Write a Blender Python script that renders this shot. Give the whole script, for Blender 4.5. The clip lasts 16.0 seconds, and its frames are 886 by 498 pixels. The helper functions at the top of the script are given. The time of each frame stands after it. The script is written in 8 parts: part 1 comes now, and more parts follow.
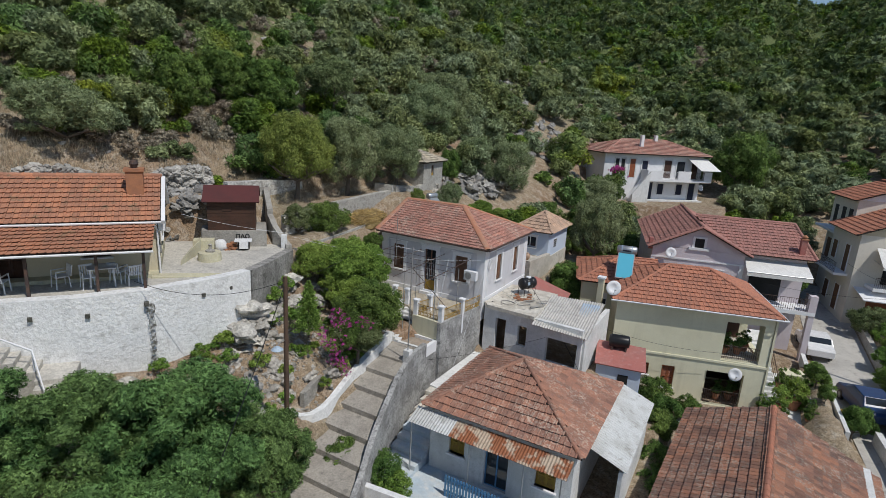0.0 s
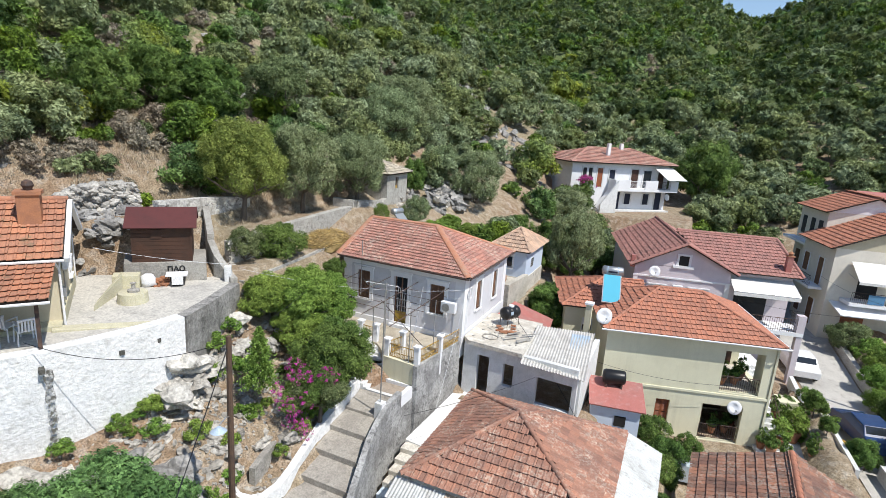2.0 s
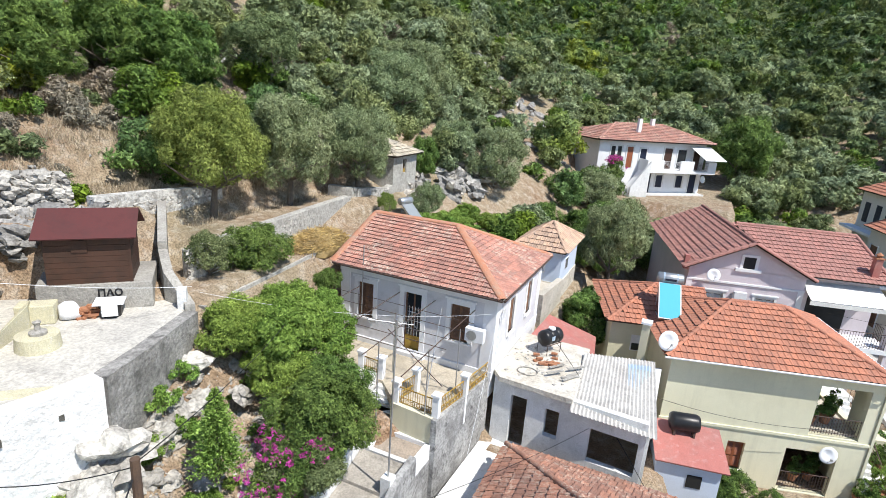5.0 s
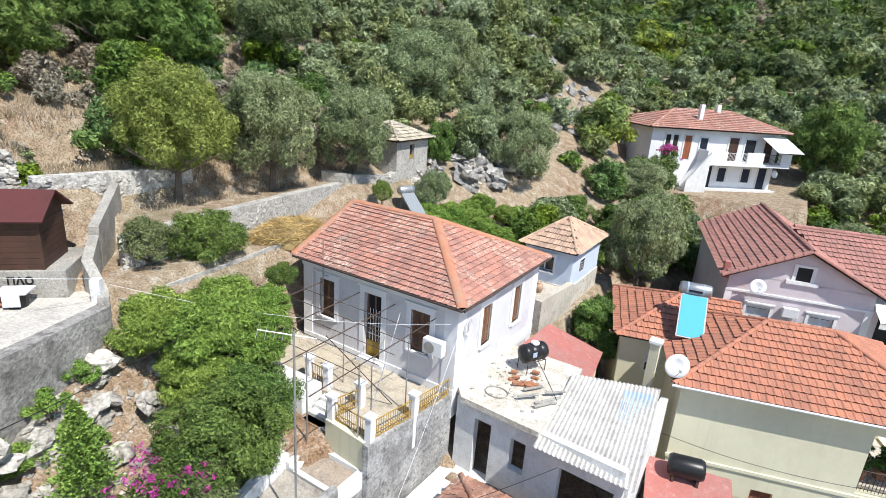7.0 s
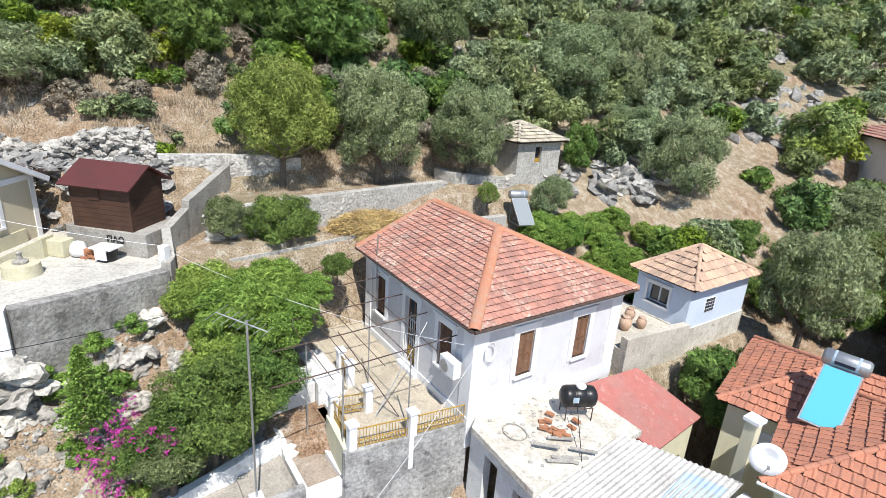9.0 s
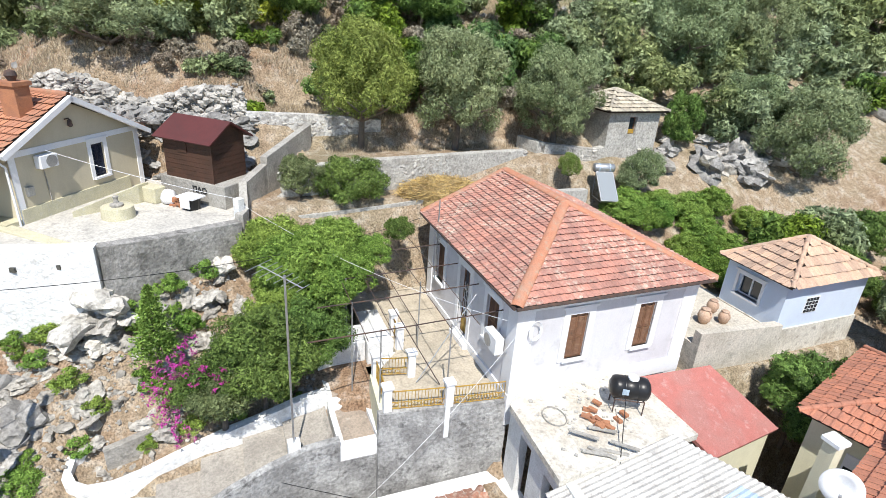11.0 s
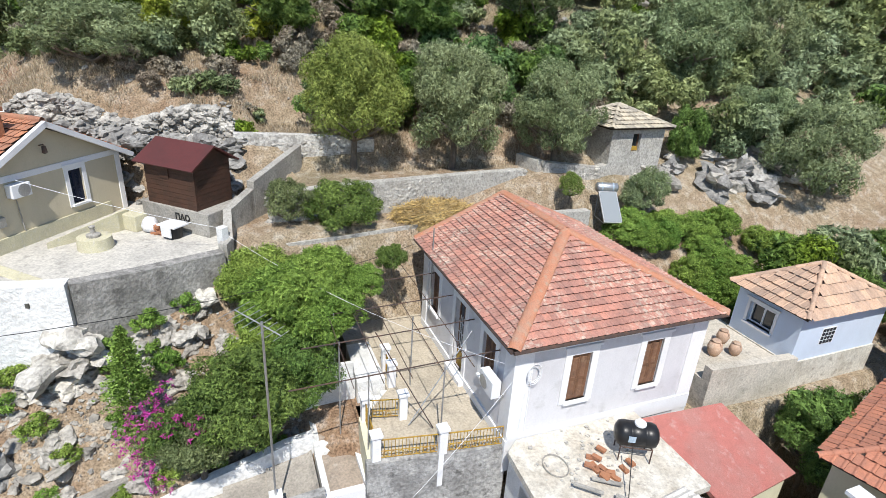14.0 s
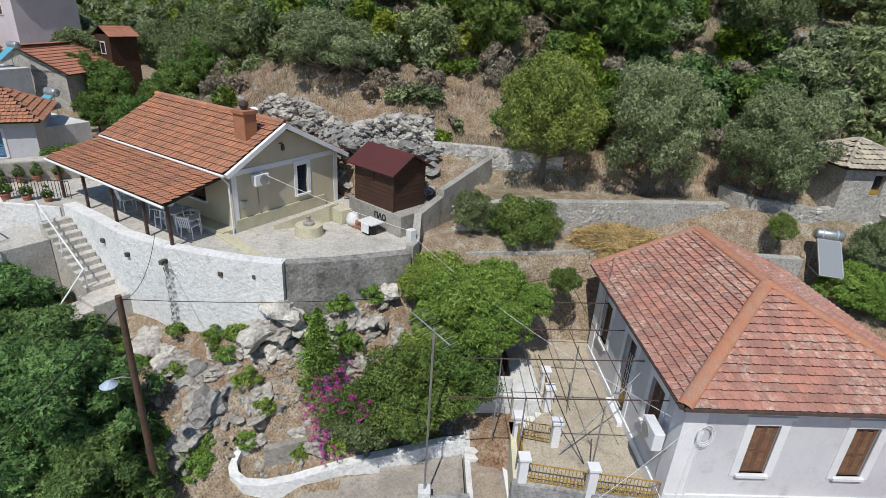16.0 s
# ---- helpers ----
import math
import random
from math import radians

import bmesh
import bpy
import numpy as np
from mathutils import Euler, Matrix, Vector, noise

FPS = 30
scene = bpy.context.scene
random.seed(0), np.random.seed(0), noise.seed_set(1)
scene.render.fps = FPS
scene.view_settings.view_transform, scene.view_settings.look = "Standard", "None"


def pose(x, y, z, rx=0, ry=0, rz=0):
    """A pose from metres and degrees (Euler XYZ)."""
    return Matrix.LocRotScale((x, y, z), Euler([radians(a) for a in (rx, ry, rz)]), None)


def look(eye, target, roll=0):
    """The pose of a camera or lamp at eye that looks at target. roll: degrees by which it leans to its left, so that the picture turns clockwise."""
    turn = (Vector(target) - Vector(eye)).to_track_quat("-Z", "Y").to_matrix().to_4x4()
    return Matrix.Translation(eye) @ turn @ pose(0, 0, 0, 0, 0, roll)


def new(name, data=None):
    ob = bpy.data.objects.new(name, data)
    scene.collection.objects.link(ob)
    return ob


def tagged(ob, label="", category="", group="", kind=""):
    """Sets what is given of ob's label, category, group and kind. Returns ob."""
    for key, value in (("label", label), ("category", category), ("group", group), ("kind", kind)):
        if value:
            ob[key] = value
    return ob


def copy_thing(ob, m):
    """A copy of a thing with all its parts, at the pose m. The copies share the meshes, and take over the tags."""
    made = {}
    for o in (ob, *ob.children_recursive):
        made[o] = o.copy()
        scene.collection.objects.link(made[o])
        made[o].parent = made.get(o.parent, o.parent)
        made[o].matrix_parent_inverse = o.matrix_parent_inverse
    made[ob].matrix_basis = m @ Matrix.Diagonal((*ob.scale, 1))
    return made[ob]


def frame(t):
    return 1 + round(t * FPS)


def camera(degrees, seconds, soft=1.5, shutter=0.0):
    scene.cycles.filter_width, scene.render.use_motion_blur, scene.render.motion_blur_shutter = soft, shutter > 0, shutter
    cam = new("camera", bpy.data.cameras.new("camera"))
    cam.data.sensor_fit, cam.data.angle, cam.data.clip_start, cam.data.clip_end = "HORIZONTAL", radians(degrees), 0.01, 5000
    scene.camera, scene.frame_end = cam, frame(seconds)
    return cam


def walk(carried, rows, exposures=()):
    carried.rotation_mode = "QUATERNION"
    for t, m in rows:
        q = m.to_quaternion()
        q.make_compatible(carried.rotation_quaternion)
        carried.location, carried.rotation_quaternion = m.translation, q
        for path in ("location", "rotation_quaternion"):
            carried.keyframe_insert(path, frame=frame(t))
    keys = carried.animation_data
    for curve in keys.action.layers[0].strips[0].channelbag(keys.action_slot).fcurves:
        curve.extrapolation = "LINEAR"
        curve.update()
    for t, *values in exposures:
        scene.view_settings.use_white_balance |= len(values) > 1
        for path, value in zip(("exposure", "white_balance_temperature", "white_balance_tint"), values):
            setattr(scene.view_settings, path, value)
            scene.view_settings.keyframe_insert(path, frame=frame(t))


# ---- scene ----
cam = camera(78.4, 16.0, soft=0.6)
METRES, EYE, TILT, LEAN, TURN = 24.0, 20.0, 0.0, 0.0, 29.0
ROWS = [
    (0.0, 0.0, 0.0, 0.0, 0.84, -14.18, -3.31),
    (0.5, -0.0123, 0.0389, 0.0003, -2.74, -13.78, -3.47),
    (1.0, -0.0243, 0.0779, 0.0024, -4.09, -13.6, -3.62),
    (1.5, -0.0338, 0.118, 0.0047, -4.29, -13.52, -3.74),
    (2.0, -0.0432, 0.1605, 0.0061, -4.22, -13.49, -3.88),
    (2.5, -0.0518, 0.2052, 0.004, -4.12, -14.1, -3.94),
    (3.0, -0.0615, 0.2583, 0.0037, -4.08, -16.43, -4.07),
    (3.5, -0.0702, 0.3114, 0.0031, -4.08, -16.26, -4.11),
    (4.0, -0.0761, 0.3489, 0.0028, -4.04, -16.18, -4.18),
    (4.2, -0.0787, 0.3632, 0.0022, -4.10, -16.10, -4.18),
    (4.7, -0.0727, 0.3956, 0.0009, -4.06, -16.19, -4.15),
    (5.2, -0.0481, 0.4230, -0.0016, -3.89, -16.30, -4.09),
    (5.7, -0.0130, 0.4486, -0.0043, -3.56, -16.48, -4.02),
    (6.3, 0.0318, 0.4816, -0.0069, -2.85, -16.85, -3.98),
    (6.5, 0.0461, 0.4937, -0.0073, -2.37, -17.19, -3.97),
    (7.0, 0.0948, 0.5194, -0.0084, 3.87, -18.01, -4.04),
    (7.5, 0.1473, 0.5469, -0.0085, 7.77, -18.24, -3.96),
    (8.0, 0.2009, 0.5768, -0.0072, 14.97, -18.73, -3.98),
    (8.5, 0.2504, 0.6076, -0.0067, 19.37, -18.89, -3.92),
    (9.0, 0.2938, 0.6392, -0.0062, 27.47, -19.35, -3.83),
    (9.5, 0.3285, 0.6693, -0.0059, 37.05, -19.85, -3.67),
    (9.7, 0.3368, 0.6735, -0.0059, 38.00, -21.30, -3.66),
    (10.2, 0.3461, 0.6816, -0.0063, 38.69, -22.39, -3.67),
    (10.8, 0.3419, 0.6880, -0.0072, 39.34, -23.26, -3.71),
    (11.3, 0.3335, 0.6930, -0.0080, 39.69, -23.64, -3.73),
    (11.8, 0.3275, 0.6995, -0.0084, 39.85, -23.70, -3.72),
    (12.0, 0.3264, 0.7028, -0.0085, 39.89, -23.68, -3.7),
    (12.5, 0.3235, 0.7108, -0.0086, 39.9, -23.51, -3.62),
    (13.0, 0.32, 0.7196, -0.008, 39.84, -23.31, -3.52),
    (13.5, 0.3175, 0.7275, -0.0074, 39.74, -23.12, -3.43),
    (14.0, 0.3154, 0.7344, 0.0085, 39.71, -23.0, -3.35),
    (14.5, 0.3149, 0.7377, 0.0278, 39.65, -22.85, -3.28),
    (15.0, 0.3153, 0.7372, 0.0312, 42.05, -22.83, -3.23),
    (15.5, 0.3153, 0.7339, 0.0307, 49.19, -23.18, -3.31),
    (16.0, 0.3138, 0.7319, 0.0279, 59.66, -23.65, -3.43),
]
walk(cam, [(t, pose(0, 0, EYE, TILT, LEAN, TURN) @ pose(METRES * x, METRES * y, METRES * z, 90 + pitch, roll, yaw)) for t, x, y, z, yaw, pitch, roll in ROWS],
     [(0.0, -0.50), (0.5, -0.35), (1.0, -0.13), (2.0, 0.28), (3.0, 0.46), (4.0, 0.50), (6.5, 0.60), (9.0, 0.58), (12.5, 0.58), (14.0, 0.38), (15.0, 0.18), (15.5, 0.02), (16.0, -0.20)])

# ---- light ----
SUN_AZ, SUN_EL = -18.0, 57.0          # degrees; azimuth counted from +x towards +y
world = bpy.data.worlds.new("world")
scene.world = world
world.use_nodes = True
wn = world.node_tree.nodes
sky = wn.new("ShaderNodeTexSky")
sky.sky_type = 'NISHITA'
sky.sun_disc = False
sky.sun_elevation = radians(SUN_EL)
sky.sun_rotation = radians(90.0 - SUN_AZ)
sky.air_density, sky.dust_density, sky.ozone_density = 1.0, 0.15, 2.0
wn["Background"].inputs["Strength"].default_value = 0.125
world.node_tree.links.new(sky.outputs["Color"], wn["Background"].inputs["Color"])
sun = new("sun", bpy.data.lights.new("sun", 'SUN'))
sun.data.energy, sun.data.angle, sun.data.color = 4.4, radians(0.55), (1.0, 0.965, 0.905)
sdir = Vector((math.cos(radians(SUN_AZ)) * math.cos(radians(SUN_EL)), math.sin(radians(SUN_AZ)) * math.cos(radians(SUN_EL)), math.sin(radians(SUN_EL))))
sun.matrix_world = look(sdir * 200, (0, 0, 0))


# ---- materials ----
def mat(name, c1, c2=None, c3=None, s1=0.6, s2=9.0, rough=0.85, bump=0.25, bs=25.0, metal=0.0, rand=0.0, thr=(0.45, 0.62), streak=0.0, spec=0.3, grit=0.3, lichen=None):
    """c1 base, c2 large soft patches, c3 fine spots; rand: lightness that differs from piece to piece."""
    m = bpy.data.materials.new(name)
    m.use_nodes = True
    N, L = m.node_tree.nodes, m.node_tree.links
    bsdf = N["Principled BSDF"]
    bsdf.inputs["Roughness"].default_value = rough
    bsdf.inputs["Metallic"].default_value = metal
    bsdf.inputs["Specular IOR Level"].default_value = spec
    geo = N.new("ShaderNodeNewGeometry")
    pos = geo.outputs["Position"]

    def noise_at(scale, detail=4.0, vec=pos):
        n = N.new("ShaderNodeTexNoise")
        n.inputs["Scale"].default_value, n.inputs["Detail"].default_value = scale, detail
        n.inputs["Roughness"].default_value = 0.62
        L.new(vec, n.inputs["Vector"])
        return n.outputs["Fac"]

    def mix(f, a, b, mode='MIX'):
        x = N.new("ShaderNodeMix")
        x.data_type, x.blend_type = 'RGBA', mode
        for i, v in ((0, f), (6, a), (7, b)):
            if isinstance(v, (int, float)):
                x.inputs[i].default_value = v
            elif isinstance(v, tuple):
                x.inputs[i].default_value = (*v, 1)
            else:
                L.new(v, x.inputs[i])
        return x.outputs[2]

    def span(v, a, b, lo=0.0, hi=1.0):
        r = N.new("ShaderNodeMapRange")
        r.inputs[1].default_value, r.inputs[2].default_value, r.inputs[3].default_value, r.inputs[4].default_value = a, b, lo, hi
        L.new(v, r.inputs[0])
        return r.outputs[0]

    col = mix(0.0, c1, c1)
    if c2:
        col = mix(span(noise_at(s1), thr[0], thr[1]), col, c2)
    if c3:
        col = mix(span(noise_at(s2, 5.0), 0.56, 0.70, 0, 0.85), col, c3)
    if streak:
        mp = N.new("ShaderNodeMapping")
        mp.inputs["Scale"].default_value = (2.2, 2.2, 0.16)
        L.new(pos, mp.inputs["Vector"])
        col = mix(span(noise_at(1.6, 5.0, mp.outputs[0]), 0.52, 0.72, 0, streak), col, tuple(0.42 * v for v in c1))
    col = mix(span(noise_at(bs * 1.3, 6.0), 0.38, 0.68, 0.0, grit), col, (0.03, 0.03, 0.03))
    col = mix(span(noise_at(3.3, 8.0), 0.50, 0.72, 0.0, 0.8 * grit), col, tuple(0.38 * v for v in c1))
    if lichen:
        # pale crusts gathered in clumps
        both = N.new("ShaderNodeMath")
        both.operation = 'MULTIPLY'
        L.new(span(noise_at(0.85, 3.0), 0.42, 0.60), both.inputs[0])
        L.new(span(noise_at(9.0, 6.0), 0.47, 0.62, 0, 0.72), both.inputs[1])
        col = mix(both.outputs[0], col, lichen)
    if rand:
        oi = N.new("ShaderNodeObjectInfo")
        add = N.new("ShaderNodeMath")
        L.new(oi.outputs["Random"], add.inputs[0])
        L.new(geo.outputs["Random Per Island"], add.inputs[1])
        fr = N.new("ShaderNodeMath")
        fr.operation = 'FRACT'
        L.new(add.outputs[0], fr.inputs[0])
        hs = N.new("ShaderNodeHueSaturation")
        L.new(span(fr.outputs[0], 0, 1, 1 - rand, 1 + rand), hs.inputs["Value"])
        L.new(span(fr.outputs[0], 0, 1, 1 - 0.25 * rand, 1 + 0.25 * rand), hs.inputs["Saturation"])
        L.new(col, hs.inputs["Color"])
        col = hs.outputs["Color"]
    L.new(col, bsdf.inputs["Base Color"])
    if bump:
        b = N.new("ShaderNodeBump")
        b.inputs["Strength"].default_value, b.inputs["Distance"].default_value = bump, 0.05
        L.new(noise_at(bs, 5.0), b.inputs["Height"])
        L.new(b.outputs[0], bsdf.inputs["Normal"])
    return m


def leaf_mat(name, c1, c2, rand=0.38, trans=0.24, cut=0.0, open_=0.51, mass=False):
    """Leaf shading; cut: fineness of the leaflets into which each spray is broken; mass: tints vary from tree to tree."""
    m = bpy.data.materials.new(name)
    m.use_nodes = True
    N, L = m.node_tree.nodes, m.node_tree.links
    geo = N.new("ShaderNodeNewGeometry")
    oi = N.new("ShaderNodeObjectInfo")
    mx = N.new("ShaderNodeMix")
    mx.data_type = 'RGBA'
    mx.inputs[6].default_value, mx.inputs[7].default_value = (*c1, 1), (*c2, 1)
    nz = N.new("ShaderNodeTexNoise")
    nz.inputs["Scale"].default_value = 0.55
    L.new(geo.outputs["Position"], nz.inputs["Vector"])
    ad = N.new("ShaderNodeMath")
    ad.operation = 'MULTIPLY_ADD'
    L.new(geo.outputs["Random Per Island"], ad.inputs[0])
    ad.inputs[1].default_value = 0.6
    sb = N.new("ShaderNodeMapRange")
    sb.inputs[1].default_value, sb.inputs[2].default_value, sb.inputs[3].default_value, sb.inputs[4].default_value = 0.3, 0.7, -0.1, 0.5
    L.new(nz.outputs["Fac"], sb.inputs[0])
    L.new(sb.outputs[0], ad.inputs[2])
    L.new(ad.outputs[0], mx.inputs[0])
    hs = N.new("ShaderNodeHueSaturation")
    mr = N.new("ShaderNodeMapRange")
    mr.inputs[3].default_value, mr.inputs[4].default_value = 1 - rand, 1 + rand
    L.new(geo.outputs["Random Per Island"], mr.inputs[0])
    L.new(mr.outputs[0], hs.inputs["Value"])
    h2 = N.new("ShaderNodeMapRange")
    h2.inputs[3].default_value, h2.inputs[4].default_value = 0.485, 0.515
    if mass:
        n3 = N.new("ShaderNodeTexNoise")
        n3.inputs["Scale"].default_value, n3.inputs["Detail"].default_value = 0.24, 1.0
        L.new(geo.outputs["Position"], n3.inputs["Vector"])
        h2.inputs[1].default_value, h2.inputs[2].default_value = 0.36, 0.64
        h2.inputs[3].default_value, h2.inputs[4].default_value = 0.478, 0.518
        L.new(n3.outputs["Fac"], h2.inputs[0])
        st = N.new("ShaderNodeMapRange")
        st.inputs[1].default_value, st.inputs[2].default_value, st.inputs[3].default_value, st.inputs[4].default_value = 0.36, 0.64, 1.18, 0.86
        L.new(n3.outputs["Fac"], st.inputs[0])
        L.new(st.outputs[0], hs.inputs["Saturation"])
    else:
        L.new(oi.outputs["Random"], h2.inputs[0])
    L.new(h2.outputs[0], hs.inputs["Hue"])
    L.new(mx.outputs[2], hs.inputs["Color"])
    df = N["Principled BSDF"]
    df.inputs["Roughness"].default_value = 0.55
    df.inputs["Specular IOR Level"].default_value = 0.12
    L.new(hs.outputs[0], df.inputs["Base Color"])
    tr = N.new("ShaderNodeBsdfTranslucent")
    L.new(hs.outputs[0], tr.inputs["Color"])
    ms = N.new("ShaderNodeMixShader")
    ms.inputs[0].default_value = trans
    L.new(df.outputs[0], ms.inputs[1])
    L.new(tr.outputs[0], ms.inputs[2])
    last = ms.outputs[0]
    if cut:
        n2 = N.new("ShaderNodeTexNoise")
        n2.inputs["Scale"].default_value, n2.inputs["Detail"].default_value, n2.inputs["Roughness"].default_value = cut, 2.0, 0.6
        L.new(geo.outputs["Position"], n2.inputs["Vector"])
        gt = N.new("ShaderNodeMath")
        gt.operation = 'GREATER_THAN'
        gt.inputs[1].default_value = open_
        L.new(n2.outputs["Fac"], gt.inputs[0])
        tp = N.new("ShaderNodeBsdfTransparent")
        m2 = N.new("ShaderNodeMixShader")
        L.new(gt.outputs[0], m2.inputs[0])
        L.new(last, m2.inputs[1])
        L.new(tp.outputs[0], m2.inputs[2])
        last = m2.outputs[0]
    L.new(last, N["Material Output"].inputs["Surface"])
    return m


M = {}
M["white"] = mat("white_limewash", (0.78, 0.78, 0.77), (0.66, 0.66, 0.64), (0.6, 0.6, 0.58), s1=0.5, s2=5, streak=0.25, bump=0.15)
M["lilac"] = mat("pale_lilac_plaster", (0.63, 0.625, 0.65), (0.585, 0.58, 0.605), (0.52, 0.515, 0.53), s1=0.5, s2=2.5, streak=0.10, bump=0.12, grit=0.1)
M["trimwhite"] = mat("white_paint", (0.79, 0.79, 0.80), (0.73, 0.73, 0.74), None, bump=0.08, grit=0.1)
M["cream"] = mat("cream_plaster", (0.70, 0.67, 0.50), (0.64, 0.61, 0.45), None, s1=0.4, streak=0.15, bump=0.1, grit=0.1)
M["beige"] = mat("beige_plaster", (0.56, 0.50, 0.37), (0.51, 0.45, 0.33), None, s1=0.4, streak=0.1, bump=0.1, grit=0.1)
M["palecream"] = mat("pale_cream_plaster", (0.72, 0.67, 0.58), (0.66, 0.615, 0.53), None, s1=0.4, streak=0.1, bump=0.1, grit=0.1)
M["yellow"] = mat("yellow_plaster", (0.60, 0.56, 0.39), (0.55, 0.51, 0.37), (0.58, 0.56, 0.50), s1=0.8, bump=0.15)
M["pink"] = mat("pale_pink_plaster", (0.64, 0.57, 0.60), (0.58, 0.52, 0.55), None, s1=0.4, streak=0.1, bump=0.1, grit=0.1)
M["blue"] = mat("pale_blue_plaster", (0.58, 0.66, 0.78), (0.54, 0.61, 0.72), None, s1=0.5, bump=0.1, grit=0.1)
M["limewall"] = mat("rough_limewashed_wall", (0.82, 0.82, 0.81), (0.71, 0.71, 0.70), (0.55, 0.54, 0.52), s1=1.0, s2=2.6, bump=1.0, bs=7.0, thr=(0.5, 0.75), grit=0.2)
M["concrete"] = mat("weathered_concrete", (0.42, 0.40, 0.36), (0.32, 0.30, 0.27), (0.22, 0.21, 0.19), s1=0.7, s2=3.0, bump=0.6, bs=12, grit=0.4)
M["pave"] = mat("pale_worn_concrete_paving", (0.60, 0.55, 0.47), (0.48, 0.44, 0.37), (0.32, 0.30, 0.26), s1=0.8, s2=2.5, bump=0.4, bs=12, grit=0.35)
M["terrace"] = mat("grey_worn_concrete", (0.60, 0.57, 0.51), (0.50, 0.475, 0.43), (0.36, 0.34, 0.31), s1=0.7, s2=2.2, bump=0.4, bs=10, grit=0.35)
M["stained"] = mat("black_stained_render", (0.50, 0.495, 0.48), (0.29, 0.285, 0.275), (0.15, 0.145, 0.14), s1=0.9, s2=2.6, bump=1.0, bs=8, thr=(0.42, 0.6), streak=0.5, grit=0.5)
M["darkwall"] = mat("dark_weathered_rubble_render", (0.40, 0.385, 0.36), (0.25, 0.24, 0.222), (0.12, 0.115, 0.105), s1=1.1, s2=2.8, bump=1.0, bs=8, thr=(0.42, 0.6), streak=0.4, grit=0.5)
M["stone"] = mat("grey_rubble_stone", (0.50, 0.475, 0.43), (0.34, 0.32, 0.29), (0.15, 0.14, 0.13), s1=1.4, s2=6, bump=0.8, bs=9, rand=0.28)
M["mortar"] = mat("pale_mortar", (0.54, 0.52, 0.475), (0.43, 0.41, 0.37), (0.28, 0.27, 0.25), s1=1.2, s2=4, bump=1.0, bs=9, grit=0.5)
M["rock"] = mat("grey_limestone_rock", (0.50, 0.47, 0.42), (0.33, 0.305, 0.265), (0.11, 0.10, 0.088), s1=1.6, s2=4.5, bump=1.0, bs=6, rand=0.2, grit=0.5)
M["crag"] = mat("pale_limestone_crag", (0.62, 0.59, 0.53), (0.46, 0.43, 0.385), (0.16, 0.15, 0.135), s1=1.4, s2=3.5, bump=1.0, bs=6, rand=0.18, grit=0.5)
M["alley"] = mat("grey_alley_concrete", (0.42, 0.385, 0.335), (0.34, 0.31, 0.27), (0.22, 0.205, 0.18), s1=0.9, s2=3.0, bump=0.5, bs=12, grit=0.35)
M["outcrop"] = mat("weathered_grey_outcrop", (0.40, 0.385, 0.36), (0.27, 0.26, 0.245), (0.10, 0.095, 0.09), s1=1.2, s2=3.0, bump=1.0, bs=6, rand=0.22, grit=0.5)
M["yard"] = mat("beige_stained_yard_concrete", (0.53, 0.465, 0.365), (0.44, 0.385, 0.30), (0.27, 0.245, 0.20), s1=0.9, s2=2.2, bump=0.4, bs=12, grit=0.35)
M["brownpave"] = mat("brown_cement_paving", (0.40, 0.33, 0.265), (0.31, 0.26, 0.21), (0.5, 0.45, 0.38), s1=1.4, s2=3.5, bump=0.4, bs=12, grit=0.35)
M["road"] = mat("pale_concrete_road", (0.52, 0.50, 0.46), (0.43, 0.41, 0.38), (0.3, 0.285, 0.26), s1=0.4, s2=2.0, bump=0.3)
M["tileA"] = mat("weathered_red_clay_tile", (0.48, 0.235, 0.18), (0.42, 0.215, 0.17), (0.36, 0.20, 0.15), s1=0.8, s2=7.0, rand=0.2, bump=0.4, bs=18, lichen=(0.56, 0.50, 0.41))
M["tileB"] = mat("brown_clay_tile", (0.38, 0.19, 0.13), (0.32, 0.165, 0.12), (0.30, 0.17, 0.12), s1=0.7, s2=7, rand=0.22, bump=0.4, bs=18, lichen=(0.50, 0.41, 0.33))
M["tileC"] = mat("orange_red_clay_tile", (0.48, 0.205, 0.13), (0.43, 0.185, 0.12), (0.36, 0.18, 0.13), s1=0.6, s2=6, rand=0.14, bump=0.3, bs=18)
M["tileY"] = mat("mossy_orange_clay_tile", (0.48, 0.22, 0.13), (0.42, 0.20, 0.125), (0.24, 0.18, 0.11), s1=0.9, s2=2.5, rand=0.16, bump=0.3, bs=18)
M["tileD"] = mat("dull_maroon_clay_tile", (0.42, 0.205, 0.17), (0.37, 0.19, 0.16), (0.34, 0.2, 0.17), s1=0.6, rand=0.12, bump=0.3, bs=18)
M["tileG"] = mat("pale_sandy_clay_tile", (0.55, 0.37, 0.26), (0.49, 0.34, 0.25), (0.60, 0.47, 0.36), s1=0.9, s2=5, rand=0.2, bump=0.3, bs=18)
M["tileJ"] = mat("dark_lichened_clay_tile", (0.30, 0.15, 0.10), (0.22, 0.12, 0.09), (0.27, 0.21, 0.17), s1=0.8, s2=4, rand=0.34, bump=0.4, bs=18, lichen=(0.34, 0.30, 0.25))
M["tileK"] = mat("grey_lichened_tile", (0.50, 0.44, 0.34), (0.42, 0.38, 0.31), (0.3, 0.27, 0.23), s1=1.2, s2=6, rand=0.3, bump=0.4)
# boards coloured near black so gaps under the tiles read as shade
M["underlay"] = mat("roof_boards_gap_shade", (0.05, 0.035, 0.028), (0.035, 0.025, 0.02), None)
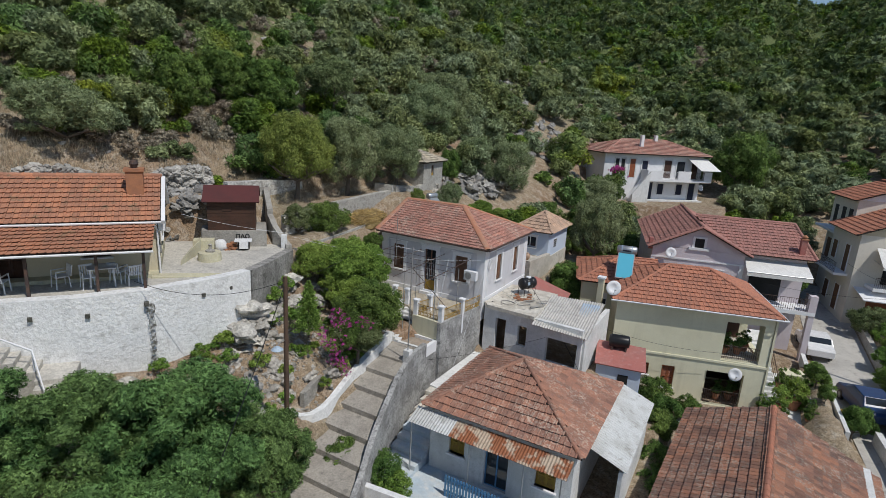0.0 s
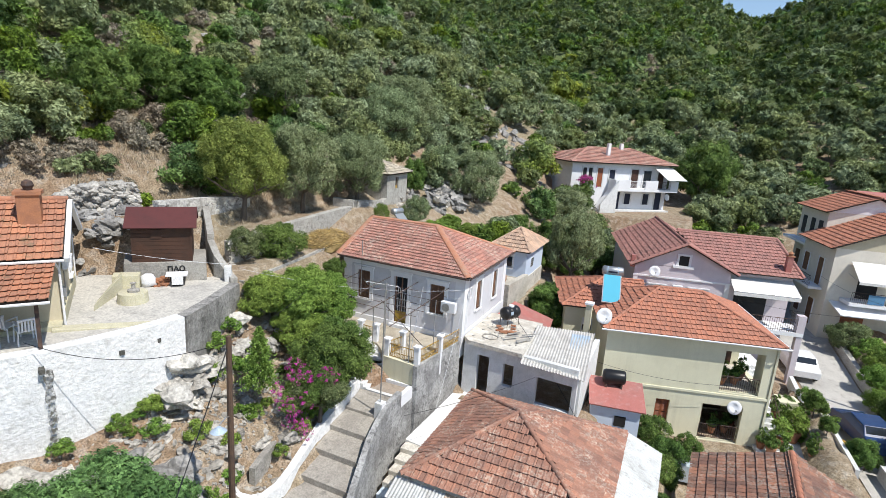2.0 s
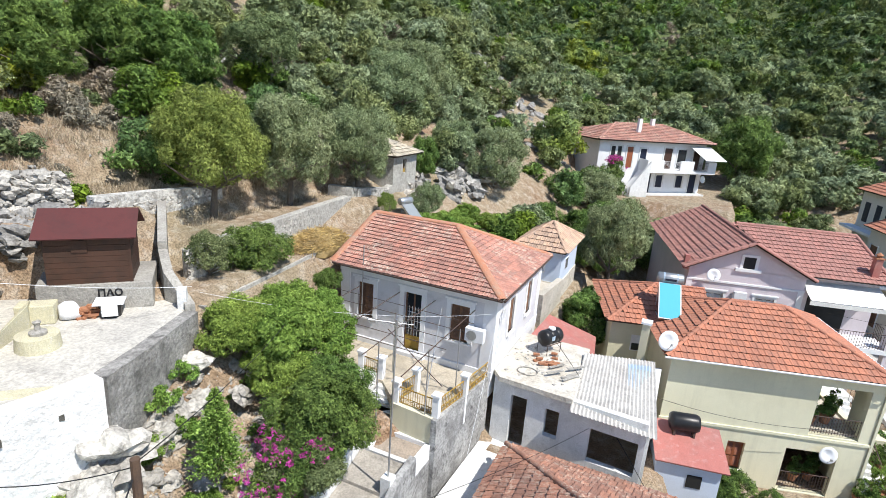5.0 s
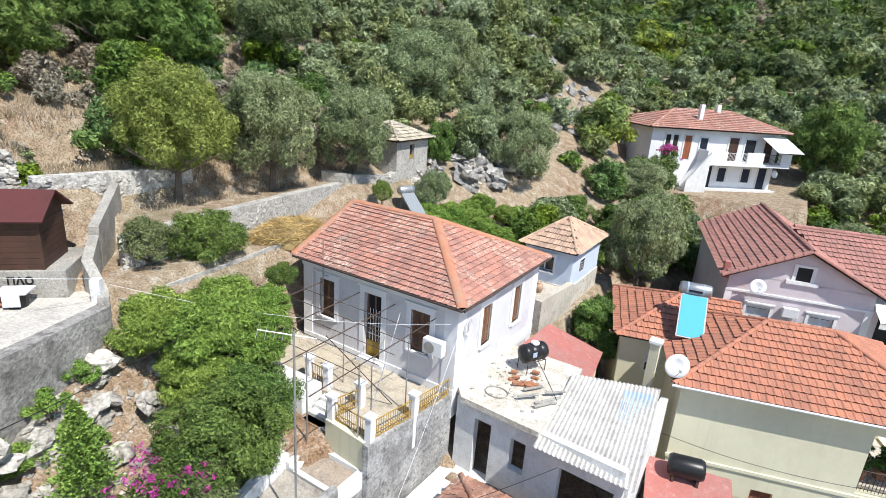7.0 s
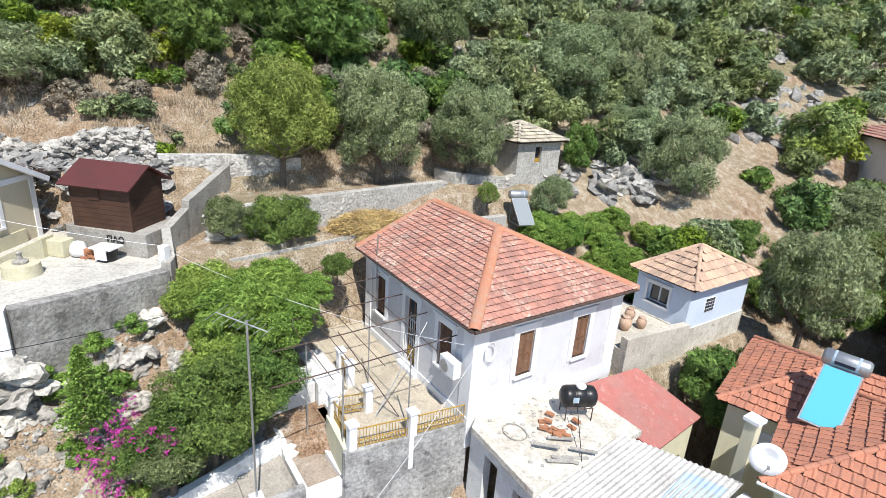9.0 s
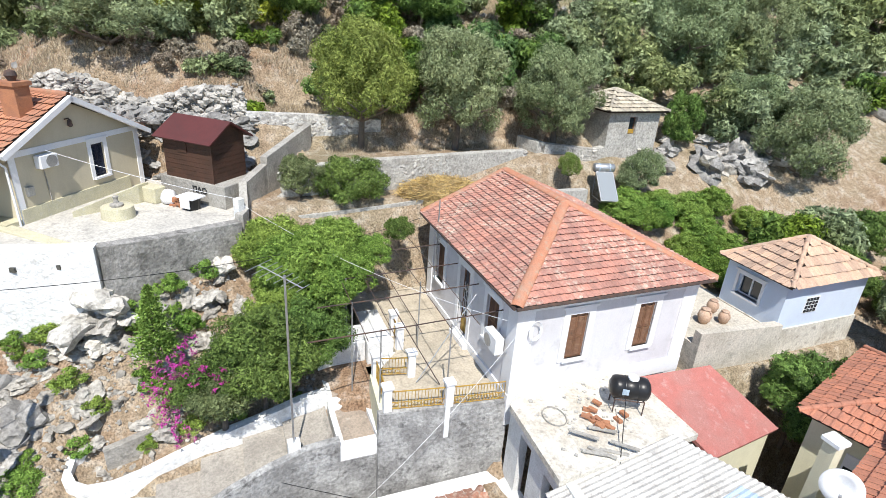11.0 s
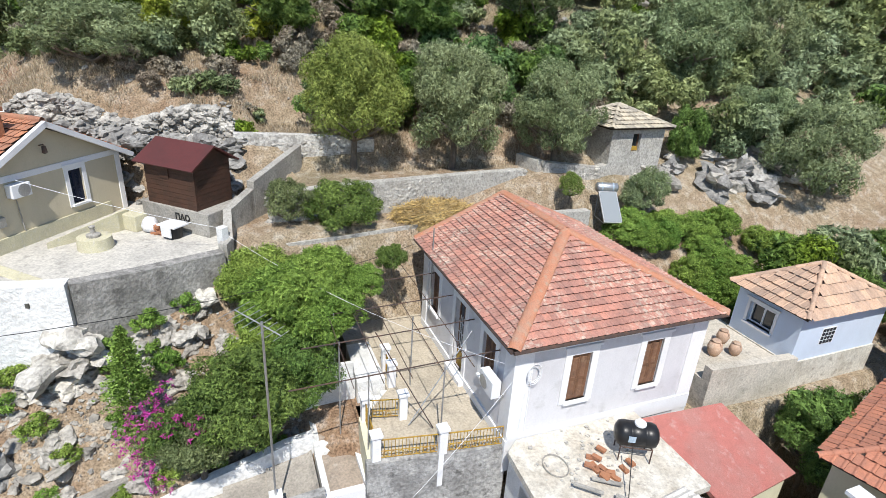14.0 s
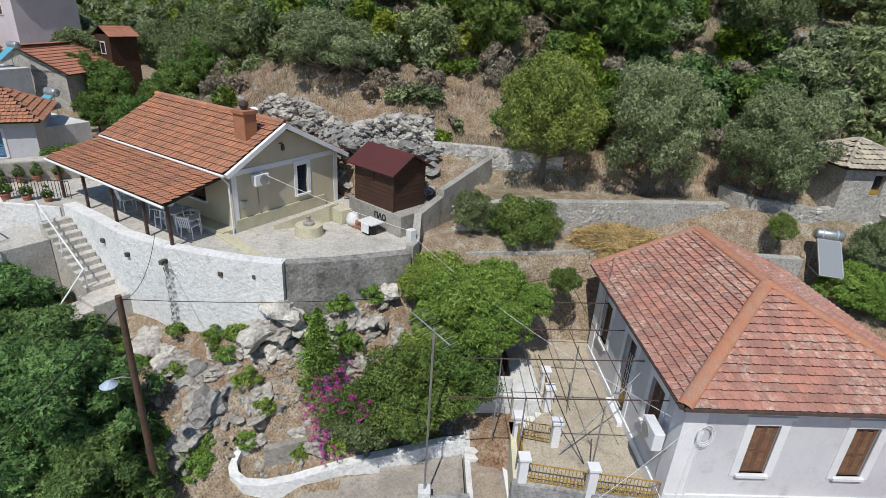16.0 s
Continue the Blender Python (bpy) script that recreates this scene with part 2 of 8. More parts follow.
M["ridge"] = mat("orange_ridge_mortar", (0.50, 0.22, 0.13), (0.45, 0.25, 0.17), (0.4, 0.3, 0.22), s1=1.5, s2=6, bump=0.4)
M["redpaint"] = mat("red_painted_roofing", (0.44, 0.16, 0.135), (0.40, 0.18, 0.155), (0.5, 0.28, 0.25), s1=0.8, s2=4, rough=0.6, bump=0.15)
M["maroon"] = mat("maroon_sheet_roof", (0.105, 0.028, 0.026), (0.085, 0.027, 0.025), None, rough=0.6, bump=0.05)
M["brownwood"] = mat("dark_brown_boards", (0.075, 0.035, 0.022), (0.055, 0.028, 0.018), None, s1=3, bump=0.3, rough=0.6)
M["shutter"] = mat("faded_brown_shutter", (0.20, 0.10, 0.055), (0.14, 0.075, 0.045), (0.28, 0.17, 0.10), s1=3, s2=8, bump=0.3, rough=0.6)
M["redwood"] = mat("red_brown_shutter", (0.32, 0.10, 0.04), (0.25, 0.08, 0.04), None, s1=3, rough=0.5)
# near-black colour standing in for the shade of unlit rooms
M["dark"] = mat("interior_shade_dark", (0.03, 0.03, 0.03), (0.02, 0.02, 0.02), None)
M["navy"] = mat("navy_paint", (0.012, 0.018, 0.04), (0.02, 0.025, 0.05), None, rough=0.4)
M["black"] = mat("black_plastic", (0.012, 0.012, 0.013), (0.02, 0.02, 0.022), None, rough=0.35, bump=0.05)
M["steel"] = mat("galvanised_steel", (0.5, 0.51, 0.52), (0.4, 0.41, 0.42), None, rough=0.4, metal=0.7, bump=0.05)
M["rust"] = mat("rusty_corrugated_sheet", (0.30, 0.11, 0.05), (0.50, 0.40, 0.30), (0.2, 0.07, 0.035), s1=1.5, s2=4, rough=0.75, thr=(0.47, 0.55))
M["dirtywhite"] = mat("stained_limewashed_slab", (0.70, 0.66, 0.58), (0.54, 0.49, 0.41), (0.36, 0.32, 0.27), s1=1.3, s2=4.0, bump=0.6, bs=10, grit=0.35)
M["whitesheet"] = mat("white_corrugated_sheet", (0.62, 0.63, 0.62), (0.5, 0.5, 0.48), (0.3, 0.28, 0.25), s1=0.9, s2=3, rough=0.6)
M["bluesheet"] = mat("translucent_blue_sheet", (0.42, 0.52, 0.62), (0.36, 0.46, 0.56), None, rough=0.4)
M["asbestos"] = mat("weathered_fibre_cement_sheet", (0.60, 0.58, 0.54), (0.47, 0.45, 0.42), (0.33, 0.31, 0.29), s1=1.2, s2=5, bump=0.4, bs=14)
M["iron"] = mat("dark_rusty_iron", (0.07, 0.05, 0.045), (0.12, 0.07, 0.05), None, rough=0.7, s1=5)
M["ochre"] = mat("ochre_painted_iron", (0.42, 0.27, 0.04), (0.35, 0.2, 0.05), None, rough=0.5, s1=6)
M["polewood"] = mat("dark_pole_wood", (0.12, 0.075, 0.05), (0.09, 0.06, 0.045), None, s1=4, bump=0.4)
M["bark"] = mat("grey_bark", (0.17, 0.14, 0.11), (0.11, 0.09, 0.075), None, s1=3, bump=0.9, bs=14)
M["terracotta"] = mat("terracotta_clay", (0.42, 0.19, 0.10), (0.36, 0.17, 0.1), None, s1=3)
M["whiteplastic"] = mat("white_plastic", (0.75, 0.76, 0.78), (0.7, 0.71, 0.73), None, rough=0.45, bump=0.03, grit=0.1)
M["bluepaint"] = mat("blue_painted_wood", (0.09, 0.25, 0.45), (0.12, 0.28, 0.45), None, rough=0.5)
M["bluetile"] = mat("pale_blue_paved_yard", (0.50, 0.60, 0.68), (0.66, 0.68, 0.68), (0.72, 0.72, 0.71), s1=1.1, s2=2, rough=0.6)
M["straw"] = mat("dry_straw", (0.55, 0.40, 0.17), (0.45, 0.32, 0.14), None, s1=2, rand=0.35, bump=0.3)
M["cloth"] = mat("white_cloth", (0.78, 0.78, 0.78), (0.7, 0.7, 0.72), None, bump=0.1)
M["awning"] = mat("white_awning_cloth", (0.78, 0.77, 0.74), (0.72, 0.71, 0.68), None, bump=0.05)
LEAVES = {
    "olive": ("silver_green_olive_leaf", (0.105, 0.146, 0.058), (0.33, 0.385, 0.208)),
    "olive2": ("grey_green_leaf", (0.09, 0.125, 0.048), (0.25, 0.30, 0.14)),
    "lime": ("yellow_green_leaf", (0.10, 0.15, 0.03), (0.29, 0.355, 0.095)),
    "green": ("deep_green_leaf", (0.046, 0.096, 0.024), (0.185, 0.28, 0.07)),
    "vine": ("bright_vine_leaf", (0.09, 0.175, 0.03), (0.27, 0.385, 0.085)),
    "pine": ("pine_needle", (0.06, 0.10, 0.032), (0.165, 0.22, 0.085)),
    "fig": ("broad_green_leaf", (0.042, 0.092, 0.028), (0.20, 0.315, 0.105)),
    "twig": ("brown_dry_shrub_leaf", (0.175, 0.15, 0.115), (0.36, 0.315, 0.24)),
}
for key, (nm, ca, cb) in LEAVES.items():
    M[key] = leaf_mat(nm, ca, cb, cut=22.0)
    M[key + "_far"] = leaf_mat(nm + "_far", ca, cb, cut=11.0, open_=0.55, mass=True)
M["magenta"] = leaf_mat("magenta_bract", (0.36, 0.03, 0.21), (0.52, 0.09, 0.36))
M["drygrass"] = leaf_mat("dry_grass_blade", (0.27, 0.22, 0.15), (0.50, 0.43, 0.31), trans=0.25)


def glass_mat():
    m = bpy.data.materials.new("window_glass")
    m.use_nodes = True
    b = m.node_tree.nodes["Principled BSDF"]
    b.inputs["Base Color"].default_value = (0.02, 0.025, 0.03, 1)
    b.inputs["Roughness"].default_value = 0.06
    b.inputs["Specular IOR Level"].default_value = 0.7
    return m


def solar_mat(name, col):
    m = bpy.data.materials.new(name)
    m.use_nodes = True
    b = m.node_tree.nodes["Principled BSDF"]
    b.inputs["Base Color"].default_value = (*col, 1)
    b.inputs["Roughness"].default_value = 0.12
    b.inputs["Coat Weight"].default_value = 0.8
    return m


M["glass"] = glass_mat()
M["solar"] = solar_mat("turquoise_collector_glass", (0.10, 0.42, 0.55))
M["solar2"] = solar_mat("grey_collector_glass", (0.25, 0.27, 0.28))


def ground_mat():
    m = bpy.data.materials.new("dry_hillside_earth")
    m.use_nodes = True
    N, L = m.node_tree.nodes, m.node_tree.links
    b = N["Principled BSDF"]
    b.inputs["Roughness"].default_value = 0.95
    b.inputs["Specular IOR Level"].default_value = 0.1
    geo = N.new("ShaderNodeNewGeometry")

    def nz(s, d=5.0):
        n = N.new("ShaderNodeTexNoise")
        n.inputs["Scale"].default_value, n.inputs["Detail"].default_value, n.inputs["Roughness"].default_value = s, d, 0.65
        L.new(geo.outputs["Position"], n.inputs["Vector"])
        return n.outputs["Fac"]

    def ramp(v, stops):
        r = N.new("ShaderNodeValToRGB")
        e = r.color_ramp.elements
        e[0].position, e[0].color = stops[0][0], (*stops[0][1], 1)
        e[1].position, e[1].color = stops[-1][0], (*stops[-1][1], 1)
        for p, c in stops[1:-1]:
            x = e.new(p)
            x.color = (*c, 1)
        L.new(v, r.inputs[0])
        return r.outputs[0]

    def mix(f, a, c, mode='MIX'):
        x = N.new("ShaderNodeMix")
        x.data_type, x.blend_type = 'RGBA', mode
        if isinstance(f, float):
            x.inputs[0].default_value = f
        else:
            L.new(f, x.inputs[0])
        L.new(a, x.inputs[6])
        L.new(c, x.inputs[7])
        return x.outputs[2]

    big = ramp(nz(0.16), [(0.32, (0.25, 0.145, 0.09)), (0.45, (0.28, 0.205, 0.14)), (0.55, (0.33, 0.275, 0.195)), (0.68, (0.20, 0.185, 0.12))])
    fine = ramp(nz(2.4), [(0.3, (0.12, 0.08, 0.05)), (0.5, (0.29, 0.22, 0.15)), (0.66, (0.47, 0.43, 0.37))])
    c = mix(0.5, big, fine)
    grain = ramp(nz(16.0, 6.0), [(0.36, (0.35, 0.34, 0.33)), (0.5, (1.0, 1.0, 1.0)), (0.64, (1.45, 1.42, 1.38))])
    c = mix(0.75, c, grain, 'MULTIPLY')
    # low green scrub over the higher slopes
    sep = N.new("ShaderNodeSeparateXYZ")
    L.new(geo.outputs["Position"], sep.inputs[0])
    hi = N.new("ShaderNodeMapRange")
    hi.inputs[1].default_value, hi.inputs[2].default_value, hi.inputs[3].default_value, hi.inputs[4].default_value = 17.0, 26.0, 0.0, 1.0
    L.new(sep.outputs["Z"], hi.inputs[0])
    ml = N.new("ShaderNodeMath")
    ml.operation = 'MULTIPLY'
    pt = N.new("ShaderNodeMapRange")
    pt.inputs[1].default_value, pt.inputs[2].default_value, pt.inputs[3].default_value = 0.40, 0.52, 0.0
    L.new(nz(0.35), pt.inputs[0])
    L.new(pt.outputs[0], ml.inputs[0])
    L.new(hi.outputs[0], ml.inputs[1])
    scrub = ramp(nz(3.0), [(0.35, (0.05, 0.075, 0.025)), (0.5, (0.10, 0.135, 0.05)), (0.65, (0.19, 0.21, 0.10))])
    c = mix(ml.outputs[0], c, scrub)
    top = N.new("ShaderNodeMapRange")
    top.inputs[1].default_value, top.inputs[2].default_value, top.inputs[4].default_value = 26.0, 40.0, 0.92
    L.new(sep.outputs["Z"], top.inputs[0])
    c = mix(top.outputs[0], c, scrub)
    L.new(c, b.inputs["Base Color"])
    bp = N.new("ShaderNodeBump")
    bp.inputs["Strength"].default_value, bp.inputs["Distance"].default_value = 0.9, 0.12
    L.new(nz(5.0), bp.inputs["Height"])
    L.new(bp.outputs[0], b.inputs["Normal"])
    return m


M["ground"] = ground_mat()


# ---- building helpers ----
class Geo:
    """Vertices and faces of one mesh."""
    def __init__(self):
        self.v, self.f = [], []

    def quad(self, *pts):
        n = len(self.v)
        self.v += [tuple(p) for p in pts]
        self.f.append(tuple(range(n, n + len(pts))))
        return self

    def box(self, x0, x1, y0, y1, z0, z1, m=None):
        n = len(self.v)
        pts = [(x0, y0, z0), (x1, y0, z0), (x1, y1, z0), (x0, y1, z0), (x0, y0, z1), (x1, y0, z1), (x1, y1, z1), (x0, y1, z1)]
        self.v += [tuple(m @ Vector(p)) for p in pts] if m else pts
        self.f += [tuple(n + i for i in q) for q in ((3, 2, 1, 0), (4, 5, 6, 7), (0, 1, 5, 4), (1, 2, 6, 5), (2, 3, 7, 6), (3, 0, 4, 7))]
        return self

    def prism(self, pts, z0, z1):
        """Upright prism over a plan polygon; z1 may be a list of heights."""
        n, k = len(self.v), len(pts)
        tops = z1 if isinstance(z1, (list, tuple)) else [z1] * k
        bots = z0 if isinstance(z0, (list, tuple)) else [z0] * k
        self.v += [(p[0], p[1], b) for p, b in zip(pts, bots)] + [(p[0], p[1], t) for p, t in zip(pts, tops)]
        self.f.append(tuple(range(n + k - 1, n - 1, -1)))
        self.f.append(tuple(range(n + k, n + 2 * k)))
        for i in range(k):
            j = (i + 1) % k
            self.f.append((n + i, n + j, n + k + j, n + k + i))
        return self

    def slab(self, pts, t):
        """A sheet of thickness t below a polygon in space."""
        nrm = (Vector(pts[1]) - Vector(pts[0])).cross(Vector(pts[2]) - Vector(pts[0])).normalized()
        if nrm.z < 0:
            pts = pts[::-1]
            nrm = -nrm
        n, k = len(self.v), len(pts)
        self.v += [tuple(Vector(p) - nrm * t) for p in pts] + [tuple(p) for p in pts]
        self.f.append(tuple(range(n + k - 1, n - 1, -1)))
        self.f.append(tuple(range(n + k, n + 2 * k)))
        for i in range(k):
            j = (i + 1) % k
            self.f.append((n + i, n + j, n + k + j, n + k + i))
        return self

    def rod(self, p0, p1, r0, r1=None, n=8):
        p0, p1 = Vector(p0), Vector(p1)
        r1 = r0 if r1 is None else r1
        d = (p1 - p0).normalized()
        a = d.orthogonal().normalized()
        b = d.cross(a)
        k = len(self.v)
        for p, r in ((p0, r0), (p1, r1)):
            for i in range(n):
                t = 2 * math.pi * i / n
                self.v.append(tuple(p + (a * math.cos(t) + b * math.sin(t)) * r))
        for i in range(n):
            j = (i + 1) % n
            self.f.append((k + i, k + j, k + n + j, k + n + i))
        self.f.append(tuple(range(k + n - 1, k - 1, -1)))
        self.f.append(tuple(range(k + n, k + 2 * n)))
        return self

    def path(self, pts, r, n=6):
        """One continuous tube along the points."""
        pts = [Vector(p) for p in pts]
        k, m = len(self.v), len(pts)
        a = (pts[1] - pts[0]).orthogonal().normalized()
        for i, p in enumerate(pts):
            d = (pts[min(i + 1, m - 1)] - pts[max(i - 1, 0)]).normalized()
            a = a - d * a.dot(d)
            a = a.normalized() if a.length > 1e-4 else d.orthogonal().normalized()
            b = d.cross(a)
            for q in range(n):
                t = 2 * math.pi * q / n
                self.v.append(tuple(p + (a * math.cos(t) + b * math.sin(t)) * r))
        for i in range(m - 1):
            for q in range(n):
                o, w = k + i * n + q, k + i * n + (q + 1) % n
                self.f.append((o, w, w + n, o + n))
        self.f.append(tuple(range(k + n - 1, k - 1, -1)))
        self.f.append(tuple(range(k + (m - 1) * n, k + m * n)))
        return self

    def lathe(self, prof, c=(0, 0, 0), n=20):
        k = len(self.v)
        for r, z in prof:
            for i in range(n):
                t = 2 * math.pi * i / n
                self.v.append((c[0] + r * math.cos(t), c[1] + r * math.sin(t), c[2] + z))
        for q in range(len(prof) - 1):
            for i in range(n):
                j = (i + 1) % n
                self.f.append((k + q * n + i, k + q * n + j, k + (q + 1) * n + j, k + (q + 1) * n + i))
        self.f.append(tuple(range(k + n - 1, k - 1, -1)))
        e = k + (len(prof) - 1) * n
        self.f.append(tuple(range(e, e + n)))
        return self

    def mesh(self, name, material, smooth=False):
        me = bpy.data.meshes.new(name)
        me.from_pydata(self.v, [], self.f)
        me.materials.append(material)
        if smooth:
            me.polygons.foreach_set("use_smooth", [True] * len(me.polygons))
        me.update()
        return me


def part(name, g, material, parent=None, label="", bevel=0.0, smooth=False):
    ob = new(name, g.mesh(name, material, smooth))
    if parent is not None:
        ob.parent = parent
    if label:
        tagged(ob, label)
    if bevel:
        b = ob.modifiers.new("edge", 'BEVEL')
        b.width, b.segments, b.limit_method = bevel, 2, 'ANGLE'
    return ob


def thing(name, m, label, category, group="", kind=""):
    ob = new(name)
    ob.empty_display_size = 0.3
    ob.matrix_basis = m
    return tagged(ob, label, category, group, kind)


def wall_geo(g, m, length, z0, z1, thick, holes=(), top=None):
    """An upright wall along local x from 0 to length, its outer face at y = 0 and its body behind it (+y), with holes (x0, x1, z0, z1)."""
    xs = sorted({0.0, length, *[h[0] for h in holes], *[h[1] for h in holes]})
    zs = sorted({z0, z1, *[h[2] for h in holes], *[h[3] for h in holes]})
    solid = {}
    for i in range(len(xs) - 1):
        for j in range(len(zs) - 1):
            cx, cz = (xs[i] + xs[i + 1]) / 2, (zs[j] + zs[j + 1]) / 2
            solid[i, j] = not any(h[0] < cx < h[1] and h[2] < cz < h[3] for h in holes)
    P = lambda x, y, z: m @ Vector((x, y, z))
    for (i, j), s in solid.items():
        if not s:
            continue
        a, b, c, d = xs[i], xs[i + 1], zs[j], zs[j + 1]
        g.quad(P(a, 0, c), P(b, 0, c), P(b, 0, d), P(a, 0, d))
        g.quad(P(b, thick, c), P(a, thick, c), P(a, thick, d), P(b, thick, d))
        if not solid.get((i - 1, j)):
            g.quad(P(a, thick, c), P(a, 0, c), P(a, 0, d), P(a, thick, d))
        if not solid.get((i + 1, j)):
            g.quad(P(b, 0, c), P(b, thick, c), P(b, thick, d), P(b, 0, d))
        if not solid.get((i, j - 1)):
            g.quad(P(a, thick, c), P(b, thick, c), P(b, 0, c), P(a, 0, c))
        if not solid.get((i, j + 1)):
            g.quad(P(a, 0, d), P(b, 0, d), P(b, thick, d), P(a, thick, d))
    return g


# one clay tile: a flat pan with a raised roll, its lower end lifted over the course below
TW, TL = 0.25, 0.35


def tile_geo(w, l, rise=0.026, lift=0.06):
    prof = [(-0.5, 0.0), (-0.2, 0.1), (0.12, 0.1), (0.28, 1.0), (0.42, 1.0), (0.5, 0.35)]
    g = Geo()
    lo = [(p * w * 1.0, -0.03, lift + q * rise) for p, q in prof]
    hi = [(p * w * 1.0, l + 0.01, 0.004 + q * rise) for p, q in prof]
    n = len(prof)
    g.v = lo + hi + [(x, y + 0.006, z - 0.022) for x, y, z in lo]
    for i in range(n - 1):
        g.f.append((i, i + 1, n + i + 1, n + i))
        g.f.append((2 * n + i, 2 * n + i + 1, i + 1, i))
    return g


def inside_span(poly, s):
    """Where the line at height s crosses a polygon of (e, s) points."""
    xs = []
    for (a, b), (c, d) in zip(poly, poly[1:] + poly[:1]):
        if (b - s) * (d - s) < 0:
            xs.append(a + (c - a) * (s - b) / (d - b))
    return (min(xs), max(xs)) if len(xs) > 1 else None


def tiled_roof(parent, name, faces, material, label="", w=TW, l=TL, singles=0, near=None, thick=0.08, seed=1):
    """faces: polygons in space whose first two points are the eave. Tiles are laid on each; the first `singles` of them that lie in
    the stretch `near` are pieces of their own, the rest one joined part."""
    rnd = random.Random(seed)
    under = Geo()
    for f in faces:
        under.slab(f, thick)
    # sheet below the tiles, its dark colour paints the shade in the gaps
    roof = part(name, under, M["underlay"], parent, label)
    spots = []
    for f in faces:
        o, e = Vector(f[0]), (Vector(f[1]) - Vector(f[0])).normalized()
        nrm = e.cross(Vector(f[2]) - o).normalized()
        if nrm.z < 0:
            nrm = -nrm
        s = nrm.cross(e)
        if s.z < 0:
            s = -s
        flat = [((Vector(p) - o).dot(e), (Vector(p) - o).dot(s)) for p in f]
        top = max(q for _, q in flat)
        rows = int(top / l)
        for r in range(rows + 1):
            sp = inside_span(flat, min(r * l + l * 0.5, top - 0.02))
            if not sp:
                continue
            k = int((sp[1] - sp[0]) / w + 0.5)
            if k < 1:
                continue
            off = (sp[1] - sp[0] - k * w) / 2
            for i in range(k):
                p = o + e * (sp[0] + off + (i + 0.5) * w + rnd.uniform(-0.006, 0.006)) + s * (r * l - 0.04 + rnd.uniform(-0.008, 0.008)) + nrm * (0.006 + rnd.uniform(0, 0.006))
                x = e if e.cross(s).dot(nrm) > 0 else -e
                a = rnd.uniform(-0.012, 0.012)
                m = Matrix((x, s, nrm)).transposed().to_4x4()
                m.translation = p
                spots.append(m @ Matrix.Rotation(a, 4, 'Z'))
    tg = tile_geo(w, l)
    picked = [m for m in spots if near is None or near(m.translation)][:singles] if singles else []
    ids = {id(m) for m in picked}
    if picked:
        me = tg.mesh("tile", material)
        for m in picked:
            ob = new("tile", me)
            ob.parent = roof
            ob.matrix_basis = m
    rest = [m for m in spots if id(m) not in ids]
    if rest:
        base = np.array([(*v, 1.0) for v in tg.v])
        mats = np.array([[list(r) for r in m] for m in rest])
        vs = np.einsum('nij,kj->nki', mats, base)[:, :, :3].reshape(-1, 3)
        fs = np.array(tg.f)
        off = (np.arange(len(rest)) * len(tg.v))[:, None, None]
        j = Geo()
        j.v, j.f = vs.tolist(), (fs[None] + off).reshape(-1, 4).tolist()
        tagged(part("tiles", j, material, roof), kind="stuff")
    return roof


def ridge_caps(parent, lines, material, r=0.11, step=0.36, flat=1.0):
    """Half-round tiles along hips and ridges, each a piece of its own; flat below 1 gives a low mortar band."""
    g = Geo()
    n = 9
    for y, q in ((-0.03, 1.0 + 0.12 * flat ** 3), (step * 1.04, 1.0 - 0.07 * flat ** 3)):
        for i in range(n + 1):
            t = math.pi * (i / n) * 1.15 - 0.24
            g.v.append((math.cos(t) * r * q, y, math.sin(t) * r * q * flat - 0.02))
    for i in range(n):
        g.f.append((i, n + 1 + i, n + 2 + i, i + 1))
    me = g.mesh("ridge_tile", material, True)
    for a, b in lines:
        a, b = Vector(a), Vector(b)
        d = b - a
        k = max(1, int(d.length / step))
        s = d.normalized()
        x = s.cross(Vector((0, 0, 1))).normalized()
        m = Matrix((x, s, x.cross(s))).transposed().to_4x4()
        for i in range(k):
            mm = m.copy()
            mm.translation = a + d * (i / k) + Vector((0, 0, 0.03))
            o = new("ridge_tile", me)
            o.parent = parent
            o.matrix_basis = mm


